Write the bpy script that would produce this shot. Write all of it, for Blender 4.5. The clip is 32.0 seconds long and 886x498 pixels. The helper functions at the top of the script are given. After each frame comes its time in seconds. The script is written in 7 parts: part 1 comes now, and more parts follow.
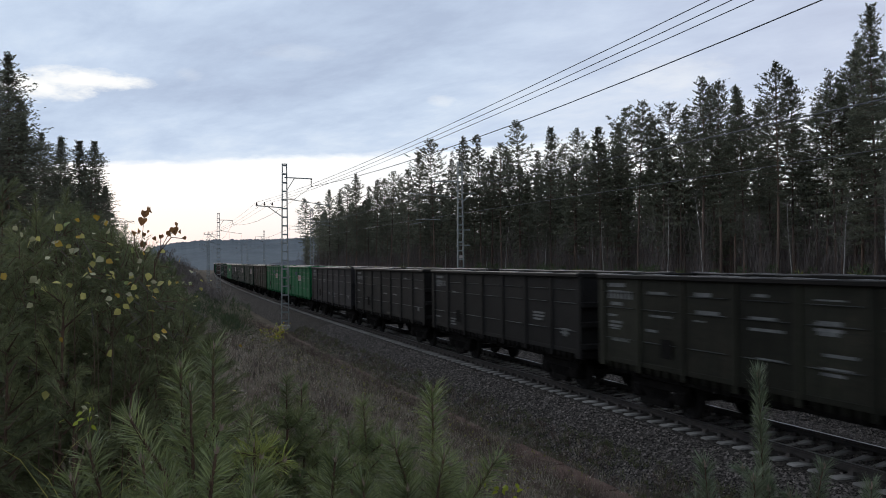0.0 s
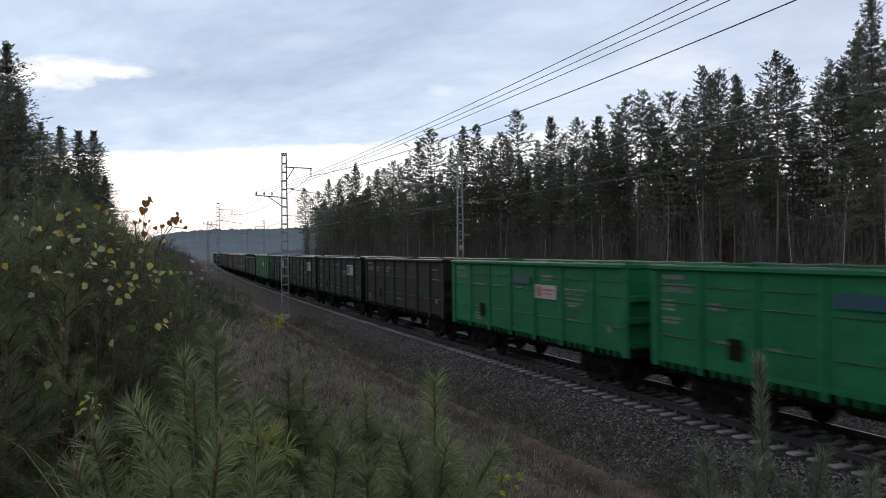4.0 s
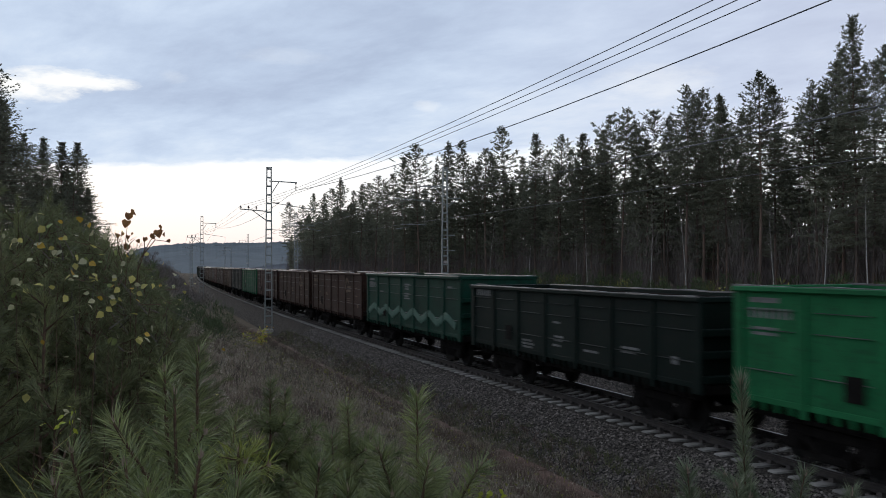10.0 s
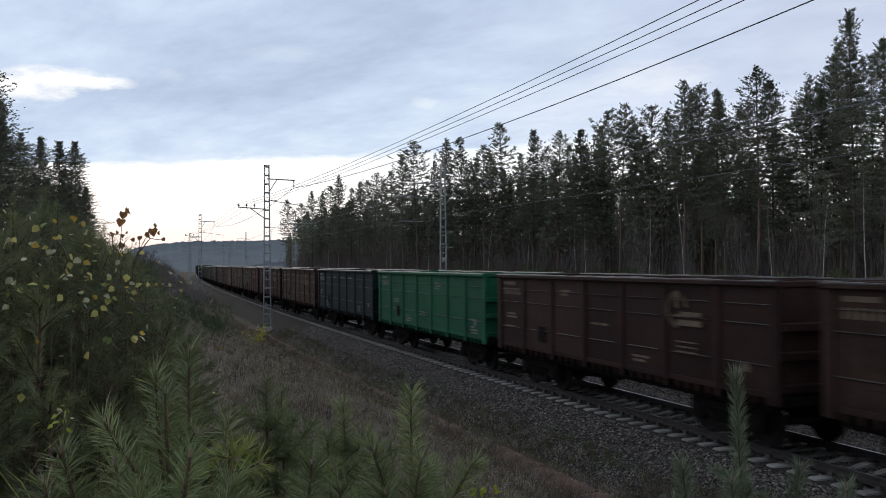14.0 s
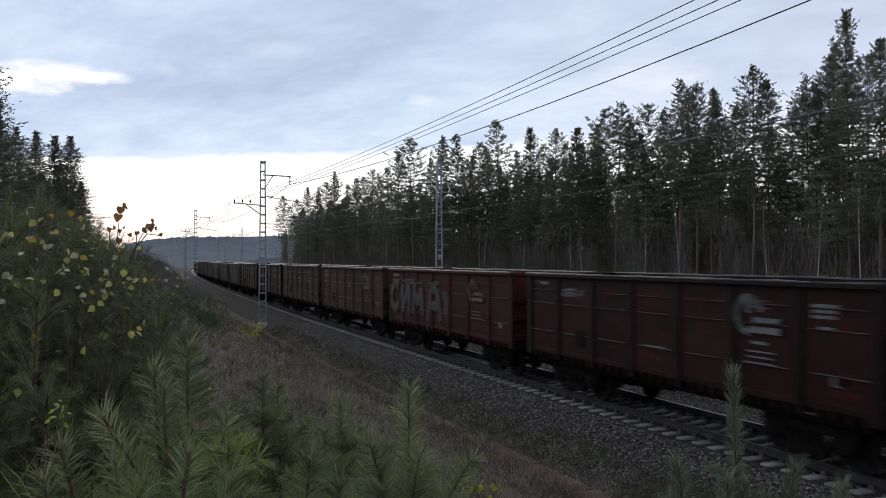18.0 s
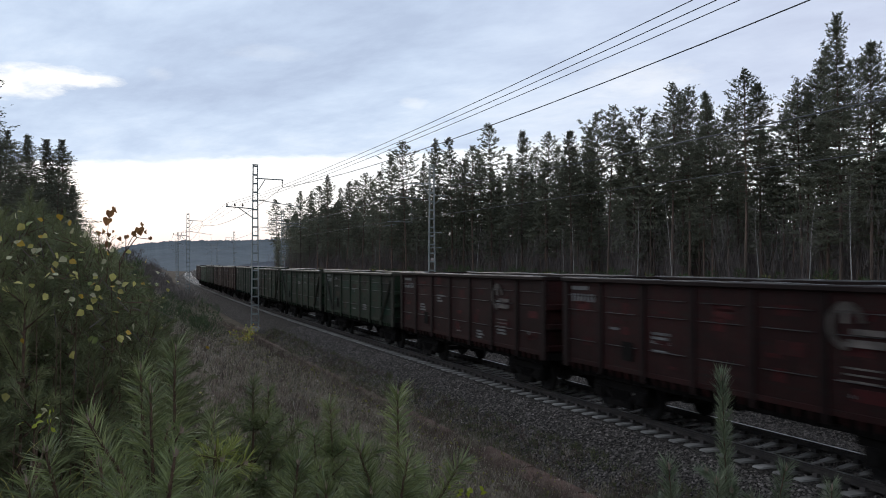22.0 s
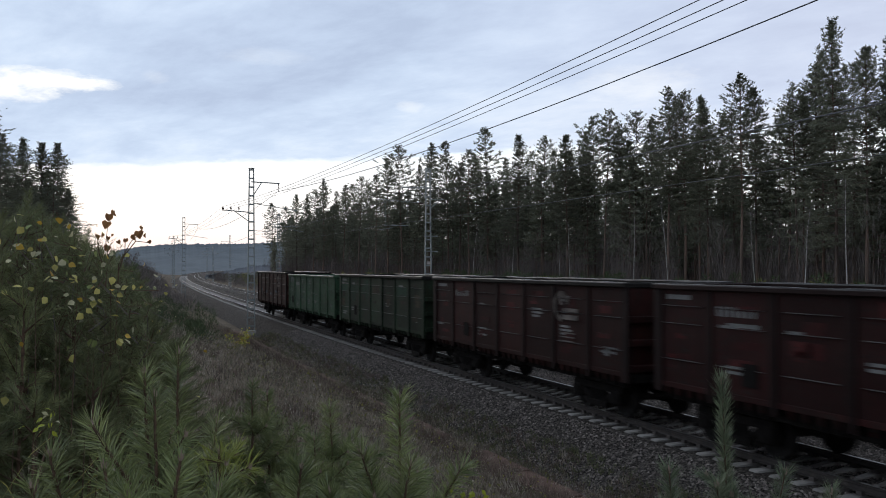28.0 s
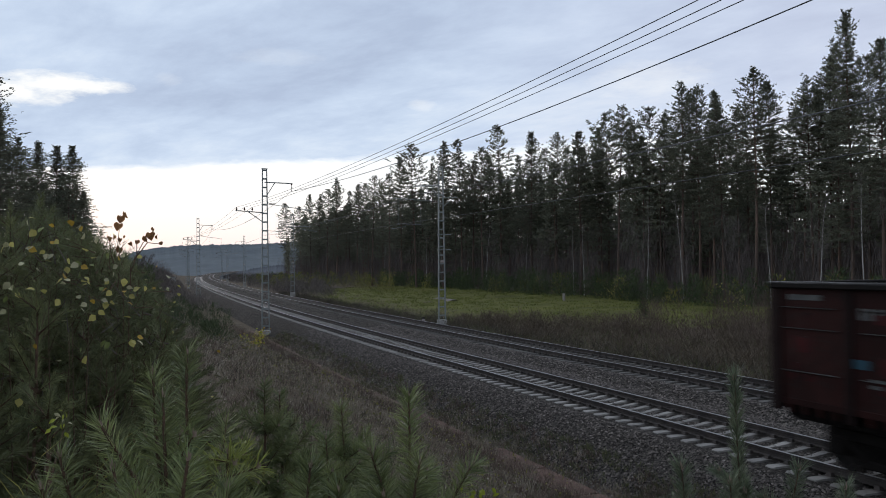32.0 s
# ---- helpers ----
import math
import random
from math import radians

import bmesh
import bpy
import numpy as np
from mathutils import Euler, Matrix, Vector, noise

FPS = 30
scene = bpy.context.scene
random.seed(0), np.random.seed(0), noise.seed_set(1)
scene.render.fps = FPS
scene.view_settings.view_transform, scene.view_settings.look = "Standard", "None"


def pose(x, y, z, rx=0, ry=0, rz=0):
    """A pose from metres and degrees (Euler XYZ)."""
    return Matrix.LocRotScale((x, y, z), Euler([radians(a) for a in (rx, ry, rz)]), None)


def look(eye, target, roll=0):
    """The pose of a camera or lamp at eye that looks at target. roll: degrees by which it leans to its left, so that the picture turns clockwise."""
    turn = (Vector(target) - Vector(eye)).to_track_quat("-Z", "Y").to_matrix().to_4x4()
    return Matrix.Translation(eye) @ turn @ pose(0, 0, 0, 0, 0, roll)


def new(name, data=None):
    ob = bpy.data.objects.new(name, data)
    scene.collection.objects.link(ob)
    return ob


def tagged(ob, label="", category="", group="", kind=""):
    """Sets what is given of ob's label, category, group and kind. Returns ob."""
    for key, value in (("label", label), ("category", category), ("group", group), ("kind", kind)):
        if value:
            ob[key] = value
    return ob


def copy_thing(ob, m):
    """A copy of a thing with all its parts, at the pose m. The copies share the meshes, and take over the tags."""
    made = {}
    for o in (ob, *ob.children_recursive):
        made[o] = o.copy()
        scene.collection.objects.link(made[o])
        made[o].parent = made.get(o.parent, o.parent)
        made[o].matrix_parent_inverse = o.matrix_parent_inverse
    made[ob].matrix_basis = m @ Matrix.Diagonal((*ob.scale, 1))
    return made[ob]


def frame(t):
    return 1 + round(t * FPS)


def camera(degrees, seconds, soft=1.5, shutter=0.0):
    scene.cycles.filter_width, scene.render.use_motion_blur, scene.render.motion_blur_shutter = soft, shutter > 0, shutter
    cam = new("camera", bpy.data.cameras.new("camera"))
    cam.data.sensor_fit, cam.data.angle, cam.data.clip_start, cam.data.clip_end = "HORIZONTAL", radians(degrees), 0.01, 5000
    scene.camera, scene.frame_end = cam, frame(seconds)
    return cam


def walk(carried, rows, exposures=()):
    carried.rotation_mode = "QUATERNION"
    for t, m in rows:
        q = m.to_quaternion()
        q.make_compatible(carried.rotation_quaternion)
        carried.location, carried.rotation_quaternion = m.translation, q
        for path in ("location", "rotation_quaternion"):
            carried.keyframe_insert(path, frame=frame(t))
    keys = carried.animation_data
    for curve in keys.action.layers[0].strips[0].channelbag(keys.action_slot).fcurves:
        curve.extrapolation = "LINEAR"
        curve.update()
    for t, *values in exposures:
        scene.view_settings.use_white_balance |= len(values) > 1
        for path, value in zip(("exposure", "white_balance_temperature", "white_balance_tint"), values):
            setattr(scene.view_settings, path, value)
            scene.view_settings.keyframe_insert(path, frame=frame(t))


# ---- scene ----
cam = camera(53.44, 32.0, 0.9, 0.5)
EYE = (0.0, 0.0, 3.8)
# seconds, heading, tilt and lean of the hand-held camera in degrees, and its sway to the right in centimetres
PATH = [(0.0, 21.25, 0.74, -0.45, -0.2), (0.5, 21.19, 0.63, -0.51, 0.1), (1.0, 21.13, 0.48, -0.53, 0.5), (1.5, 21.13, 0.2, -0.55, 0.5), (2.0, 21.14, 0.01, -0.62, 0.4),
        (2.5, 21.12, 0.01, -0.6, 0.5), (3.0, 21.18, -0.05, -0.58, -0.1), (3.5, 21.22, -0.02, -0.53, -0.5), (5.5, 21.45, 0.39, -0.21, -1.6), (6.0, 21.57, 0.44, -0.08, -0.1),
        (6.5, 21.87, 0.33, -0.1, 1.0), (7.0, 21.86, 0.2, -0.13, 1.0), (7.5, 21.89, 0.24, -0.22, 0.5), (8.0, 22.0, 0.36, -0.31, -0.2), (8.5, 22.13, 0.55, -0.24, -0.6),
        (9.0, 22.21, 0.75, -0.16, -0.6), (9.5, 22.3, 0.98, -0.11, -0.7), (10.0, 22.27, 1.07, 0.02, -0.7), (10.5, 22.3, 1.18, 0.09, -0.0), (11.0, 22.36, 1.2, 0.09, 0.7),
        (11.5, 22.32, 0.91, -0.04, 1.1), (12.0, 22.38, 0.77, -0.11, 0.7), (12.5, 22.36, 0.9, -0.24, 0.7), (13.0, 22.35, 0.88, -0.31, 0.7), (13.5, 22.37, 0.87, -0.34, 0.5),
        (14.0, 22.36, 0.86, -0.35, 1.0), (14.5, 22.34, 0.67, -0.35, 1.3), (16.5, 22.48, 0.8, -0.05, 1.3), (17.0, 22.54, 0.74, -0.06, 1.2), (17.5, 22.59, 0.63, -0.01, 0.7),
        (18.0, 22.64, 0.68, 0.02, 0.1), (18.5, 22.68, 0.81, 0.09, -0.2), (19.0, 22.76, 0.94, 0.21, -0.4), (19.5, 22.87, 1.01, 0.36, 0.2), (20.0, 22.93, 0.99, 0.36, 1.0),
        (20.5, 22.96, 1.01, 0.36, 1.2), (21.0, 22.98, 0.96, 0.22, 1.1), (21.5, 23.03, 0.95, 0.06, 1.1), (22.0, 23.1, 0.89, -0.09, 1.3), (22.5, 23.13, 0.84, -0.25, 1.5),
        (23.0, 23.15, 0.82, -0.32, 1.7), (23.5, 23.24, 0.78, -0.4, 1.0), (24.0, 23.24, 0.73, -0.52, 0.4), (24.5, 23.3, 0.76, -0.51, 0.1), (25.0, 23.33, 0.8, -0.49, -0.0),
        (25.5, 23.33, 0.84, -0.45, -0.2), (27.5, 23.32, 1.14, -0.02, -0.4), (28.0, 23.36, 1.13, -0.05, -0.4), (28.5, 23.36, 1.13, -0.05, 0.1), (29.0, 23.4, 1.11, -0.13, 0.4),
        (29.5, 23.14, 1.13, -0.06, 0.4), (30.0, 22.74, 1.19, 0.02, 0.6), (30.5, 22.76, 1.19, -0.18, 0.8), (31.0, 22.66, 1.12, -0.46, 1.1), (31.5, 22.63, 1.06, -0.51, 1.3),
        (32.0, 22.48, 1.02, -0.65, 1.2)]


def aim(heading, tilt, lean, sway):
    h, t = radians(heading), radians(tilt)
    way = Vector((math.sin(h) * math.cos(t), math.cos(h) * math.cos(t), math.sin(t)))
    eye = Vector(EYE) + Vector((math.cos(h), -math.sin(h), 0)) * sway * 0.01
    return look(eye, eye + way, lean)


# the small swings of the automatic exposure, in stops
SWING = [(0, -0.08), (1, -0.09), (2, 0.0), (3, 0.05), (6, 0.05), (8, 0.05), (9, 0.03), (10, -0.06), (11, -0.09), (12, -0.02), (13, -0.02), (14, 0.0), (17, 0.04), (25, 0.06), (29, 0.05), (30, -0.02), (31, -0.05), (32, -0.06)]
walk(cam, [(t, aim(h, p, r, w)) for t, h, p, r, w in PATH], SWING)

# ---- world and light: dusk under a broken sheet of cloud ----
SUN_ROT, SUN_EL = radians(-4), radians(4)
world = bpy.data.worlds.new("dusk_sky")
scene.world = world
world.use_nodes = True


class Nodes:
    """Short helper to wire node trees."""

    def __init__(self, tree):
        self.t = tree
        tree.nodes.clear()

    def add(self, kind, ins=None, **props):
        n = self.t.nodes.new(kind)
        if kind == "ShaderNodeMath":
            n.operation = props.pop("op")
        if kind == "ShaderNodeVectorMath":
            n.operation = props.pop("op")
        if kind == "ShaderNodeMix":
            n.data_type = "RGBA"
            n.blend_type = props.pop("blend", "MIX")
        if kind == "ShaderNodeTexSky":
            n.sky_type, n.sun_disc = "NISHITA", False
            n.sun_elevation, n.sun_rotation = props.pop("el"), props.pop("rot")
        if kind == "ShaderNodeAttribute":
            n.attribute_name = props.pop("attr")
        for key, value in (ins or {}).items():
            sock = n.inputs[key]
            if hasattr(value, "is_output"):
                self.t.links.new(value, sock)
            else:
                sock.default_value = value
        return n

    def math(self, op, a, b=0.0, c=0.0):
        return self.add("ShaderNodeMath", {0: a, 1: b, 2: c}, op=op).outputs[0]

    def clamp01(self, a, lo, hi):
        return self.add("ShaderNodeMapRange", {"Value": a, "From Min": lo, "From Max": hi}).outputs[0]

    def mix(self, f, a, b, blend="MIX"):
        return self.add("ShaderNodeMix", {0: f, 6: a, 7: b}, blend=blend).outputs[2]

    def noise(self, vec, scale, detail=4.0, rough=0.55, warp=0.0):
        return self.add("ShaderNodeTexNoise", {"Vector": vec, "Scale": scale, "Detail": detail, "Roughness": rough, "Distortion": warp}).outputs[0]

    def ramp(self, f, stops):
        n = self.t.nodes.new("ShaderNodeValToRGB")
        self.t.links.new(f, n.inputs[0])
        els = n.color_ramp.elements
        while len(els) < len(stops):
            els.new(0.5)
        for e, (pos, col) in zip(els, stops):
            e.position, e.color = pos, col
        return n.outputs[0]


def sky():
    n = Nodes(world.node_tree)
    way = n.add("ShaderNodeTexCoord").outputs["Generated"]
    xyz = n.add("ShaderNodeSeparateXYZ", {0: way})
    x, y, z = xyz.outputs
    up = n.math("MAXIMUM", z, 0.012)
    px, py = n.math("DIVIDE", x, n.math("ADD", up, 0.15)), n.math("DIVIDE", y, n.math("ADD", up, 0.15))
    # the sheet's rolls run away to the upper right
    plane = n.add("ShaderNodeCombineXYZ", {0: n.math("ADD", n.math("MULTIPLY", px, 0.85), n.math("MULTIPLY", py, 0.25)), 1: n.math("MULTIPLY", py, 0.62), 2: 0.0}).outputs[0]
    billow = n.noise(plane, 0.95, 8.0, 0.58, 0.3)
    streak = n.noise(n.add("ShaderNodeVectorMath", {0: plane, 1: (7.3, 2.1, 0)}, op="ADD").outputs[0], 5.2, 8.0, 0.64, 0.2)
    soft = n.math("ADD", n.math("MULTIPLY", billow, 0.74), n.math("MULTIPLY", streak, 0.26))
    cloud = n.ramp(soft, [(0.36, (0.46, 0.55, 0.72, 1)), (0.44, (0.54, 0.645, 0.82, 1)), (0.50, (0.61, 0.72, 0.89, 1)), (0.56, (0.70, 0.80, 0.94, 1)), (0.66, (0.86, 0.90, 0.97, 1))])
    rosy = n.clamp01(x, 0.35, 0.85)
    cloud = n.mix(n.math("MULTIPLY", rosy, 0.4), cloud, (0.71, 0.69, 0.85, 1))
    # the clear strip under the edge of the sheet
    puffs = n.noise(n.add("ShaderNodeCombineXYZ", {0: n.math("MULTIPLY", x, 9.0), 1: n.math("MULTIPLY", z, 30.0), 2: 0.0}).outputs[0], 2.2, 6.0, 0.6)
    edge = n.math("ADD", n.math("MULTIPLY", n.math("SUBTRACT", puffs, 0.5), 0.022), n.math("ADD", 0.1055, n.math("MULTIPLY", x, 0.054)))
    strip = n.clamp01(n.math("SUBTRACT", edge, z), -0.003, 0.005)
    air = n.add("ShaderNodeTexSky", el=SUN_EL, rot=SUN_ROT).outputs[0]
    low = n.ramp(n.clamp01(z, 0.0, 0.14), [(0.0, (0.84, 0.76, 0.75, 1)), (0.25, (0.98, 0.93, 0.92, 1)), (0.55, (1.06, 1.06, 1.06, 1)), (1.0, (0.98, 1.04, 1.10, 1))])
    clear = n.mix(0.025, low, n.mix(0.85, air, (0.6, 0.62, 0.66, 1)))
    # rents in the sheet that let the bright air through: heading and height of each in degrees, its half width and half height
    turn, height = n.math("ARCTAN2", x, y), n.math("ARCSINE", z)
    ragged = n.math("MULTIPLY", n.math("SUBTRACT", n.noise(n.add("ShaderNodeCombineXYZ", {0: turn, 1: n.math("MULTIPLY", height, 3.0), 2: 0.0}).outputs[0], 34.0, 8.0, 0.66), 0.5), 4.2)
    for heading, lift, wide, high, clearness in ((-4.1, 10.35, 3.0, 0.62, 1.0), (-1.2, 11.0, 2.5, 0.55, 1.0), (1.2, 10.95, 1.7, 0.30, 0.9), (21.2, 10.3, 0.7, 0.3, 0.3), (5.2, 11.6, 0.7, 0.3, 0.15), (12.0, 13.2, 2.2, 0.4, 0.12), (36.0, 11.5, 3.0, 0.9, 0.3)):
        dx = n.math("DIVIDE", n.math("SUBTRACT", turn, radians(heading)), radians(wide))
        dz = n.math("DIVIDE", n.math("SUBTRACT", height, radians(lift)), radians(high))
        away = n.math("ADD", n.math("ADD", n.math("MULTIPLY", dx, dx), n.math("MULTIPLY", dz, dz)), ragged)
        rent = n.clamp01(away, 2.0, -0.1)
        cloud = n.mix(n.math("MULTIPLY", rent, clearness), cloud, (1.05, 1.05, 1.03, 1))
    col = n.mix(strip, cloud, clear)
    ahead = n.clamp01(n.math("ADD", n.math("MULTIPLY", y, 0.5), 0.5), 0.0, 1.0)
    power = n.math("ADD", 0.75, n.math("MULTIPLY", ahead, 0.30))
    col = n.mix(1.0, col, n.add("ShaderNodeCombineXYZ", {0: power, 1: power, 2: power}).outputs[0], "MULTIPLY")
    below = n.clamp01(z, -0.05, 0.0)
    col = n.mix(below, (0.04, 0.04, 0.045, 1), col)
    bg = n.add("ShaderNodeBackground", {"Color": col, "Strength": 1.0})
    out = n.add("ShaderNodeOutputWorld")
    n.t.links.new(bg.outputs[0], out.inputs[0])


sky()
sun = new("sun", bpy.data.lights.new("sun", "SUN"))
sun.data.energy, sun.data.angle, sun.data.color = 0.5, radians(25), (1.0, 0.90, 0.82)
sun.matrix_world = look((0, 0, 50), (3.5, -50, 36))


# ---- materials ----
def mat(name, c1, c2, scale=1.5, rough=0.8, bump=0.25, metal=0.0, fine=30.0, rnd=0.0, stretch=(1, 1, 1), island=False, speck=0.25, spec=0.4, thin=0.0, seat_at=0.0):
    """A surface that varies between two colours at two scales, with fine relief."""
    m = bpy.data.materials.new(name)
    m.use_nodes = True
    n = Nodes(m.node_tree)
    obj = n.add("ShaderNodeTexCoord").outputs["Object"]
    vec = n.add("ShaderNodeVectorMath", {0: obj, 1: stretch}, op="MULTIPLY").outputs[0]
    info = n.add("ShaderNodeObjectInfo").outputs["Random"]
    if rnd:
        vec = n.add("ShaderNodeVectorMath", {0: vec, 1: n.add("ShaderNodeCombineXYZ", {0: n.math("MULTIPLY", info, 37.0), 1: n.math("MULTIPLY", info, 91.0), 2: 0.0}).outputs[0]}, op="ADD").outputs[0]
    big, small = n.noise(vec, scale, 4.0, 0.6), n.noise(vec, fine, 3.0, 0.6)
    col = n.mix(n.clamp01(big, 0.32, 0.68), (*c1, 1), (*c2, 1))
    shade = n.math("ADD", 1.0 - speck, n.math("MULTIPLY", small, 2 * speck))
    if rnd:
        shade = n.math("MULTIPLY", shade, n.math("ADD", 1.0 - rnd, n.math("MULTIPLY", info, 2 * rnd)))
    if island:
        shade = n.math("MULTIPLY", shade, n.math("ADD", 0.65, n.math("MULTIPLY", n.add("ShaderNodeNewGeometry").outputs["Random Per Island"], 0.7)))
    col = n.mix(1.0, col, n.add("ShaderNodeCombineXYZ", {0: shade, 1: shade, 2: shade}).outputs[0], "MULTIPLY")
    if seat_at:  # darker brown round the rail seats
        off = n.math("ABSOLUTE", n.math("SUBTRACT", n.math("ABSOLUTE", n.add("ShaderNodeSeparateXYZ", {0: obj}).outputs[0]), seat_at))
        seat = n.clamp01(n.math("ADD", off, n.math("MULTIPLY", n.math("SUBTRACT", big, 0.5), 0.25)), 0.30, 0.14)
        col = n.mix(n.math("MULTIPLY", seat, 0.85), col, (0.052, 0.043, 0.037, 1))
    b = n.add("ShaderNodeBsdfPrincipled", {"Base Color": col, "Metallic": metal, "Specular IOR Level": spec})
    n.t.links.new(n.math("ADD", rough - 0.1, n.math("MULTIPLY", small, 0.2)), b.inputs["Roughness"])
    if bump:
        n.t.links.new(n.add("ShaderNodeBump", {"Height": small, "Strength": bump, "Distance": 0.02}).outputs[0], b.inputs["Normal"])
    out = n.add("ShaderNodeOutputMaterial")
    face = b.outputs[0]
    if thin:
        glow = n.add("ShaderNodeBsdfTranslucent", {"Color": col})
        face = n.add("ShaderNodeMixShader", {0: thin, 1: face, 2: glow.outputs[0]}).outputs[0]
    n.t.links.new(face, out.inputs[0])
    return m


def paint(name, col, rust=0.25, fade=0.3, patchy=0.15, streaks=(0.050, 0.028, 0.020)):
    """Old rolling-stock paint: faded patches, rust runs, dust."""
    m = bpy.data.materials.new(name)
    m.use_nodes = True
    n = Nodes(m.node_tree)
    obj = n.add("ShaderNodeTexCoord").outputs["Object"]
    info = n.add("ShaderNodeObjectInfo").outputs["Random"]
    vec = n.add("ShaderNodeVectorMath", {0: obj, 1: n.add("ShaderNodeCombineXYZ", {0: n.math("MULTIPLY", info, 53.0), 1: n.math("MULTIPLY", info, 31.0), 2: 0.0}).outputs[0]}, op="ADD").outputs[0]
    patch = n.noise(vec, 0.9, 5.0, 0.6, 0.4)
    run = n.noise(n.add("ShaderNodeVectorMath", {0: vec, 1: (3.5, 3.5, 0.35)}, op="MULTIPLY").outputs[0], 2.2, 5.0, 0.65)
    grain = n.noise(vec, 26.0, 3.0, 0.6)
    # panels that were repainted or replaced at different times
    bay = n.math("FLOOR", n.math("DIVIDE", n.math("ADD", n.add("ShaderNodeSeparateXYZ", {0: obj}).outputs[1], 6.4), 1.829))
    which = n.math("ADD", bay, n.math("MULTIPLY", n.math("FLOOR", n.math("MULTIPLY", info, 97.0)), 13.0))
    tone = n.add("ShaderNodeTexWhiteNoise", {"Vector": n.add("ShaderNodeCombineXYZ", {0: which, 1: 0.0, 2: 0.0}).outputs[0]})
    tone = n.math("ADD", 1.0 - patchy, n.math("MULTIPLY", tone.outputs[0], 2 * patchy))
    pale = [c * 1.35 + 0.003 for c in col]
    c = n.mix(n.math("MULTIPLY", n.clamp01(patch, 0.4, 0.65), fade), (*col, 1), (*pale, 1))
    c = n.mix(n.math("MULTIPLY", n.clamp01(run, 0.47, 0.66), min(1.0, rust * 1.5)), c, (*streaks, 1))
    c = n.mix(n.math("MULTIPLY", n.clamp01(n.math("MULTIPLY", patch, grain), 0.28, 0.4), rust * 0.8), c, (0.040, 0.027, 0.021, 1))
    scuff = n.noise(n.add("ShaderNodeVectorMath", {0: vec, 1: (1.0, 0.55, 3.2)}, op="MULTIPLY").outputs[0], 3.0, 5.0, 0.7)
    c = n.mix(n.math("MULTIPLY", n.clamp01(scuff, 0.55, 0.66), min(1.0, rust * 1.4)), c, (0.016, 0.014, 0.012, 1))
    # chipped spots, dark and pale
    chip = n.noise(n.add("ShaderNodeVectorMath", {0: vec, 1: (1.0, 0.8, 1.7)}, op="MULTIPLY").outputs[0], 5.5, 7.0, 0.78)
    c = n.mix(n.math("MULTIPLY", n.clamp01(chip, 0.57, 0.63), min(1.0, rust * 1.5)), c, (0.010, 0.0085, 0.0075, 1))
    c = n.mix(n.math("MULTIPLY", n.clamp01(chip, 0.40, 0.35), min(0.7, rust)), c, (*[v * 1.7 + 0.005 for v in col], 1))
    # broad grime that gathers unevenly along the wall
    soil = n.noise(n.add("ShaderNodeVectorMath", {0: vec, 1: (0.6, 0.45, 0.9)}, op="MULTIPLY").outputs[0], 1.1, 6.0, 0.66, 0.6)
    c = n.mix(n.math("MULTIPLY", n.clamp01(soil, 0.46, 0.68), min(0.8, 0.35 + rust * 0.6)), c, (*[v * 0.4 + 0.002 for v in col], 1))
    c = n.mix(1.0, c, n.add("ShaderNodeCombineXYZ", {0: tone, 1: tone, 2: tone}).outputs[0], "MULTIPLY")
    b = n.add("ShaderNodeBsdfPrincipled", {"Base Color": c, "Specular IOR Level": 0.09})
    n.t.links.new(n.math("ADD", 0.42, n.math("MULTIPLY", patch, 0.3)), b.inputs["Roughness"])
    n.t.links.new(n.add("ShaderNodeBump", {"Height": n.math("ADD", grain, n.math("MULTIPLY", patch, 2.0)), "Strength": 0.2, "Distance": 0.015}).outputs[0], b.inputs["Normal"])
    out = n.add("ShaderNodeOutputMaterial")
    n.t.links.new(b.outputs[0], out.inputs[0])
    return m


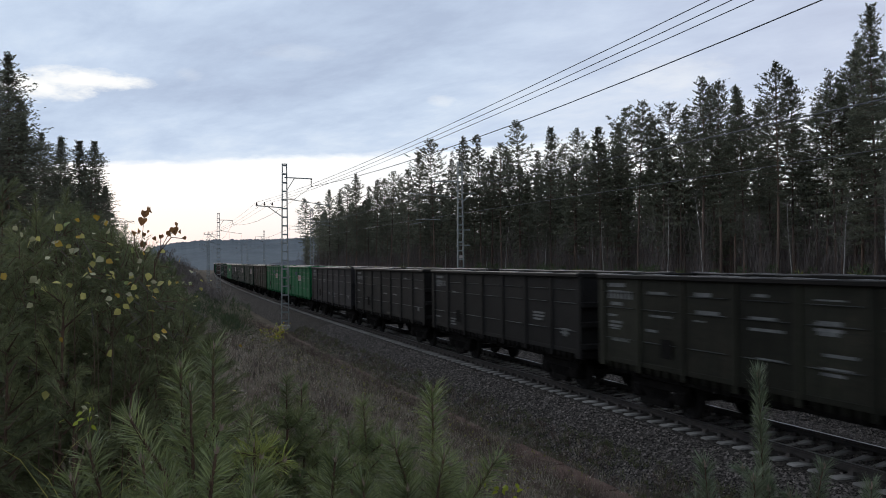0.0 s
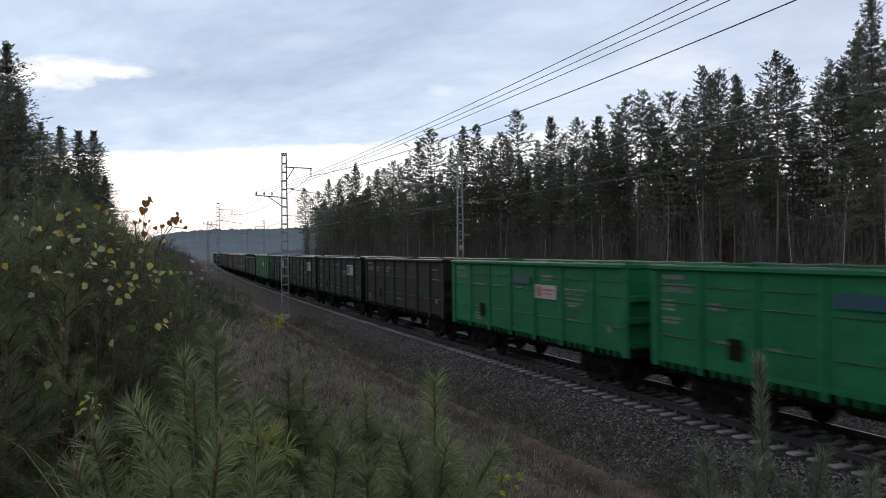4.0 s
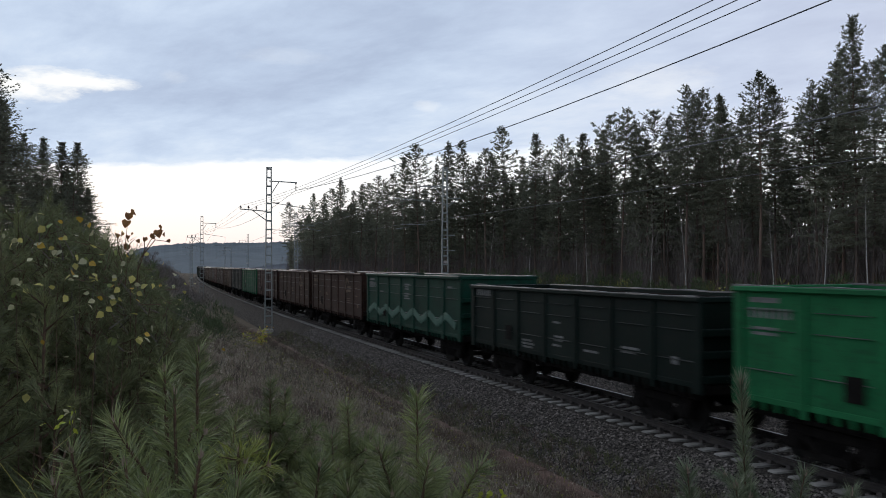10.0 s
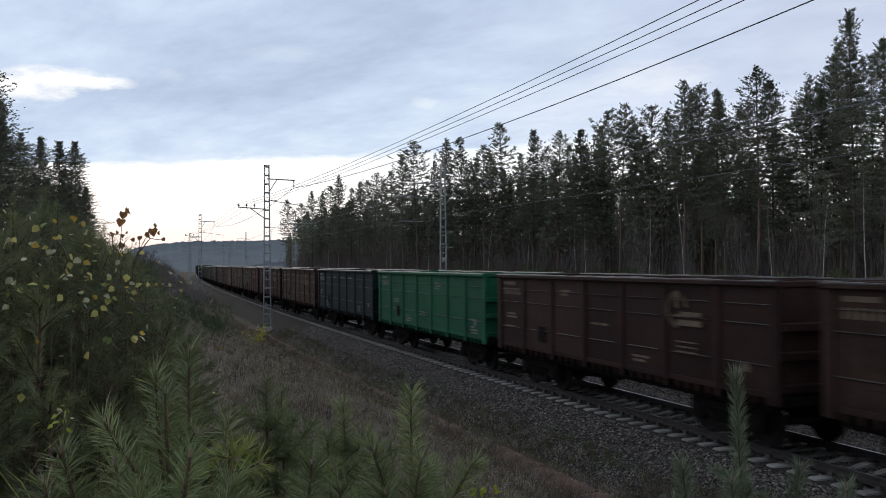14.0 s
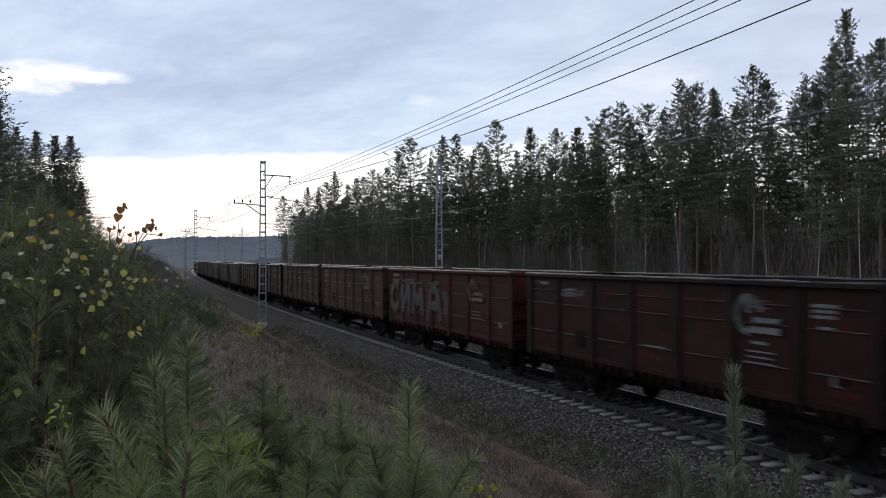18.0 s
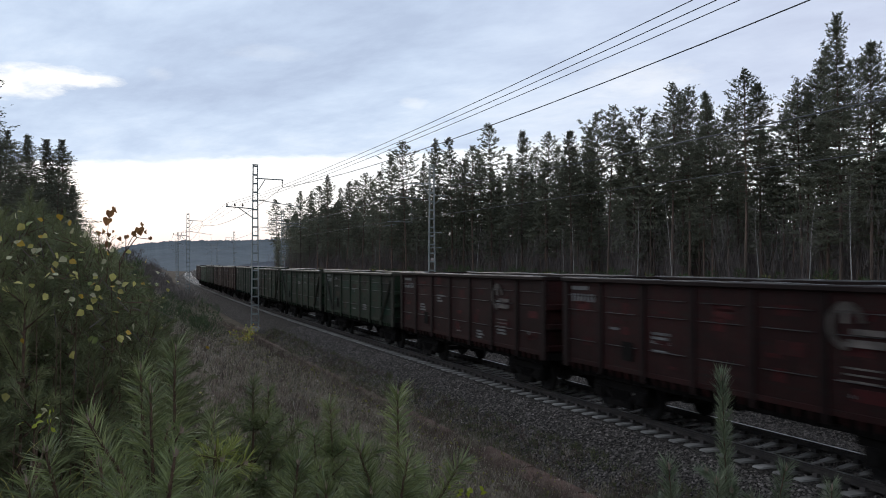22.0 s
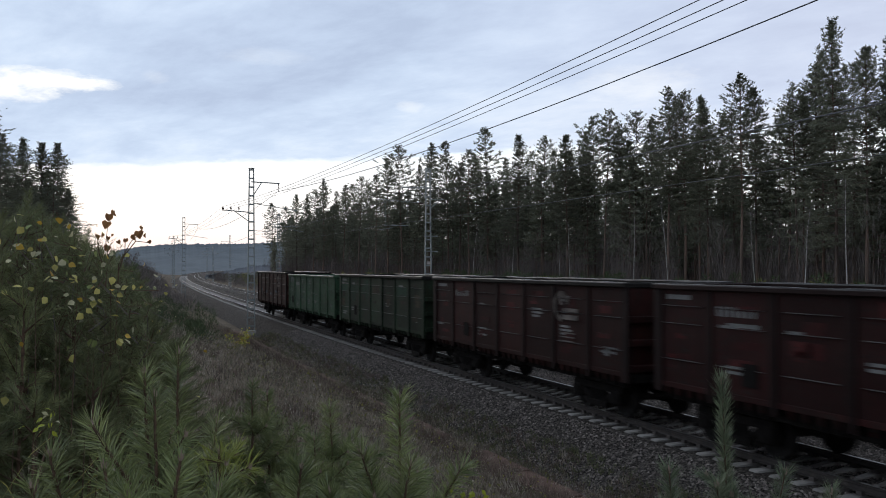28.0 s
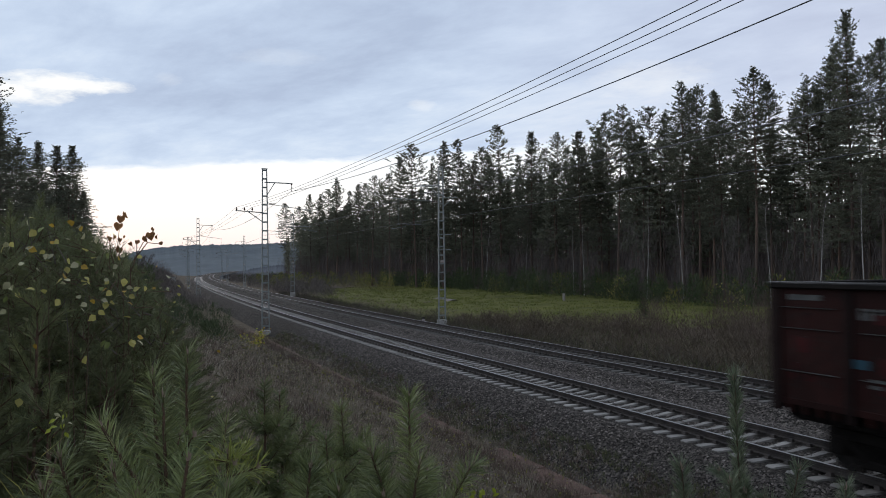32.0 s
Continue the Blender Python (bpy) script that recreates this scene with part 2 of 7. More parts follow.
def packed_stone(name, dark, light, warm):
    """A bed of broken stone: single stones of their own tone, shadowed joints, stains at a larger scale."""
    m = bpy.data.materials.new(name)
    m.use_nodes = True
    n = Nodes(m.node_tree)
    obj = n.add("ShaderNodeTexCoord").outputs["Object"]
    bend = n.add("ShaderNodeTexNoise", {"Vector": obj, "Scale": 30.0, "Detail": 2.0}).outputs["Color"]
    vec = n.add("ShaderNodeVectorMath", {0: obj, 1: n.add("ShaderNodeVectorMath", {0: bend, 1: (0.03, 0.03, 0.03)}, op="MULTIPLY").outputs[0]}, op="ADD").outputs[0]
    height, tone = None, None
    for size in (17.0, 31.0):
        cell = n.add("ShaderNodeTexVoronoi", {"Vector": vec, "Scale": size, "Randomness": 1.0})
        one = n.add("ShaderNodeSeparateXYZ", {0: cell.outputs["Color"]}).outputs[0]
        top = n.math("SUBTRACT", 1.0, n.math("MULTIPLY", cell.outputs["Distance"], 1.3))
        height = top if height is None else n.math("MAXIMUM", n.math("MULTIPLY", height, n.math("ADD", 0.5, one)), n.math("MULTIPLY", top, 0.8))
        tone = one if tone is None else n.math("ADD", n.math("MULTIPLY", tone, 0.65), n.math("MULTIPLY", one, 0.35))
    big = n.noise(obj, 0.7, 4.0, 0.6)
    c = n.mix(n.clamp01(tone, 0.15, 0.95), (*dark, 1), (*light, 1))
    c = n.mix(n.math("MULTIPLY", n.clamp01(big, 0.42, 0.66), 0.55), c, (*warm, 1))
    # shade down between the stones, put into the colour
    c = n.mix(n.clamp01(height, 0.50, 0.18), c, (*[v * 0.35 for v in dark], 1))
    b = n.add("ShaderNodeBsdfPrincipled", {"Base Color": c, "Roughness": 0.92, "Specular IOR Level": 0.08})
    n.t.links.new(n.add("ShaderNodeBump", {"Height": height, "Strength": 1.0, "Distance": 0.03}).outputs[0], b.inputs["Normal"])
    n.t.links.new(b.outputs[0], n.add("ShaderNodeOutputMaterial").inputs[0])
    return m


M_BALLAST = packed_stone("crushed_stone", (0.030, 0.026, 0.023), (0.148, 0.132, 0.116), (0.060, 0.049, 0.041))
M_STONE = mat("ballast_stone", (0.036, 0.031, 0.028), (0.235, 0.203, 0.183), 9.0, 0.9, 0.3, fine=30, island=True, speck=0.5, spec=0.15)
M_GROUND = mat("autumn_soil_and_turf", (0.060, 0.047, 0.034), (0.128, 0.102, 0.073), 0.6, 0.95, 0.9, fine=34, speck=0.85, spec=0.05)
M_TURF = mat("meadow_turf", (0.086, 0.088, 0.031), (0.138, 0.137, 0.043), 0.16, 0.95, 0.5, fine=4, speck=0.45, spec=0.05)
M_CONCRETE = mat("sleeper_concrete", (0.185, 0.173, 0.158), (0.285, 0.268, 0.246), 3, 0.85, 0.25, rnd=0.2, seat_at=0.8)
M_OLD_CONCRETE = mat("weathered_concrete", (0.24, 0.235, 0.22), (0.36, 0.35, 0.33), 3, 0.9, 0.35)
M_RAIL = mat("rail_steel_rusty", (0.034, 0.030, 0.029), (0.066, 0.055, 0.049), 4, 0.65, 0.2, 0.1, spec=0.25)
M_RAIL_TOP = mat("rail_head_polished", (0.27, 0.265, 0.26), (0.35, 0.34, 0.335), 4, 0.34, 0.05, 0.95, speck=0.1)
M_GALV = mat("galvanised_steel", (0.155, 0.175, 0.175), (0.24, 0.265, 0.262), 2, 0.55, 0.1, 0.3)
M_WIRE = mat("wire_metal", (0.085, 0.088, 0.092), (0.12, 0.12, 0.125), 4, 0.6, 0.0, 0.4)
M_INSUL = mat("insulator_glaze", (0.05, 0.03, 0.025), (0.08, 0.05, 0.04), 8, 0.25, 0.0)
M_BOGIE = mat("bogie_grime", (0.0065, 0.0058, 0.0054), (0.0145, 0.0122, 0.0108), 3, 0.9, 0.4, 0.0, spec=0.08)
M_WHEEL = mat("wheel_steel", (0.010, 0.0092, 0.0086), (0.022, 0.019, 0.0175), 5, 0.7, 0.2, 0.1, spec=0.15)
M_INSIDE = mat("wagon_inside_dark", (0.010, 0.009, 0.0085), (0.026, 0.019, 0.016), 1.2, 0.9, 0.4, spec=0.1)
# paler steel tone in place of the sky's glint along the top rails
M_EDGE = mat("rail_edge_glint", (0.010, 0.010, 0.010), (0.055, 0.055, 0.053), 1.3, 0.42, 0.15, 0.1, fine=9, speck=0.6, spec=0.3, rnd=0.3)
# two pale tones that carry the sky's highlight on the wagon ledges
M_DIM_LEDGE = mat("dim_ledge_glint", (0.018, 0.020, 0.019), (0.085, 0.088, 0.084), 0.9, 0.5, 0.1, 0.0, fine=9, speck=0.6, spec=0.3, rnd=0.3)
M_LEDGE = mat("bright_ledge_glint", (0.020, 0.019, 0.018), (0.115, 0.110, 0.104), 0.9, 0.45, 0.1, 0.0, fine=9, speck=0.6, spec=0.5, rnd=0.3)
M_WHITE = mat("stencil_white", (0.075, 0.075, 0.074), (0.185, 0.185, 0.18), 4, 0.7, 0.1, speck=0.75, fine=9)
M_FAINT = mat("faint_stencil_paint", (0.055, 0.058, 0.055), (0.135, 0.14, 0.135), 3.0, 0.8, 0.1, speck=0.7, fine=5)
M_DULL = mat("sooty_emblem_paint", (0.062, 0.052, 0.046), (0.150, 0.126, 0.110), 3.0, 0.8, 0.1, speck=0.7, fine=5)
M_OCHRE = mat("stencil_ochre", (0.075, 0.054, 0.034), (0.155, 0.108, 0.068), 4, 0.7, 0.1, speck=0.65, fine=9)
M_BOARD = mat("sign_white", (0.30, 0.27, 0.255), (0.38, 0.345, 0.325), 3, 0.5, 0.05)
M_BLUE = mat("sign_blue", (0.014, 0.020, 0.100), (0.020, 0.026, 0.125), 3, 0.5, 0.05)
M_FADED_BLUE = mat("faded_blue_paint", (0.006, 0.040, 0.062), (0.008, 0.055, 0.080), 5, 0.6, 0.05, speck=0.6)
M_RED = mat("sign_red", (0.26, 0.055, 0.045), (0.33, 0.08, 0.06), 3, 0.5, 0.05)
M_GRAFF = mat("spray_paint_grey_green", (0.014, 0.012, 0.011), (0.042, 0.040, 0.035), 2.4, 0.7, 0.1, fine=9, speck=0.8)
M_UNDER = mat("leafless_undergrowth", (0.104, 0.088, 0.082), (0.150, 0.124, 0.115), 0.8, 0.9, 0.0, rnd=0.25, island=True)
M_BARK = mat("pine_bark", (0.088, 0.070, 0.061), (0.166, 0.108, 0.081), 0.6, 0.95, 0.7, rnd=0.35, stretch=(3, 3, 0.6))
M_BIRCH = mat("birch_bark", (0.55, 0.53, 0.50), (0.20, 0.18, 0.17), 2.2, 0.8, 0.3, stretch=(1, 1, 3))
M_NEEDLE = mat("pine_crown_needles", (0.136, 0.142, 0.111), (0.200, 0.208, 0.150), 0.6, 0.8, 0.0, rnd=0.3, spec=0.15, thin=0.45, speck=0.35, fine=4.0)
M_SPRUCE = mat("young_conifer_needles", (0.050, 0.072, 0.036), (0.085, 0.112, 0.050), 0.8, 0.7, 0.0, rnd=0.25, island=True, spec=0.25, thin=0.25)
M_NEAR_NEEDLE = mat("sapling_needles", (0.108, 0.138, 0.058), (0.225, 0.252, 0.100), 9.0, 0.44, 0.0, rnd=0.25, island=True, thin=0.3, spec=0.45)
M_BLUE_NEEDLE = mat("blue_green_needles", (0.098, 0.126, 0.076), (0.200, 0.232, 0.142), 9.0, 0.44, 0.0, rnd=0.2, island=True, thin=0.3, spec=0.45)
M_LIME_NEEDLE = mat("sapling_needles_yellowing", (0.20, 0.235, 0.050), (0.28, 0.30, 0.075), 3.0, 0.5, 0.0, island=True, thin=0.25)
M_BUSH_NEEDLE = mat("thicket_needles", (0.102, 0.120, 0.060), (0.172, 0.182, 0.080), 2.0, 0.6, 0.0, rnd=0.3, island=True, thin=0.35)
M_TWIG = mat("brown_twig", (0.070, 0.046, 0.032), (0.125, 0.080, 0.055), 40, 0.9, 0.4, fine=160, speck=0.5, spec=0.2)
M_BUD = mat("pine_bud", (0.20, 0.145, 0.11), (0.30, 0.23, 0.18), 30, 0.7, 0.2)
M_SCRUB = mat("bare_scrub_twigs", (0.115, 0.098, 0.090), (0.175, 0.148, 0.134), 0.8, 0.9, 0.0, rnd=0.25, island=True)
M_LEAF_YELLOW = mat("birch_leaf_yellow", (0.36, 0.32, 0.085), (0.48, 0.44, 0.16), 5, 0.6, 0.1, rnd=0.25, island=True, thin=0.4)
M_LEAF_PALE = mat("birch_leaf_underside", (0.33, 0.32, 0.17), (0.47, 0.45, 0.29), 5, 0.7, 0.1, rnd=0.25, thin=0.3)
M_LEAF_OCHRE = mat("birch_leaf_ochre", (0.40, 0.25, 0.035), (0.50, 0.34, 0.06), 5, 0.6, 0.1, rnd=0.3, thin=0.4)
M_LEAF_GREEN = mat("birch_leaf_green", (0.13, 0.17, 0.05), (0.21, 0.24, 0.08), 5, 0.6, 0.1, rnd=0.3, thin=0.4)
M_LEAF_RED = mat("aspen_leaf_russet", (0.16, 0.075, 0.035), (0.27, 0.14, 0.055), 9, 0.6, 0.1, rnd=0.25, thin=0.6)
M_LEAF_LIME = mat("shrub_leaf_lime", (0.26, 0.31, 0.03), (0.36, 0.38, 0.05), 9, 0.6, 0.1, island=True, thin=0.4)
M_DRYGRASS = mat("dry_grass", (0.180, 0.147, 0.111), (0.33, 0.280, 0.218), 0.9, 0.9, 0.0, island=True, thin=0.2, speck=0.4)
M_GREENGRASS = mat("green_grass", (0.110, 0.130, 0.030), (0.172, 0.186, 0.050), 0.3, 0.9, 0.0, island=True, thin=0.3)
M_SEDGE = mat("yellow_green_sedge", (0.20, 0.20, 0.045), (0.36, 0.33, 0.10), 3.0, 0.6, 0.0, island=True, thin=0.3)
M_WEED = mat("dark_weeds", (0.052, 0.045, 0.036), (0.125, 0.108, 0.076), 0.35, 0.9, 0.0, island=True)
M_BANK = mat("brown_bank_weeds", (0.078, 0.060, 0.043), (0.150, 0.116, 0.080), 0.45, 0.9, 0.0, island=True)
M_BRUSH = mat("brown_shrub_twigs", (0.070, 0.051, 0.040), (0.140, 0.102, 0.079), 0.5, 0.95, 0.0, island=True)
M_HEATHER = mat("brown_heather", (0.082, 0.056, 0.046), (0.150, 0.104, 0.084), 0.7, 0.95, 0.0, island=True, speck=0.4)
M_CLAY = mat("reddish_weathered_concrete", (0.078, 0.050, 0.040), (0.158, 0.098, 0.076), 1.6, 0.92, 0.4, rnd=0.12, fine=22, speck=0.6, spec=0.15)
M_SAND = mat("sandy_path", (0.13, 0.112, 0.09), (0.18, 0.158, 0.13), 1, 0.95, 0.3)
# blue-grey haze of distance mixed into the forest's base colour
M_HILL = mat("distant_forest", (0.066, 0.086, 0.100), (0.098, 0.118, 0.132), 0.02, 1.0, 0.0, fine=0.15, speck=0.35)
M_HERB = mat("low_green_herbs", (0.070, 0.082, 0.034), (0.120, 0.125, 0.055), 0.8, 0.9, 0.0, island=True, thin=0.2)
M_LICHEN = mat("grey_moss_and_dead_stalks", (0.23, 0.202, 0.162), (0.37, 0.325, 0.265), 0.8, 0.95, 0.0, island=True)
M_PATCH = mat("sprayed_dark_green", (0.006, 0.022, 0.015), (0.010, 0.040, 0.026), 2, 0.6, 0.1, speck=0.6, fine=6)
M_OLIVE = mat("olive_shrub_leaves", (0.125, 0.128, 0.044), (0.245, 0.225, 0.068), 0.15, 0.8, 0.0, island=True, thin=0.3)
M_OLD_SLEEPER = mat("old_dark_sleeper", (0.062, 0.058, 0.053), (0.105, 0.097, 0.088), 3, 0.9, 0.3, rnd=0.25)
M_SCRAPE = mat("scraped_green_paint", (0.022, 0.070, 0.050), (0.050, 0.110, 0.080), 3, 0.7, 0.1, speck=0.6)
M_WORN = mat("bare_worn_steel", (0.075, 0.080, 0.078), (0.15, 0.155, 0.15), 4, 0.6, 0.1, 0.2, speck=0.6)


# ---- mesh helpers ----
def mesh_of(bm, name):
    me = bpy.data.meshes.new(name)
    bm.to_mesh(me)
    bm.free()
    return me


def raw(name, verts, faces):
    me = bpy.data.meshes.new(name)
    me.from_pydata(verts, [], faces)
    me.update()
    return me


def put(name, me, material, parent=None, label="", at=None):
    """One mesh object under a thing; its material sits on the object, so meshes can be shared."""
    ob = new(name, me)
    if not me.materials:
        me.materials.append(None)
    ob.material_slots[0].link = "OBJECT"
    ob.material_slots[0].material = material
    ob.parent = parent
    if at is not None:
        ob.matrix_basis = at
    return tagged(ob, label)


def part(name, bm, material, parent, label="", at=None):
    return put(name, mesh_of(bm, name), material, parent, label, at)


def box(bm, x0, x1, y0, y1, z0, z1, bevel=0.0):
    r = bmesh.ops.create_cube(bm, size=1.0)
    bmesh.ops.transform(bm, verts=r["verts"], matrix=Matrix.Translation(((x0 + x1) / 2, (y0 + y1) / 2, (z0 + z1) / 2)) @ Matrix.Diagonal((x1 - x0, y1 - y0, z1 - z0, 1)))
    if bevel:
        bmesh.ops.bevel(bm, geom=list({e for v in r["verts"] for e in v.link_edges}), offset=bevel, segments=1, affect="EDGES")
    return r["verts"]


def boxes(*rows, bevel=0.0):
    bm = bmesh.new()
    for r in rows:
        box(bm, *r, bevel=bevel)
    return bm


def rod(bm, a, b, r0, r1=None, n=6):
    """A tapered bar from a to b."""
    a, b = Vector(a), Vector(b)
    m = Matrix.Translation((a + b) / 2) @ (b - a).to_track_quat("Z", "Y").to_matrix().to_4x4()
    bmesh.ops.create_cone(bm, cap_ends=True, segments=n, radius1=r0, radius2=r0 if r1 is None else r1, depth=(b - a).length, matrix=m)


def thing(name, label, category, group="", kind="", at=None):
    ob = new(name)
    ob.empty_display_size = 0.2
    if at is not None:
        ob.matrix_basis = at
    return tagged(ob, label, category, group, kind)


# ---- the line of the railway: arc length s, offset u to the right ----
STEP = 2.0
SS = np.arange(-30.0, 1400.0, STEP)
KK = 0.00055 - 0.000305 * np.clip((SS - 63.2) / 42.8, 0, 1)
TH = np.cumsum(KK) * STEP
TX = 13.14 + np.cumsum(np.sin(TH)) * STEP - np.sin(TH[0]) * STEP
TY = -30 + np.cumsum(np.cos(TH)) * STEP - STEP
SPREAD = 4.62  # between the two tracks
RISE = 0.160  # of the second track


def line(s, u=0.0):
    """Place and heading on the line; straight on behind the camera."""
    if s < -30:
        return TX[0] + u, TY[0] + s + 30, 0.0
    t = float(np.interp(s, SS, TH))
    return float(np.interp(s, SS, TX)) + u * math.cos(t), float(np.interp(s, SS, TY)) - u * math.sin(t), t


def on(s, u, z):
    x, y, _ = line(s, u)
    return (x, y, z)


def on_pose(s, u, z, turn=0.0):
    x, y, t = line(s, u)
    return pose(x, y, z, 0, 0, turn - math.degrees(t))


PROFILE_U = [-400, -120, -40, -22, -13.1, -9, -4.6, -3.9, -2.9, 7.4, 9.0, 11.0, 16, 30, 44, 60, 200, 1200]
PROFILE_Z = [12, 6.0, 3.6, 2.9, 2.2, 0.68, -1.0, -1.08, -1.08, -0.75, -1.0, -1.05, -0.75, -0.6, -0.35, 0.1, 1.0, 1.0]


def ground_z(s, u):
    z = float(np.interp(u, PROFILE_U, PROFILE_Z))
    w = min(1.0, max(0.0, (abs(u - 2) - 6.5) / 5.0))
    z += w * (0.16 * noise.noise((s * 0.11, u * 0.16, 0.0)) + 0.06 * noise.noise((s * 0.5, u * 0.5, 4.0)))
    far = max(0.0, s - 330.0)
    return z - 0.00012 * far * far if far < 300 else z - 10.8


def sheet(name, s_list, u_list, z_of, material, kind="structure"):
    verts = [(*line(s, u)[:2], z_of(s, u)) for s in s_list for u in u_list]
    w = len(u_list)
    faces = [(i * w + j, i * w + j + 1, (i + 1) * w + j + 1, (i + 1) * w + j) for i in range(len(s_list) - 1) for j in range(w - 1)]
    me = raw(name, verts, faces)
    for p in me.polygons:
        p.use_smooth = True
    ob = put(name, me, material)
    return tagged(ob, kind=kind)


S_GRID = [-2500, -900, -300, -120, -60, -30] + list(np.arange(-20, 60, 1.0)) + list(np.arange(60, 140, 2.0)) + list(np.arange(140, 420, 6.0)) + [450, 500, 560, 640, 800, 1100, 1395]
U_GRID = [-1500, -600, -250, -120, -70, -45, -30, -22] + list(np.arange(-18, -3.0, 0.5)) + [-2.9, 0, 3, 7.4] + list(np.arange(8, 20, 1.0)) + list(np.arange(20, 64, 2.5)) + [70, 90, 130, 250, 600, 1300]
tagged(sheet("ground", S_GRID, U_GRID, ground_z, M_GROUND), "brown autumn slope and verge beside the railway", "ground")


def meadow_edge(s):
    """Where the mown grass begins, counted from the near track; the overgrown bank lies before it."""
    return float(np.interp(s, [28, 46, 52, 60, 75, 130, 170], [27, 26, 19, 13, 11.2, 11.5, 16]))


tagged(sheet("meadow", list(np.arange(28, 178, 2.0)), list(np.arange(9.6, 46.1, 1.1)), lambda s, u: ground_z(s, u) + 0.03 - 0.3 * max(0, max(meadow_edge(s) - u + 1.6 * noise.noise((s * .11, 0, 9)), u - 43) / 2.5) - 0.2 * max(0, (s - 166) / 10) - 0.2 * max(0, (34 - s) / 6), M_TURF), "bright green mown meadow strip before the forest", "meadow")


def ballast_z(s, u):
    top = float(np.interp(u, [-3.35, -2.0, -1.62, -1.4, -1.1, -0.85, 0.85, 1.1, 1.4, 1.8, 2.4, 3.0, 3.6, 5.6, 6.3, 6.6, 8.2], [-1.12, -0.33, -0.225, -0.214, -0.214, -0.245, -0.245, -0.214, -0.214, -0.21, -0.25, -0.06, -0.045, -0.045, -0.05, -0.20, -0.95]))
    rough = 0.15 if -1.6 < u < 1.6 else 1.0
    return top + rough * (0.03 * noise.noise((s * 1.7, u * 1.7, 2.0)) + 0.02 * noise.noise((s * 5, u * 5, 2.0)))


BALLAST_U = [-3.35, -3.0, -2.7, -2.4, -2.1, -1.9, -1.75, -1.6, -1.4, -1.1, -0.85, 0, 0.85, 1.1, 1.4, 1.8, 2.1, 2.4, 2.7, 3.0, 3.4, 4.6, 5.8, 6.3, 6.6, 7.0, 7.4, 7.8, 8.2]
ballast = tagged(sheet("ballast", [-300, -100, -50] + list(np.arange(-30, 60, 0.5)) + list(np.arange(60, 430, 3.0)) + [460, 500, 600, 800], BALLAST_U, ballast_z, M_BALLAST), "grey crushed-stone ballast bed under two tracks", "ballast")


# ---- rails ----
def rail(u, z):
    prof = [(-0.036, 0), (-0.036, -0.035), (-0.01, -0.048), (-0.01, -0.125), (-0.07, -0.143), (-0.07, -0.155), (0.07, -0.155), (0.07, -0.143), (0.01, -0.125), (0.01, -0.048), (0.036, -0.035), (0.036, 0)]
    s_list = [-600, -200] + list(np.arange(-60, 430, 2.0)) + [480, 560, 640, 800]
    verts, faces, k = [], [], len(prof)
    for s in s_list:
        verts += [(*line(s, u + du)[:2], z + dz) for du, dz in prof]
    for i in range(len(s_list) - 1):
        faces += [(i * k + j, i * k + (j + 1) % k, (i + 1) * k + (j + 1) % k, (i + 1) * k + j) for j in range(k)]
    me = raw("rail", verts, faces)
    me.materials.append(M_RAIL)
    me.materials.append(M_RAIL_TOP)
    for p in me.polygons:
        p.material_index = 1 if p.index % k == k - 1 else 0
    ob = new("rail", me)
    return tagged(ob, "long welded rail with rusty web and polished head", "rail", "rails", "structure")


for u0, z0 in ((0, 0.0), (SPREAD, RISE)):
    for side in (-0.797, 0.797):
        rail(u0 + side, z0)

# ---- masts of the overhead line ----
def lattice(h, w0=0.52, w1=0.30, d=0.20):
    """Leg and rung data for a braced post of two channels."""
    return lambda z: (w0 + (w1 - w0) * z / h) / 2, d


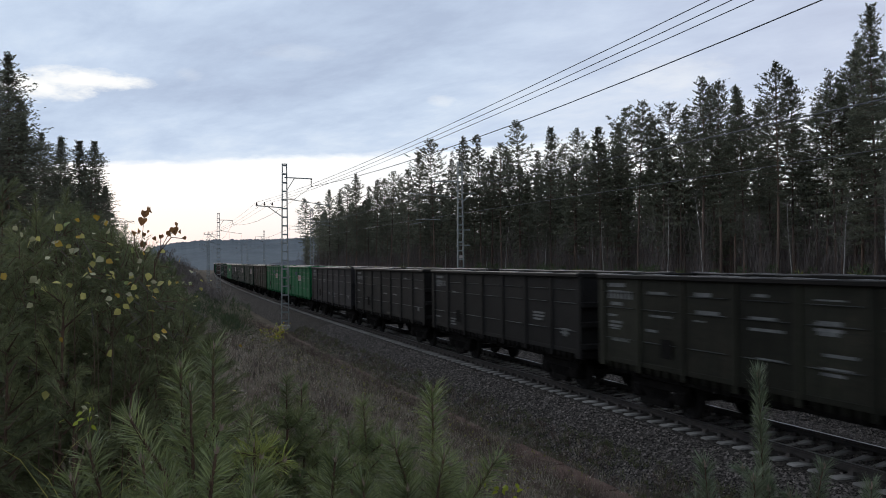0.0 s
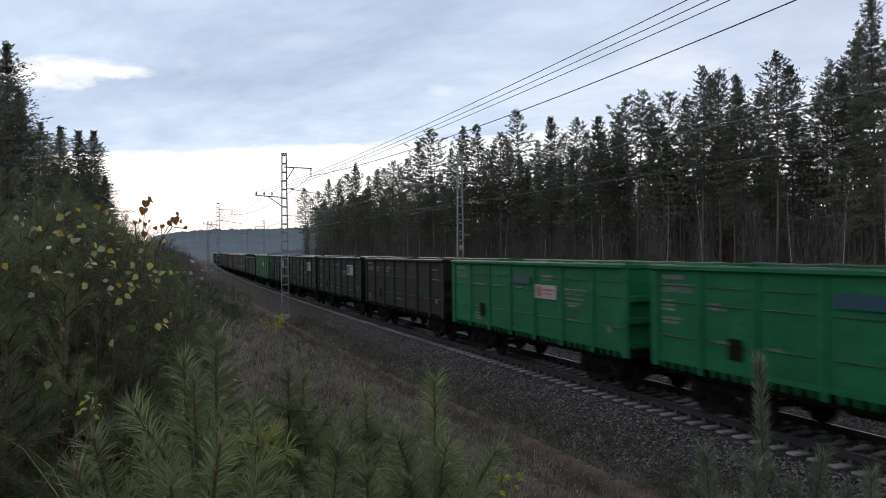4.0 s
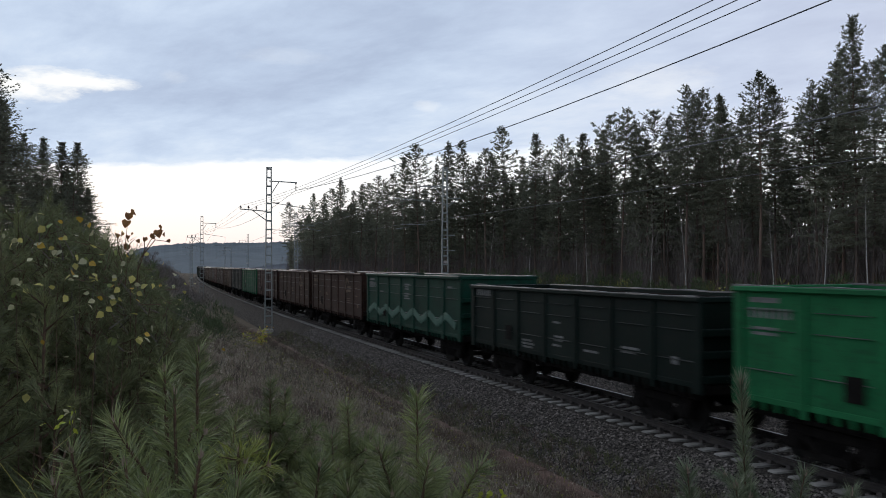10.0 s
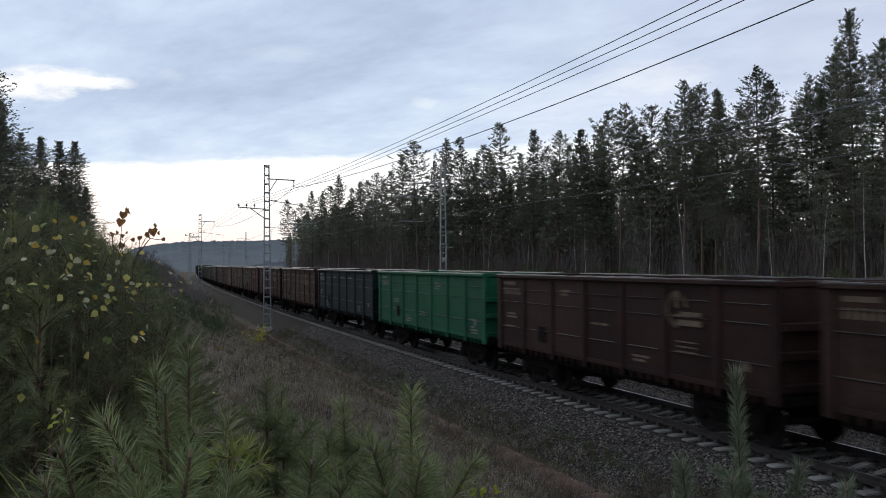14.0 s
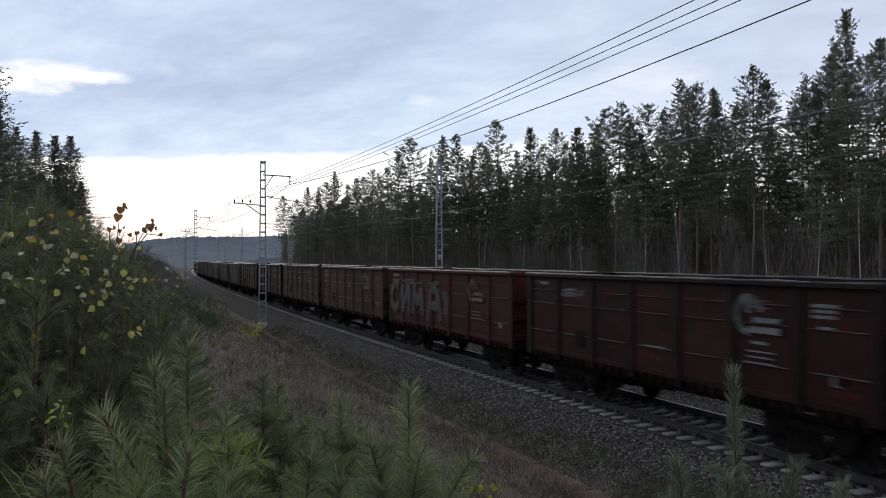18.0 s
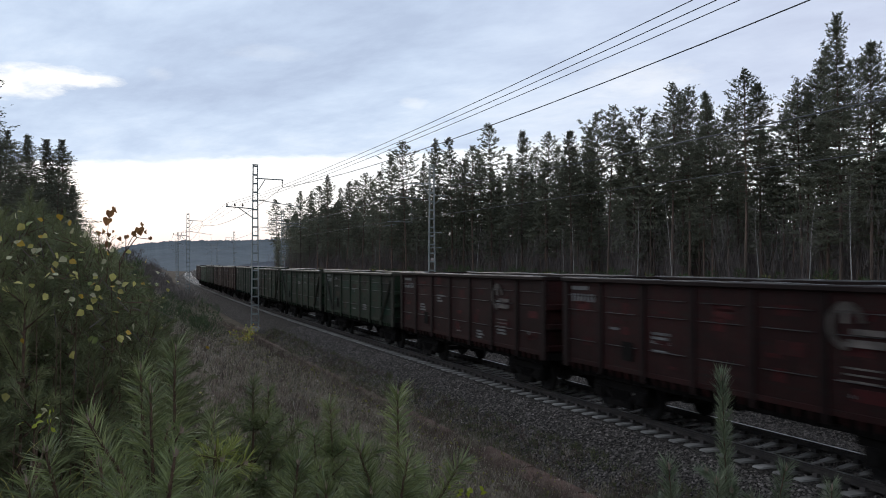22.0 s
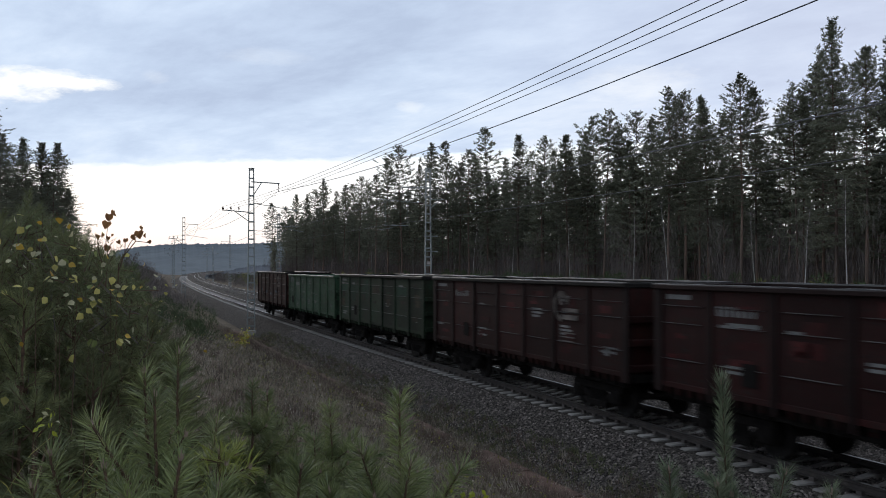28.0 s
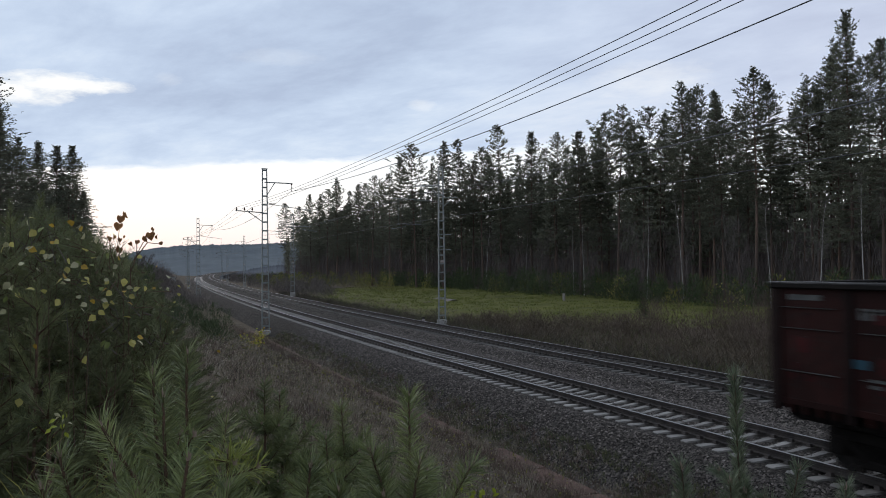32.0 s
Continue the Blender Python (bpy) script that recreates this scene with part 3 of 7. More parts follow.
def mast(h, left):
    """A post of two channels with battens, seen as a ladder; arms to the track and to the field."""
    ob = thing("overhead_line_mast", "galvanised ladder-like steel mast on a concrete footing", "mast", "masts along the line")
    half, d = lattice(h)
    for sx in (-1, 1):
        bm = bmesh.new()
        vs = box(bm, -0.03, 0.03, -d / 2, d / 2, 0, h, 0.0)
        for v in vs:
            v.co.x += sx * half(v.co.z)
        part("leg", bm, M_GALV, ob)
    z, i = 0.45, 0
    while z < h - 0.1:
        w = half(z)
        part("batten", boxes((-w, w, -d / 2 - 0.012, -d / 2 + 0.0, z, z + 0.10)), M_GALV, ob)
        part("batten", boxes((-w, w, d / 2, d / 2 + 0.012, z, z + 0.10)), M_GALV, ob)
        z += 0.62
        i += 1
    part("cap", boxes((-half(h) - 0.05, half(h) + 0.05, -d / 2 - 0.02, d / 2 + 0.02, h, h + 0.04)), M_GALV, ob)
    part("footing", boxes((-0.34, 0.34, -0.24, 0.24, -0.9, 0.20), bevel=0.04), M_OLD_CONCRETE, ob, "grey concrete footing block")
    t = 1 if left else -1  # towards the track
    bm = bmesh.new()
    za = h - (0.95 if left else 1.35)
    rod(bm, (0, 0, za), (t * 2.0, 0, za - 0.06), 0.04)
    rod(bm, (t * 0.15, 0, za - 0.95), (t * 0.72, 0, za - 0.03), 0.028)
    part("feeder_arm", bm, M_GALV, ob)
    bm = bmesh.new()
    for k in range(5):
        rod(bm, (t * 1.93, 0, za - 0.10 - k * 0.10), (t * 1.93, 0, za - 0.17 - k * 0.10), 0.06, 0.025, 8)
    part("insulator", bm, M_INSUL, ob, "dark brown disc insulator string")
    # cantilever over the track
    zc = h - 2.5
    bm = bmesh.new()
    if left:
        rod(bm, (t * 0.2, 0, zc), (t * 3.3, 0, zc - 0.45), 0.024)
    else:
        rod(bm, (t * 0.2, 0, zc), (t * 4.0, 0, zc + 0.22), 0.024)
    part("cantilever", bm, M_GALV, ob)
    bm = bmesh.new()
    rod(bm, (t * 1.5, 0, zc - 1.65), (t * 3.35, 0, zc - 1.62), 0.022)
    rod(bm, (t * 2.65, 0, zc - 1.80), (t * 3.75, 0, zc - 1.98), 0.02)
    for x in (1.55, 3.2):
        rod(bm, (t * x, 0, zc + (0.05 if not left else -0.3)), (t * x, 0, zc - 1.63), 0.007, n=4)
    part("registration_arm", bm, M_GALV, ob)
    bm = bmesh.new()
    for k in range(5):
        rod(bm, (t * (0.3 + k * 0.09), 0, zc), (t * (0.36 + k * 0.09), 0, zc), 0.06, 0.03, 8)
    part("insulator", bm, M_INSUL, ob)
    if left:
        za = h - 3.05
        bm = bmesh.new()
        rod(bm, (-0.15, 0, za - 0.08), (-2.05, 0, za + 0.05), 0.036)
        rod(bm, (-0.15, 0, za - 0.75), (-1.2, 0, za), 0.03)
        part("field_arm", bm, M_GALV, ob)
        for k in range(3):
            bm = bmesh.new()
            x = -1.98 + k * 0.55
            rod(bm, (x, 0, za), (x, 0, za + 0.12), 0.015)
            rod(bm, (x, 0, za + 0.1), (x, 0, za + 0.18), 0.06, 0.07, 8)
            rod(bm, (x, 0, za + 0.19), (x, 0, za + 0.29), 0.055, 0.03, 8)
            part("insulator", bm, M_INSUL, ob, "dark pin insulator")
    else:
        bm = bmesh.new()
        rod(bm, (0.1, 0, h - 2.9), (0.95, 0, h - 2.25), 0.035)
        rod(bm, (0.1, 0, h - 2.2), (1.25, 0, h - 2.2), 0.03)
        part("field_arm", bm, M_GALV, ob)
        part("plate", boxes((-0.14, 0.14, -d / 2 - 0.03, -d / 2 - 0.014, 4.3, 4.5)), M_BOARD, ob, "small white plate")
        for zb in (5.2, 6.3):
            part("bracket", boxes((-0.3, 0.75, -0.05, 0.05, zb, zb + 0.07)), M_GALV, ob)
    return ob


LEFT = [(62.9, -3.35), (129.0, -4.3), (209, -3.6), (275, -3.6), (341, -3.6)]
RIGHT = [(59.2, 8.72), (123.8, 8.3), (212, 9.2), (280, 8.6), (346, 8.6)]
mast_l = mast(11.75, True)
mast_r = mast(11.2, False)
masts = {}
for k, (s, u) in enumerate(LEFT):
    m = on_pose(s, u, -0.95)
    if k == 0:
        mast_l.matrix_basis = m
    else:
        copy_thing(mast_l, m)
for k, (s, u) in enumerate(RIGHT):
    m = on_pose(s, u, -0.35 + (0.3 if k in (1, 2) else 0.0))
    if k == 0:
        mast_r.matrix_basis = m
    else:
        copy_thing(mast_r, m)
for s, u, ob in ((-3.5, -3.3, mast_l), (-6, 7.9, mast_r)):
    copy_thing(ob, on_pose(s, u, -0.9 if ob is mast_l else -0.35))


def wire(name, points, sag, r, label):
    """A hanging wire through the given points, sagging between them."""
    cu = bpy.data.curves.new(name, "CURVE")
    cu.dimensions, cu.bevel_depth, cu.bevel_resolution = "3D", r, 0
    sp = cu.splines.new("POLY")
    pts = []
    for a, b in zip(points[:-1], points[1:]):
        for k in range(16):
            f = k / 16
            p = Vector(a).lerp(Vector(b), f)
            p.z -= 4 * sag * f * (1 - f)
            pts.append(p)
    pts.append(Vector(points[-1]))
    sp.points.add(len(pts) - 1)
    for q, p in zip(sp.points, pts):
        q.co = (*p, 1)
    cu.materials.append(M_WIRE)
    return tagged(new(name, cu), label, "wire", "overhead wires")


L_ALL, R_ALL = [(-3.5, -3.3)] + LEFT, [(-6, 7.9)] + RIGHT
for k in range(3):
    wire("feeder_wire", [on(s, u - 1.98 + (0.40 if s < 0 else 0.55) * k, 8.08 if s < 0 else 8.05) for s, u in L_ALL], 0.55 - 0.07 * k, 0.009, "thin dark power wire on pin insulators")
wire("feeder_wire", [on(s, 1.06 if s < 0 else u + 1.9, 10.36 if s < 0 else 9.22) for s, u in L_ALL], 0.95, 0.017, "thick dark feeder cable hung from mast arms")
RZ = [0, 0, 0.3, 0.3, 0, 0]
wire("feeder_wire", [on(s, u - 1.9, (8.6 if s < 0 else 8.87) + dz) for (s, u), dz in zip(R_ALL, RZ)], 0.5, 0.015, "dark feeder cable hung from mast arms")
wire("carrier_wire", [on(s, SPREAD, 8.13 if s < 0 else 8.2) for s, u in R_ALL], 0.35, 0.009, "dark carrier wire over the far track")
wire("contact_wire", [on(s, SPREAD + (0.25 if k % 2 else -0.25), 6.6) for k, (s, u) in enumerate(R_ALL)], 0.05, 0.011, "contact wire over the far track")


# ---- wagons ----
HALF, PITCH = 6.4, 13.92
BAYS = 7
BAY = 2 * HALF / BAYS


def wagon_meshes(top):
    """The shared meshes of one open goods wagon whose walls end at this height."""
    d = {}
    y0, y1 = -HALF, HALF
    ys, zs = [(y0 + 0.05, 0)], [(1.26, 0)]
    for b in range(BAYS):
        ya, yb = y0 + b * BAY + 0.20, y0 + (b + 1) * BAY - 0.20
        ys += [(ya, 0), (ya + 0.07, 1), (yb - 0.07, 1), (yb, 0)]
    ys.append((y1 - 0.05, 0))
    for f in (0.23, 0.62, 0.81):
        z = 1.30 + (top - 1.38) * f
        zs += [(z - 0.006, 0), (z - 0.003, 1), (z, 1), (z + 0.013, 0)]
    zs.append((top - 0.08, 0))
    bm = bmesh.new()
    front = [[bm.verts.new((-0.062 if p and q else -0.03, y, z)) for z, q in zs] for y, p in ys]
    back = [[bm.verts.new((0.03, y, z)) for z in (zs[0][0], zs[-1][0])] for y in (ys[0][0], ys[-1][0])]
    for ca, cb in zip(front[:-1], front[1:]):
        for i in range(len(zs) - 1):
            face = bm.faces.new((ca[i], ca[i + 1], cb[i + 1], cb[i]))
            if i % 4 == 3 and ca[i].co.x < -0.05 and cb[i].co.x < -0.05:
                face.material_index = 1  # the sky's glint on the ledges, painted as a paler strip
    bm.faces.new((back[0][0], back[1][0], back[1][1], back[0][1]))
    bm.faces.new([c[0] for c in front] + [back[1][0], back[0][0]])
    bm.faces.new([c[-1] for c in reversed(front)] + [back[0][1], back[1][1]])
    bm.faces.new(list(reversed(front[0])) + [back[0][0], back[0][1]])
    bm.faces.new(front[-1] + [back[1][1], back[1][0]])
    bmesh.ops.recalc_face_normals(bm, faces=bm.faces[:])
    d["wall"] = mesh_of(bm, "side_wall")
    bm = bmesh.new()
    vs = box(bm, -0.062, 0.0, -0.085, 0.085, 0.98, top - 0.1, 0.012)
    d["post"] = mesh_of(bm, "side_post")
    d["corner"] = mesh_of(boxes((-0.068, 0.02, -0.14, 0.14, 1.02, top - 0.1), bevel=0.012), "corner_post")
    d["rail"] = mesh_of(boxes((-0.135, 0.04, y0 - 0.02, y1 + 0.02, top - 0.11, top), bevel=0.02), "top_rail")
    d["sill"] = mesh_of(boxes((-0.025, 0.06, y0, y1, 1.14, 1.262), bevel=0.01), "side_sill")
    # strip added for the glint on the dented rail, and a dark inner face
    bm = bmesh.new()
    ring = []
    for i in range(41):
        y = y0 + (y1 - y0) * i / 40
        dz, dx = 0.022 * noise.noise((y * 0.9, top, 0)) + 0.010 * noise.noise((y * 3.1, top, 5)), 0.02 * noise.noise((y * 1.3, top, 9))
        ring.append([bm.verts.new((dx + u, y, top + z + dz)) for u, z in ((-0.125, -0.02), (-0.11, 0.014), (0.025, 0.014), (0.04, -0.02))])
    for ra, rb in zip(ring[:-1], ring[1:]):
        for i in range(3):
            bm.faces.new((ra[i], ra[i + 1], rb[i + 1], rb[i]))
    bm.faces.new(ring[0])
    bm.faces.new(list(reversed(ring[-1])))
    bmesh.ops.recalc_face_normals(bm, faces=bm.faces[:])
    d["cap"] = mesh_of(bm, "rail_cap")
    d["lining"] = mesh_of(boxes((0.034, 0.046, y0 + 0.12, y1 - 0.12, 1.29, top - 0.115)), "lining")
    rows = [(-1.46, 1.46, -0.04, 0.04, 1.18, top - 0.1)]
    bm = boxes(*rows)
    d["end"] = mesh_of(bm, "end_wall")
    d["rib"] = mesh_of(boxes((-1.46, 1.46, 0.0, 0.13, -0.08, 0.08), bevel=0.015), "end_rib")
    d["end_rail"] = mesh_of(boxes((-1.5, 1.5, -0.09, 0.09, top - 0.12, top), bevel=0.015), "end_rail")
    bm = boxes((-1.42, 1.42, y0 + 0.05, y1 - 0.05, 1.22, 1.28))
    box(bm, -0.28, 0.28, y0, y1, 0.78, 1.22)
    for b in range(BAYS + 1):
        y = y0 + b * BAY
        box(bm, -1.42, 1.42, y - 0.06, y + 0.06, 1.02, 1.22)
    d["frame"] = mesh_of(bm, "underframe")
    bm = bmesh.new()
    box(bm, 0.10, 0.16, -0.70, 0.70, 0.93, 1.20)
    for y in (-0.56, -0.20, 0.16, 0.52):
        box(bm, 0.0, 0.11, y - 0.035, y + 0.035, 0.88 + 0.05 * (y > 0), 1.12)
    dark = len(bm.faces)
    for y in (-0.56, -0.20, 0.16, 0.52):  # hinge straps that hang from the sill
        vs = box(bm, -0.045, 0.03, y - 0.075, y + 0.075, 0.99, 1.16)
        for v in vs:
            if v.co.z < 1.05:
                v.co.y, v.co.x = y + (v.co.y - y) * 0.45, v.co.x + 0.02
    bm.faces.ensure_lookup_table()
    for q in range(dark, len(bm.faces)):
        bm.faces[q].material_index = 1
    d["hatch"] = mesh_of(bm, "floor_hatch")
    bm = bmesh.new()
    for x in (-0.2, 0.2):
        rod(bm, (x, 0, 1.1), (x, 0, top - 0.3), 0.016, n=5)
    for k in range(6):
        z = 1.25 + k * 0.33
        rod(bm, (-0.2, 0, z), (0.2, 0, z), 0.014, n=5)
    d["ladder"] = mesh_of(bm, "ladder")
    bm = boxes((-0.09, 0.09, 0.0, 0.50, 0.93, 1.13), bevel=0.02)
    box(bm, -0.17, 0.17, 0.40, 0.60, 0.88, 1.18, 0.04)
    d["coupler"] = mesh_of(bm, "coupler")
    # bogie
    bm = bmesh.new()
    box(bm, -0.09, 0.09, -1.18, 1.18, 0.60, 0.80, 0.02)
    for y in (-0.925, 0.925):
        box(bm, -0.14, 0.10, y - 0.22, y + 0.22, 0.33, 0.66, 0.03)
        rod(bm, (-0.17, y, 0.475), (-0.13, y, 0.475), 0.13, n=10)
    for y in (-0.42, 0.42):
        rod(bm, (0, y * 0.72, 0.28), (0, y * 1.9, 0.66), 0.10, 0.09)
    box(bm, -0.10, 0.10, -0.46, 0.46, 0.18, 0.33, 0.02)
    for y in (-0.24, 0.0, 0.24):
        rod(bm, (0, y, 0.33), (0, y, 0.62), 0.10, n=8)
    d["side_frame"] = mesh_of(bm, "side_frame")
    d["bolster"] = mesh_of(boxes((-1.0, 1.0, -0.22, 0.22, 0.55, 0.80), bevel=0.03), "bolster")
    prof = [(0.0, 0.085), (0.68, 0.085), (0.70, 0.15), (0.725, 0.40), (0.725, 0.505), (0.755, 0.505), (0.765, 0.478), (0.86, 0.472), (0.86, 0.40), (0.815, 0.37), (0.80, 0.17), (0.92, 0.14), (0.93, 0.08), (1.06, 0.08), (1.06, 0.0)]
    prof = [(-x, r) for x, r in prof[:0:-1]] + prof
    bm = bmesh.new()
    n = 12
    rings = [[bm.verts.new((x, r * math.cos(2 * math.pi * i / n), r * math.sin(2 * math.pi * i / n))) for i in range(n)] if r else [bm.verts.new((x, 0, 0))] for x, r in prof]
    for ra, rb in zip(rings[:-1], rings[1:]):
        for i in range(n):
            j = (i + 1) % n
            bm.faces.new([v for v in ([ra[0]] if len(ra) == 1 else [ra[i], ra[j]]) + ([rb[0]] if len(rb) == 1 else [rb[j], rb[i]])])
    d["wheelset"] = mesh_of(bm, "wheelset")
    bm = bmesh.new()
    rod(bm, (0, -0.4, 0.85), (0, 0.4, 0.85), 0.17, n=12)
    d["tank"] = mesh_of(bm, "brake_tank")
    bm = bmesh.new()
    rod(bm, (0, y0 + 0.3, 0.90), (0, y1 - 0.3, 0.90), 0.055, n=6)
    for b in range(BAYS * 2):
        y = y0 + (b + 0.5) * BAY / 2
        box(bm, -0.05, 0.05, y - 0.06, y + 0.06, 0.84, 1.10)
    d["shaft"] = mesh_of(bm, "hatch_shaft")
    bm = boxes((-0.12, 0.12, -2.9, 2.9, 0.62, 0.72), (-0.5, 0.5, -2.6, -2.45, 0.50, 0.76), (-0.5, 0.5, 2.45, 2.6, 0.50, 0.76))
    d["rigging"] = mesh_of(bm, "brake_rigging")
    return d


WM = {top: wagon_meshes(top) for top in (3.40, 3.34, 3.28, 3.12)}
wagons, wheelsets = [], []


def two_tone(ob, second):
    """Give the faces of the second slot their own material."""
    if len(ob.data.materials) < 2:
        ob.data.materials.append(None)
    ob.material_slots[1].link = "OBJECT"
    ob.material_slots[1].material = second


def wagon(k, col, label, top=3.40, inside=None, trim=None, brace=False):
    d = WM[top]
    w = thing("gondola_wagon", label, "goods wagon", "wagons of the goods train")
    trim = trim or col
    put("underframe", d["frame"], M_BOGIE, w, "grimy black underframe")
    for sx in (-1, 1):
        flip = Matrix.Diagonal((-sx, 1, 1, 1))
        two_tone(put("side_wall", d["wall"], col, w, at=Matrix.Translation((sx * 1.46, 0, 0)) @ flip), P_GRIME_SHADE if col == P_PALEGREEN else M_LEDGE if col in (P_BROWN, P_TAN, P_UMBER, P_RED, P_CRIMSON, P_BRIGHT, P_GREEN) else M_DIM_LEDGE)
        put("top_rail", d["rail"], trim, w, at=Matrix.Translation((sx * 1.47, 0, 0)) @ flip)
        put("side_sill", d["sill"], col, w, at=Matrix.Translation((sx * 1.47, 0, 0)) @ flip)
        put("rail_cap", d["cap"], M_EDGE, w, "dented strip that carries the glint on the rail edge", at=Matrix.Translation((sx * 1.47, 0, 0)) @ Matrix.Diagonal((-sx, -1 if k % 2 else 1, 1, 1)))
        put("lining", d["lining"], M_INSIDE, w, "near-black inner face", at=Matrix.Translation((sx * 1.46, 0, 0)) @ flip)
        for b in range(BAYS + 1):
            m = "corner" if b in (0, BAYS) else "post"
            y = -HALF + b * BAY + (0.1 if b == 0 else -0.1 if b == BAYS else 0)
            put("corner_post" if m == "corner" else "side_post", d[m], P_SOOT_SHADE if col in (P_RED, P_REDBROWN) else P_BRACE if brace and b % 3 == 0 else col, w, at=Matrix.Translation((sx * 1.47, y, 0)) @ flip)
        for b in range(BAYS):
            hatch = put("floor_hatch", d["hatch"], M_BOGIE, w, at=Matrix.Translation((sx * 1.45, -HALF + (b + 0.5) * BAY, 0)) @ flip)
            two_tone(hatch, col)
        if brace:
            for sy in (-1, 1):
                bm = bmesh.new()
                rod(bm, (sx * 1.53, sy * (HALF - 0.3), top - 0.35), (sx * 1.53, sy * (HALF - BAY + 0.05), 1.25), 0.06, n=4)
                part("diagonal_brace", bm, P_BRACE, w, "dusty brace, its light put into paler paint")
    for sy in (-1, 1):
        flip = Matrix.Diagonal((1, sy, 1, 1))
        put("end_wall", d["end"], col, w, at=Matrix.Translation((0, sy * (HALF - 0.06), 0)))
        put("end_rail", d["end_rail"], trim, w, at=Matrix.Translation((0, sy * (HALF - 0.06), 0)))
        for f in (0.05, 0.35, 0.62):
            put("end_rib", d["rib"], col, w, at=Matrix.Translation((0, sy * (HALF - 0.03), 1.25 + (top - 1.35) * f)) @ flip)
        put("ladder", d["ladder"], col, w, at=Matrix.Translation((-1.15 * sy, sy * (HALF + 0.14), 0)))
        put("coupler", d["coupler"], M_BOGIE, w, at=Matrix.Translation((0, sy * HALF, 0)) @ flip)
        bogie = new("bogie")
        bogie.parent = w
        bogie.location = (0, sy * 4.325, 0)
        bogie["label"] = "two-axle cast steel bogie"
        put("bolster", d["bolster"], M_BOGIE, bogie)
        for sx in (-1, 1):
            put("side_frame", d["side_frame"], M_BOGIE, bogie, at=Matrix.Translation((sx * 1.02, 0, 0)))
        for y in (-0.925, 0.925):
            ws = put("wheelset", d["wheelset"], M_WHEEL, bogie)
            ws.matrix_parent_inverse = Matrix.Translation((0, y, 0.475))
            wheelsets.append(ws)
    put("brake_rigging", d["rigging"], M_BOGIE, w)
    for sx in (-1, 1):
        put("hatch_shaft", d["shaft"], M_BOGIE, w, at=Matrix.Translation((sx * 1.25, 0, 0)))
    put("brake_tank", d["tank"], M_BOGIE, w, at=pose(-0.8, 0.6, 0))
    wagons.append((k, w))
    return w


def mark(w, name, y0, y1, z0, z1, material, label="", out=0.0):
    """A painted mark on the wall that faces the slope."""
    x = -1.46 - 0.031 - out
    return part(name, boxes((x - 0.004, x, y0, y1, z0, z1)), material, w, label)


def number_bars(w, material, y=5.9, z=2.9, n=8):
    """A wagon number, as plain bars, and small stencil lines."""
    for i in range(n):
        mark(w, "number_bar", y - 0.17 * i - 0.10, y - 0.17 * i, z, z + 0.20, material)


def stencils(w, material, rng, rows=6):
    for i in range(rows):
        b = rng.randrange(0, BAYS)
        y = HALF - b * BAY - 0.3 - rng.random() * 0.3
        z = rng.choice((1.5, 1.75, 2.15, 2.55, 2.95))
        for j in range(rng.choice((1, 1, 2, 3))):
            mark(w, "stencil", y - 0.35 - rng.random() * 0.4, y, z - 0.1 * j, z - 0.1 * j + 0.06, material)


def ring_logo(w, y, material, big=1.0):
    """The large hooked emblem with its two strokes, as plain shapes."""
    x = -1.46 - 0.08
    bm = bmesh.new()
    cz, r1, r0 = 2.72, 0.42 * big, 0.28 * big
    pts = []
    for i in range(15):
        a = radians(-95 + i * 265 / 14)
        pts.append([bm.verts.new((x, y + r * math.cos(a), cz + r * math.sin(a))) for r in (r1, r0)])
    for a, b in zip(pts[:-1], pts[1:]):
        bm.faces.new((a[0], b[0], b[1], a[1]))
    bmesh.ops.solidify(bm, geom=bm.faces[:], thickness=0.004)
    part("emblem", bm, material, w, "large hooked emblem")
    mark(w, "emblem_stroke", y - 0.05, y + 0.06, 2.76, 3.00, material, out=0.05)
    for j in range(2):
        mark(w, "emblem_stroke", y - 0.86 * big, y - 0.02 - 0.10 * (1 - j), 2.58 - 0.21 * j, 2.68 - 0.18 * j, material, out=0.05)
    for j in range(3):
        mark(w, "stencil", y - 0.72, y + 0.05, 2.0 - 0.11 * j, 2.032 - 0.11 * j, material, out=0.05)


P_BRIGHT = paint("paint_bright_green", (0.0135, 0.128, 0.047), 0.22, 0.5, 0.1, (0.010, 0.055, 0.026))
P_GREEN = paint("paint_clean_green", (0.0115, 0.086, 0.043), 0.22, 0.5, 0.15, (0.010, 0.045, 0.024))
P_DARKGREEN = paint("paint_dark_green", (0.0045, 0.0200, 0.0135), 0.3, 0.4, 0.15, (0.006, 0.012, 0.009))
P_TEAL = paint("paint_emerald_green", (0.0046, 0.037, 0.0240), 0.4, 0.4, 0.15, (0.006, 0.017, 0.011))
P_OLDGREEN = paint("paint_old_green", (0.0130, 0.0258, 0.0142), 0.6, 0.5, 0.5, (0.017, 0.0145, 0.0100))
P_PALEGREEN = paint("paint_pale_green", (0.030, 0.066, 0.037), 0.75, 0.6, 0.12, (0.016, 0.022, 0.015))
P_BLACK = paint("paint_black_brown", (0.0145, 0.0138, 0.0130), 0.3, 0.4, 0.25, (0.007, 0.006, 0.006))
P_NAVY = paint("paint_grey_navy", (0.027, 0.0265, 0.028), 0.25, 0.4)
P_OLIVE = paint("paint_olive_brown", (0.0220, 0.0222, 0.0150), 0.5, 0.4, 0.35, (0.009, 0.008, 0.006))
P_CRIMSON = paint("paint_worn_crimson", (0.045, 0.0092, 0.0098), 0.3, 0.6, 0.3, (0.018, 0.007, 0.007))
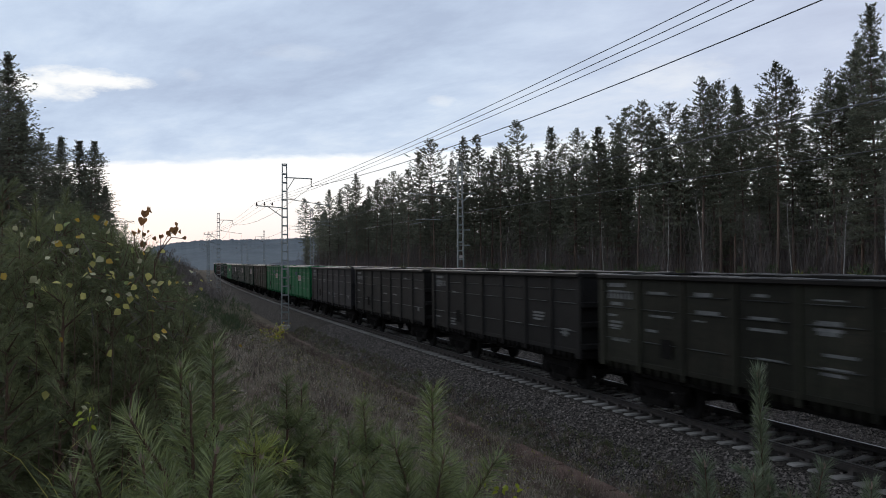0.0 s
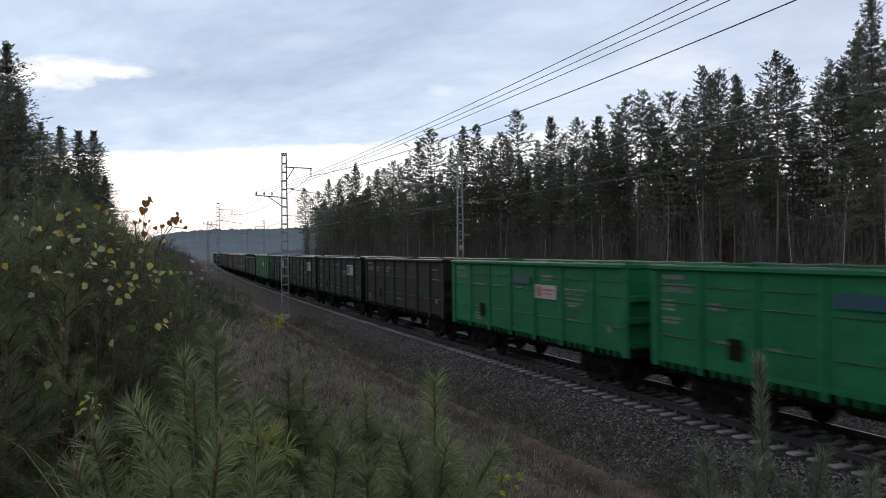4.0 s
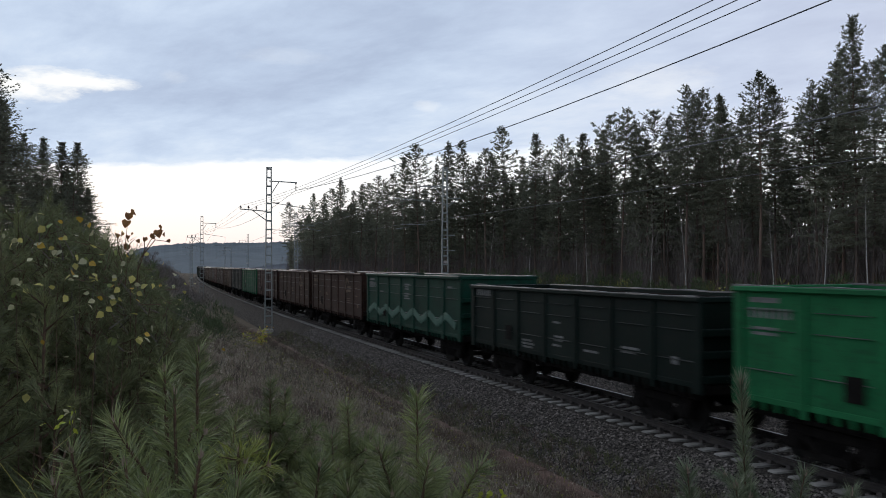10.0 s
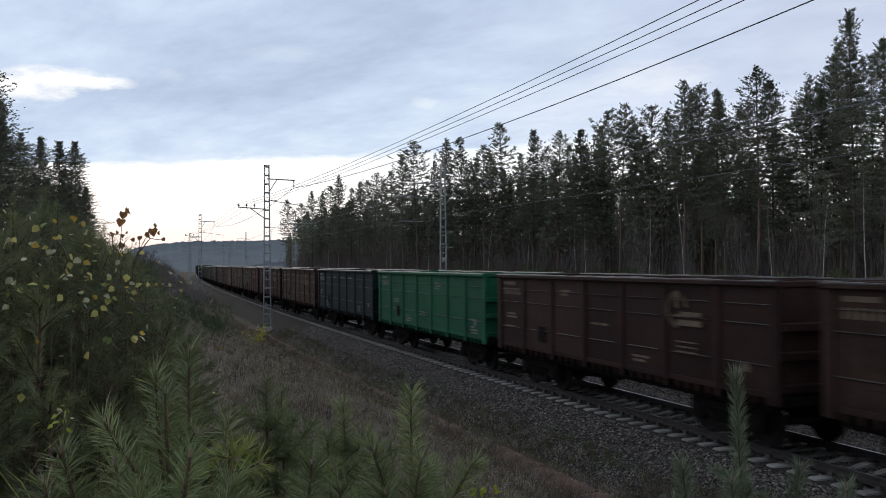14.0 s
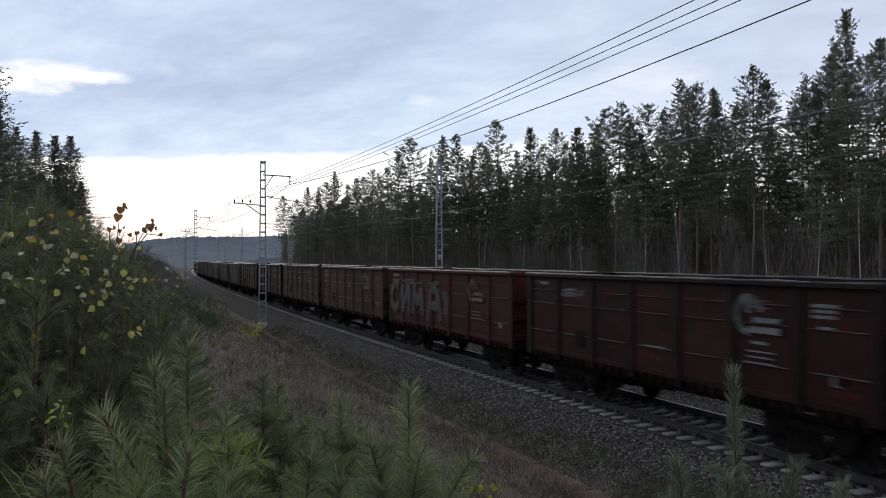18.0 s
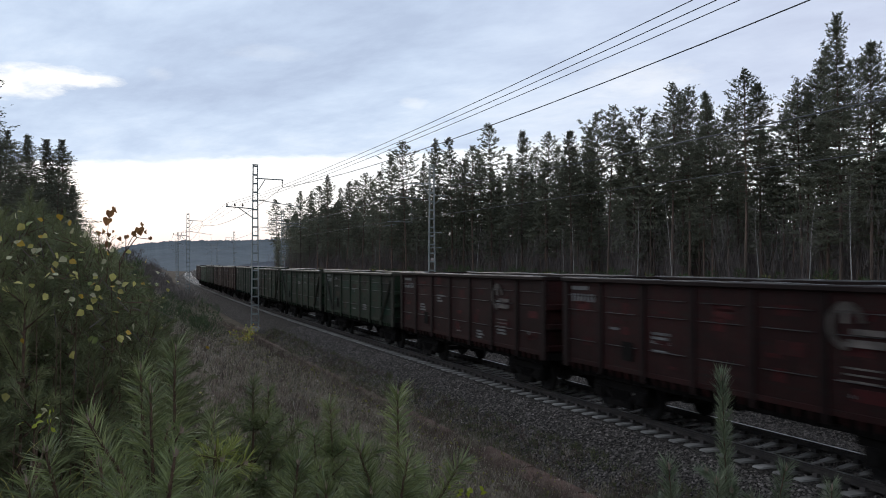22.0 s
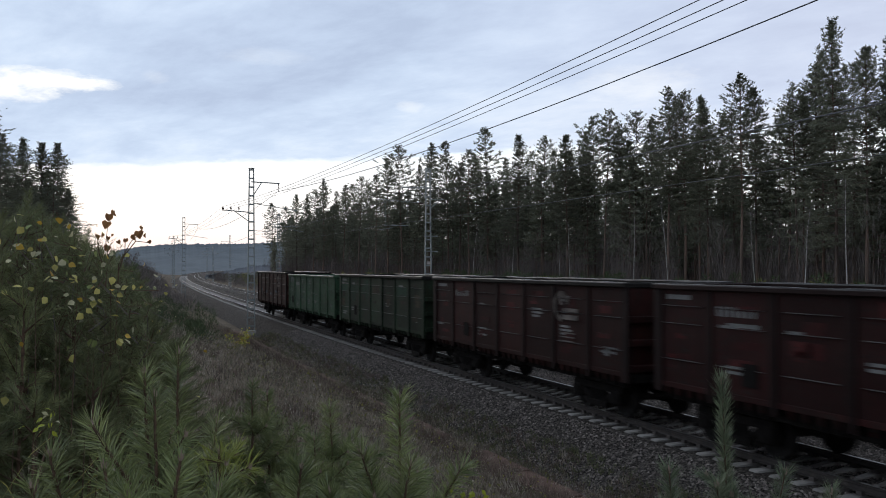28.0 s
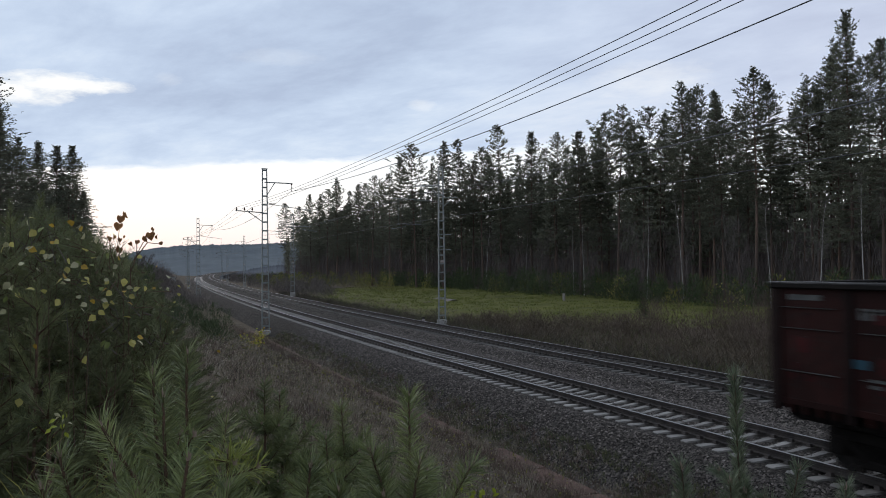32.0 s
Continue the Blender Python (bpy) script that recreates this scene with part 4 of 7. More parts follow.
P_TAN = paint("paint_faded_brown", (0.0450, 0.0235, 0.0160), 0.4, 0.6, 0.25, (0.013, 0.009, 0.007))
P_INK = paint("paint_blackish_green", (0.0028, 0.0100, 0.0078), 0.3, 0.4, 0.2, (0.004, 0.005, 0.0048))
# coal grime and the shade of the top rails, put into one dark paint
P_GRIME_SHADE = paint("grimy_shaded_steel", (0.0080, 0.0072, 0.0068), 0.35, 0.5, 0.1, (0.007, 0.006, 0.006))
P_BROWN = paint("paint_brown", (0.0390, 0.0205, 0.0155), 0.4, 0.6, 0.25, (0.012, 0.009, 0.008))
P_REDBROWN = paint("paint_red_brown", (0.0235, 0.0066, 0.0056), 0.4, 0.6, 0.35, (0.009, 0.0058, 0.0052))
P_SLATE = paint("paint_slate_teal", (0.0066, 0.0148, 0.0174), 0.3, 0.4, 0.2, (0.005, 0.006, 0.0065))
P_UMBER = paint("paint_umber_brown", (0.0330, 0.0150, 0.0125), 0.45, 0.6, 0.3, (0.013, 0.009, 0.008))
# soot and shade on red wagons' posts and rails, in one darker red
P_SOOT_SHADE = paint("sooty_shaded_red", (0.0125, 0.0058, 0.0054), 0.4, 0.5, 0.2, (0.007, 0.005, 0.005))
P_PRIMER = paint("paint_red_primer", (0.052, 0.0080, 0.0084), 0.7, 0.6, 0.3, (0.014, 0.006, 0.006))
P_PATCH = paint("paint_repaired_green", (0.0075, 0.0330, 0.0190), 0.8, 0.7, 0.3, (0.010, 0.014, 0.009))
P_DUN = paint("paint_bared_dun", (0.0300, 0.0240, 0.0150), 0.8, 0.7, 0.3, (0.012, 0.010, 0.007))
# dusty olive made paler, to hold the light on the braces
P_BRACE = paint("paint_lit_dusty_olive", (0.040, 0.042, 0.032), 0.3, 0.4)
P_RED = paint("paint_red_oxide", (0.0245, 0.0060, 0.0056), 0.55, 0.6, 0.3, (0.011, 0.007, 0.006))


def train():
    rng = random.Random(5)
    brown, red = "rust-brown open goods wagon with pale stencilled marks", "dark red-brown open goods wagon with white stencilled marks"
    kinds = {
        34: (P_OLIVE, "dark olive open goods wagon, weathered"), 33: (P_OLIVE, "dark olive open goods wagon with scribbled pale marks"),
        32: (P_BLACK, "blackish brown open goods wagon"), 31: (P_BLACK, "blackish brown open goods wagon with white stencils"), 30: (P_NAVY, "dark grey open goods wagon with white stencils"),
        29: (P_BRIGHT, "bright green open goods wagon with a white and red sign"), 28: (P_BRIGHT, "bright green open goods wagon with a white and red sign"),
        27: (P_OLIVE, "dirty olive-brown open goods wagon with pale marks"),
        26: (P_DARKGREEN, "dark green open goods wagon with a white and blue sign"), 25: (P_DARKGREEN, "dark green open goods wagon with a white and blue sign"), 24: (P_DARKGREEN, "dark green open goods wagon with a white and blue sign"),
        23: (P_BRIGHT, "bright green open goods wagon with a white and red sign"), 22: (P_INK, "low blackish green open goods wagon"), 21: (P_TEAL, "emerald green open goods wagon with a pale zigzag scrape"),
        20: (P_BROWN, brown), 19: (P_BROWN, brown), 18: (P_UMBER, brown), 17: (P_GREEN, "green open goods wagon with white stencils"), 16: (P_SLATE, "dark slate-teal open goods wagon with white stencils"),
        15: (P_BROWN, "brown open goods wagon with a large ochre emblem"), 14: (P_RED, "dark red open goods wagon with a large white emblem"), 13: (P_CRIMSON, "red-brown open goods wagon with grey sprayed letters"),
        12: (P_TAN, "brown open goods wagon with a large ochre emblem"), 11: (P_TAN, "brown open goods wagon with a large ochre emblem"), 10: (P_RED, red), 9: (P_RED, red),
        8: (P_OLDGREEN, "faded green open goods wagon with diagonal end braces"), 7: (P_OLDGREEN, "faded green open goods wagon with diagonal end braces"), 6: (P_OLDGREEN, "patchy green and olive open goods wagon"),
        5: (P_DARKGREEN, "dark green open goods wagon"), 4: (P_RED, red), 3: (P_REDBROWN, red), 2: (P_OLDGREEN, "dark green open goods wagon with pale ledges"), 1: (P_PALEGREEN, "pale green scuffed open goods wagon"), 0: (P_REDBROWN, "red-brown open goods wagon at the end of the train"),
    }
    for k, (col, label) in kinds.items():
        w = wagon(k, col, label, 3.12 if k == 22 else 3.28 if k == 1 else 3.34 if k in (6, 7, 8) else 3.40, trim=P_BRACE if k in (6, 7, 8) else P_SOOT_SHADE if col == P_RED else P_GRIME_SHADE if col in (P_OLDGREEN, P_OLIVE, P_BLACK, P_REDBROWN) else None, brace=k in (6, 7, 8))
        white = M_OCHRE if col in (P_BROWN, P_TAN) or k == 18 else M_FAINT if k < 2 else M_WHITE
        red_stock = k in (0, 3, 4, 9, 10, 13, 14)
        number_bars(w, white, 4.35 if red_stock and k not in (9, 10) else 6.0, 2.78, 7)
        mark(w, 'stencil', 5.2, 6.0, 3.08, 3.18, white)
        door = 4.85 if k == 1 else 3.15
        mark(w, "drain_door", door, door + 0.44, 1.45, 1.90, M_BOGIE, "black square drain door", 0.03)
        if k == 1:
            for j, (y0, y1, z0, z1) in enumerate(((4.8, 5.9, 2.86, 2.94), (4.9, 5.9, 2.96, 3.06), (5.2, 5.8, 2.30, 2.34), (5.2, 5.7, 2.20, 2.23), (2.9, 4.2, 2.62, 2.80), (1.3, 2.1, 2.2, 2.26), (-1.2, -0.4, 2.2, 2.26), (2.6, 2.9, 2.0, 2.14))):
                mark(w, "stencil", y0, y1, z0, z1, M_FAINT)
        if k in (0, 3, 4, 9, 10, 14):
            for b in range(BAYS):
                for _ in range(4):
                    y, z = HALF - b * BAY - rng.uniform(0.35, 0.9), rng.uniform(1.4, 3.0)
                    mark(w, "paint_patch", y - rng.uniform(0.15, 0.7), y, z, z + rng.uniform(0.04, 0.30), P_PRIMER, "brighter red touched-up patch", 0.001)
        if k != 13:
            stencils(w, white, rng, 7)
        mark(w, "plate", -5.55, -5.33, 1.58, 1.76, white)
        if k in (24, 25, 26):
            mark(w, "sign", -4.45, -2.90, 2.38, 2.98, M_BOARD, "white sign board", 0.05)
            bm = bmesh.new()
            for dx in (0.0, 0.004):
                bm.faces.new([bm.verts.new((-1.547 - dx, y, z)) for y, z in ((-3.02, 2.48), (-3.50, 2.48), (-3.66, 2.70), (-3.58, 2.90), (-3.12, 2.90), (-3.02, 2.80))])
            part("sign_field", bm, M_BLUE, w, "blue slanted emblem on a white sign")
            mark(w, "sign_line", -3.45, -3.08, 2.60, 2.64, M_BOARD, "white line on the emblem", 0.062)
            mark(w, "sign_line", -4.30, -3.75, 2.84, 2.89, M_BLUE, "dark line of writing", 0.056)
        if k in (23, 28, 29):
            mark(w, "sign", -2.50, -1.08, 2.30, 2.72, M_BOARD, "white sign board", 0.05)
            mark(w, "sign_field", -1.50, -1.20, 2.36, 2.66, M_RED, "red emblem on a white sign", 0.056)
            mark(w, "sign_line", -2.38, -1.62, 2.55, 2.60, M_RED, "red line of writing", 0.056)
            mark(w, "sign_line", -2.30, -1.62, 2.44, 2.47, M_RED, "red line of writing", 0.056)
            for j in range(4):
                mark(w, "stencil", -4.2 + 0.1 * j, -2.95, 2.62 - 0.13 * j, 2.66 - 0.13 * j, M_WHITE)
            mark(w, "blue_patch", -0.70, 0.62, 2.70, 2.98, M_FADED_BLUE, "dark blue painted patch", 0.05)
        if k in (11, 12, 15, 18, 19, 20):
            ring_logo(w, -3.25, M_OCHRE)
        if k in (14, 9, 10, 4, 3, 0):
            ring_logo(w, -3.25, M_WHITE if k == 14 else M_DULL)
        if k == 13:
            ring_logo(w, -3.25, M_OCHRE)
            letters = (((5.1, 2.75), (5.6, 2.95), (6.1, 2.6), (6.1, 2.0), (5.6, 1.75), (5.1, 2.05)), ((4.6, 2.9), (4.6, 1.8), (3.7, 2.85), (3.7, 1.75)), ((3.2, 1.7), (3.05, 2.85), (2.6, 2.1), (2.15, 2.85), (2.0, 1.7)), ((1.4, 1.6), (0.95, 2.85), (0.35, 2.8), (-0.1, 1.6)), ((1.2, 2.15), (0.1, 2.15)), ((-0.3, 2.7), (-0.8, 2.2), (-0.5, 1.8)))
            for way in letters:
                for (ya, za), (yb, zb) in zip(way[:-1], way[1:]):
                    bm = bmesh.new()
                    rod(bm, (0, ya, za - 0.15), (0, yb, zb - 0.15), 0.20, 0.22, 8)
                    bmesh.ops.transform(bm, verts=bm.verts[:], matrix=Matrix.Translation((-1.515, 0, 0)) @ Matrix.Diagonal((0.12, 1, 1, 1)))
                    part("sprayed_stroke", bm, M_GRAFF, w, "grey-green sprayed stroke")
            for y0, y1, z in ((5.0, 6.1, 2.86), (3.6, 4.7, 2.84), (2.0, 3.1, 2.80), (0.1, 1.3, 2.84)):
                mark(w, "sprayed_edge", y0, y1, z, z + 0.09, M_PATCH, "dark green sprayed edge", 0.03)
            for y, z in ((6.0, 1.9), (4.6, 1.8), (3.75, 1.8), (3.2, 1.75), (2.0, 1.7), (1.4, 1.6), (-0.1, 1.6)):
                mark(w, "paint_drip", y - 0.03, y + 0.05, z - 0.45 - 0.2 * rng.random(), z, M_GRAFF, "", 0.03)
        for bay, z0, z1 in {27: ((2, 1.75, 2.1), (3, 1.6, 2.3), (5, 1.9, 2.4), (1, 1.65, 1.85)), 2: ((0, 2.55, 2.9), (1, 2.5, 2.9), (2, 2.5, 2.85), (5, 2.6, 2.95)), 6: ((0, 2.35, 3.0), (1, 2.5, 3.05), (2, 2.55, 2.9), (0, 1.6, 1.9)), 7: ((0, 2.45, 3.05), (1, 2.3, 3.0), (3, 2.6, 3.0), (1, 1.5, 1.8)), 8: ((2, 2.4, 2.9), (5, 2.55, 3.0), (6, 1.5, 1.75))}.get(k, ()):
            y = HALF - bay * BAY - 0.28
            mark(w, "repaint_patch", y - 1.25, y, z0, z1, P_PATCH, "brighter green repainted patch", 0.002)
        if k in (2, 6, 7, 8, 27):
            for b in range(BAYS):
                for _ in range(3):
                    y, z = HALF - b * BAY - rng.uniform(0.30, 0.8), rng.uniform(1.35, 2.9)
                    mark(w, "bare_patch", y - rng.uniform(0.3, 0.75), y, z, z + rng.uniform(0.06, 0.42), rng.choice((P_DUN, P_DUN, P_PATCH)), "dull brown and green patch", rng.choice((0.0005, 0.001, 0.0015)))
        if k == 0:
            for y, z in ((4.6, 1.95), (2.2, 1.85), (0.3, 1.7), (-1.9, 1.9)):
                mark(w, "scraped_patch", y - 0.45, y, z, z + 0.16, M_FADED_BLUE, "dull blue-grey scraped patch", 0.003)
        if k in (33, 34, 4, 3):
            for b in range(BAYS):
                y = HALF - b * BAY - 0.32
                for z in (1.72, 2.02, 2.35, 2.60, 2.98):
                    if rng.random() < (0.75 if k > 30 else 0.12):
                        y1, z1 = y - 1.15 * rng.random() * 0.3, z + rng.uniform(-0.05, 0.05)
                        mark(w, "worn_streak", y1 - rng.uniform(0.4, 1.0), y1, z1, z1 + rng.uniform(0.03, 0.09), M_WORN, "pale scraped streak", 0.001)
        if k == 21:
            for i in range(12):
                y = HALF - 0.3 - i * 1.0
                bm = bmesh.new()
                a = i % 2
                rod(bm, (0, y, 1.55 + 0.35 * a), (0, y - 1.0, 1.9 - 0.35 * a), 0.15, n=6)
                bmesh.ops.transform(bm, verts=bm.verts[:], matrix=Matrix.Translation((-1.515, 0, 0)) @ Matrix.Diagonal((0.12, 1, 1, 1)))
                part("scrape", bm, M_SCRAPE, w, "pale zigzag scrape")


train()


# ---- trees ----
def tube(path, radii, n, verts, faces):
    base = len(verts)
    for (x, y, z), r in zip(path, radii):
        for k in range(n):
            a = 2 * math.pi * k / n
            verts.append((x + r * math.cos(a), y + r * math.sin(a), z))
    for i in range(len(path) - 1):
        for k in range(n):
            faces.append((base + i * n + k, base + i * n + (k + 1) % n, base + (i + 1) * n + (k + 1) % n, base + (i + 1) * n + k))


def stick(a, b, r, verts, faces):
    """A three-sided tapering twig."""
    a, b = Vector(a), Vector(b)
    d = (b - a).normalized()
    s = d.cross(Vector((0.3, 0.5, 1))).normalized() * r
    t = d.cross(s)
    i = len(verts)
    verts += [tuple(a + s), tuple(a - s * 0.5 + t * 0.87), tuple(a - s * 0.5 - t * 0.87), tuple(b)]
    faces += [(i, i + 1, i + 3), (i + 1, i + 2, i + 3), (i + 2, i, i + 3)]


def blade(p, d, width, verts, faces, rng):
    """A needle tuft or blade: one slim triangle."""
    s = d.cross(Vector((rng.uniform(-1, 1), rng.uniform(-1, 1), rng.uniform(-1, 1)))).normalized() * width
    i = len(verts)
    q = p + d
    verts += [tuple(p - s), tuple(p + s), tuple(q)]
    faces.append((i, i + 1, i + 2))


def pine_meshes(h, seed, bare=0.5, spread=2.6, gap=0.42, limbs=4, tufts=12, blades=7, peak=0.35, size=1.0, fat=1.0, clump=0.5, droop=0.1):
    """Trunk with whorls of limbs; each limb carries flat, ragged pads of needle tufts, so that sky shows between the layers."""
    rng = random.Random(seed)
    tv, tf, cv, cf = [], [], [], []
    lean = (rng.uniform(-0.35, 0.35), rng.uniform(-0.35, 0.35))

    def at(f):
        return Vector((lean[0] * f * f + 0.07 * math.sin(5 * f + seed), lean[1] * f * f + 0.05 * math.sin(7 * f + seed), h * f))

    rad = [(0.145 * h / 22) * (1 - 0.9 * (k / 10) ** 1.1) + (0.05 if k == 0 else 0) for k in range(11)]
    tube([tuple(at(k / 10)) for k in range(11)], rad, 6, tv, tf)
    sides = [rng.uniform(0.5, 1.5) for _ in range(64)]
    z = h * bare
    while z < h - 0.25:
        f = z / h
        g = max(0.0, (f - bare) / (1 - bare))
        z += gap * rng.uniform(0.6, 1.5) * (1.15 - 0.55 * g)
        a0 = rng.uniform(0, 6.283)
        full = min(1.0, (g + 0.22) / (peak + 0.22)) if g < peak else max(0.05, 1 - (g - peak) / (1 - peak)) ** 0.7
        count = max(2, int(round(limbs * rng.uniform(0.6, 1.3))))
        for i in range(count):
            a = a0 + 6.283 * (i + rng.uniform(-0.25, 0.25)) / count
            reach = spread * full * sides[int(g * 7.99) * 8 + int(a / 0.7854) % 8] * rng.uniform(0.6, 1.12)
            rise = -droop * (1 - g) + 0.95 * g ** 2.2 + rng.uniform(-0.12, 0.12)
            d = Vector((math.cos(a), math.sin(a), rise)).normalized()
            p = at(f)
            q = p + d * reach + Vector((0, 0, 0.10 * reach))
            stick(p, q, 0.022 + 0.012 * full, tv, tf)
            flat = Vector((-d.y, d.x, 0)).normalized()
            n = max(3, int(tufts * (0.25 + 0.9 * reach / spread)))
            bunch = [(rng.uniform(0.42, 1.0), rng.gauss(0, 0.22)) for _ in range(3)]
            for j in range(n):
                if rng.random() < clump:  # needles gathered at the ends of side twigs
                    w, side = rng.choice(bunch)
                    w, side = min(1.06, w + rng.gauss(0, 0.07)), side * reach + rng.gauss(0, 0.10)
                else:
                    w = 0.22 + 0.82 * (j + rng.random()) / n
                    side = rng.gauss(0, 0.20 * reach * (1.15 - 0.7 * w))
                c = p + (q - p) * w + flat * side + Vector((0, 0, rng.gauss(0.03, 0.06) - 0.10 * abs(side)))
                for _ in range(blades):
                    e = (Vector((rng.gauss(0, 0.8), rng.gauss(0, 0.8), rng.gauss(0.30, 0.42))) + d * 0.55).normalized()
                    blade(c - e * 0.06, e * rng.uniform(0.15, 0.34) * size * (1 - 0.30 * g ** 3), rng.uniform(0.014, 0.028) * size * fat * (1 - 0.2 * g ** 3), cv, cf, rng)
    # the leading shoot
    for k in range(6):
        top = at(1.0) - Vector((0, 0, 0.14 * k))
        for _ in range(2 + k):
            e = Vector((rng.gauss(0, 0.5), rng.gauss(0, 0.5), rng.uniform(0.3, 1.0))).normalized()
            blade(top, e * rng.uniform(0.10, 0.20) * size, 0.013 * size * fat, cv, cf, rng)
    # dead limbs below the crown
    for i in range(16):
        f = rng.uniform(0.12, max(0.2, bare))
        a = rng.uniform(0, 6.283)
        p = at(f)
        m = p + Vector((math.cos(a), math.sin(a), rng.uniform(-0.35, 0.15))) * rng.uniform(0.4, 1.7)
        stick(p, m, 0.016, tv, tf)
        b = a + rng.choice((-0.7, 0.7))
        stick(p.lerp(m, 0.55), p.lerp(m, 0.55) + Vector((math.cos(b), math.sin(b), -0.1)) * 0.5, 0.009, tv, tf)
    return raw("trunk", tv, tf), raw("crown", cv, cf)


def tree(name, label, h, seed, bark=None, needles=None, **kw):
    t = thing(name, label, "tree", "forest trees")
    a, b = pine_meshes(h, seed, **kw)
    put("trunk", a, bark or M_BARK, t)
    put("crown", b, needles or M_NEEDLE, t)
    return t


STOCK = []
FORMS = (  # bare share of the trunk, reach, widest point, gathered or even, droop, limbs in a whorl
    (0.44, 3.2, 0.30, 0.75, 0.05, 4), (0.34, 2.9, 0.22, 0.45, 0.22, 5), (0.54, 3.4, 0.40, 0.85, 0.0, 4), (0.30, 2.7, 0.18, 0.35, 0.28, 5),
    (0.46, 2.8, 0.28, 0.70, 0.10, 4), (0.56, 3.6, 0.42, 0.85, -0.05, 4), (0.24, 2.9, 0.14, 0.30, 0.30, 5), (0.42, 3.3, 0.34, 0.70, 0.08, 4))
for i, (bare, spread, peak, clump, droop, limbs) in enumerate(FORMS):
    STOCK.append(tree("pine_tree", "tall dark green pine with a bare reddish trunk", 22.0, 40 + i, bare=bare, spread=spread, peak=peak, clump=clump, droop=droop, limbs=limbs + 1, tufts=21, blades=8, size=1.12, fat=1.25))
for i, (bare, spread, peak) in enumerate(((0.12, 3.6, 0.12), (0.08, 3.2, 0.10))):
    STOCK.append(tree("pine_tree", "broad dark conifer green almost to the ground", 22.0, 70 + i, bare=bare, spread=spread, peak=peak, clump=0.1, droop=0.3, limbs=7, gap=0.40, tufts=21, blades=8, size=1.0, fat=1.5))
for i, (bare, spread, peak) in enumerate(((0.36, 3.2, 0.30), (0.30, 3.0, 0.22), (0.44, 3.4, 0.40), (0.24, 2.9, 0.18))):
    STOCK.append(tree("pine_tree", "tall dark pine deep in the forest", 22.0, 80 + i, bare=bare, spread=spread, peak=peak, clump=0.6, droop=0.12, limbs=4, gap=0.66, tufts=6, blades=3, size=2.5, fat=3.3))
for i, (bare, spread, peak, clump, droop, limbs) in enumerate(FORMS[:6]):
    STOCK.append(tree("pine_tree", "slender dark pine at the far forest edge", 22.0, 100 + i, bare=bare * 0.9, spread=spread, peak=peak, clump=clump, droop=droop, limbs=limbs, tufts=13, blades=6, size=1.6, fat=1.6))
used = set()


def plant(k, x, y, z, h, rng, wide=1.0):
    """Stand a copy of stock tree k at a place, scaled to its height."""
    src = STOCK[k]
    m = pose(x, y, z, rng.uniform(-1, 1), rng.uniform(-1, 1), rng.uniform(0, 360))
    t = src if k not in used else copy_thing(src, m)
    used.add(k)
    t.matrix_basis = m @ Matrix.Diagonal((h / 22 * wide, h / 22 * wide, h / 22, 1))
    return t


def joined(name, label, places):
    """Many stock trees as one mesh: bark first, needles second."""
    co, loops, counts, slots, base = [], [], [], [], 0
    for k, m in places:
        for slot, ob in enumerate(sorted(STOCK[k].children, key=lambda c: c.name.startswith("crown"))):
            me = ob.data
            v = np.empty(len(me.vertices) * 3, np.float32)
            me.vertices.foreach_get("co", v)
            r = np.array(m)
            co.append(v.reshape(-1, 3) @ r[:3, :3].T + r[:3, 3])
            lo = np.empty(len(me.loops), np.int32)
            me.loops.foreach_get("vertex_index", lo)
            loops.append(lo + base)
            ct = np.empty(len(me.polygons), np.int32)
            me.polygons.foreach_get("loop_total", ct)
            counts.append(ct)
            slots.append(np.full(len(ct), slot, np.int32))
            base += len(me.vertices)
    co, loops, counts, slots = [np.concatenate(a) for a in (co, loops, counts, slots)]
    me = bpy.data.meshes.new(name)
    me.vertices.add(len(co))
    me.vertices.foreach_set("co", co.astype(np.float32).ravel())
    me.loops.add(len(loops))
    me.loops.foreach_set("vertex_index", loops)
    me.polygons.add(len(counts))
    me.polygons.foreach_set("loop_start", np.concatenate(([0], np.cumsum(counts)[:-1])).astype(np.int32))
    me.polygons.foreach_set("material_index", slots)
    me.update(calc_edges=True)
    ob = put(name, me, M_BARK)
    me.materials.append(M_NEEDLE)
    return tagged(ob, label, "trees", kind="stuff")


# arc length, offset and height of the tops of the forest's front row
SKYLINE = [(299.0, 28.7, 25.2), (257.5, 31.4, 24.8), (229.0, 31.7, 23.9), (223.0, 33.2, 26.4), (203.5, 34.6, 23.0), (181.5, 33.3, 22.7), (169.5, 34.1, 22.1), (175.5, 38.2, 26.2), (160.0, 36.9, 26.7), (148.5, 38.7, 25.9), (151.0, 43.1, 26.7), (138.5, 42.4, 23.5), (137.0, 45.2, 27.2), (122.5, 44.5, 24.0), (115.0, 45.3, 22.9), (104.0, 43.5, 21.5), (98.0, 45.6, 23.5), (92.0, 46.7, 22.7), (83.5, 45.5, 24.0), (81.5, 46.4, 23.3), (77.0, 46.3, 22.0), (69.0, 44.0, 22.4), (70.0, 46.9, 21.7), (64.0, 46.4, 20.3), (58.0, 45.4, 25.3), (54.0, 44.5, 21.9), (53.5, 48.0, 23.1)]
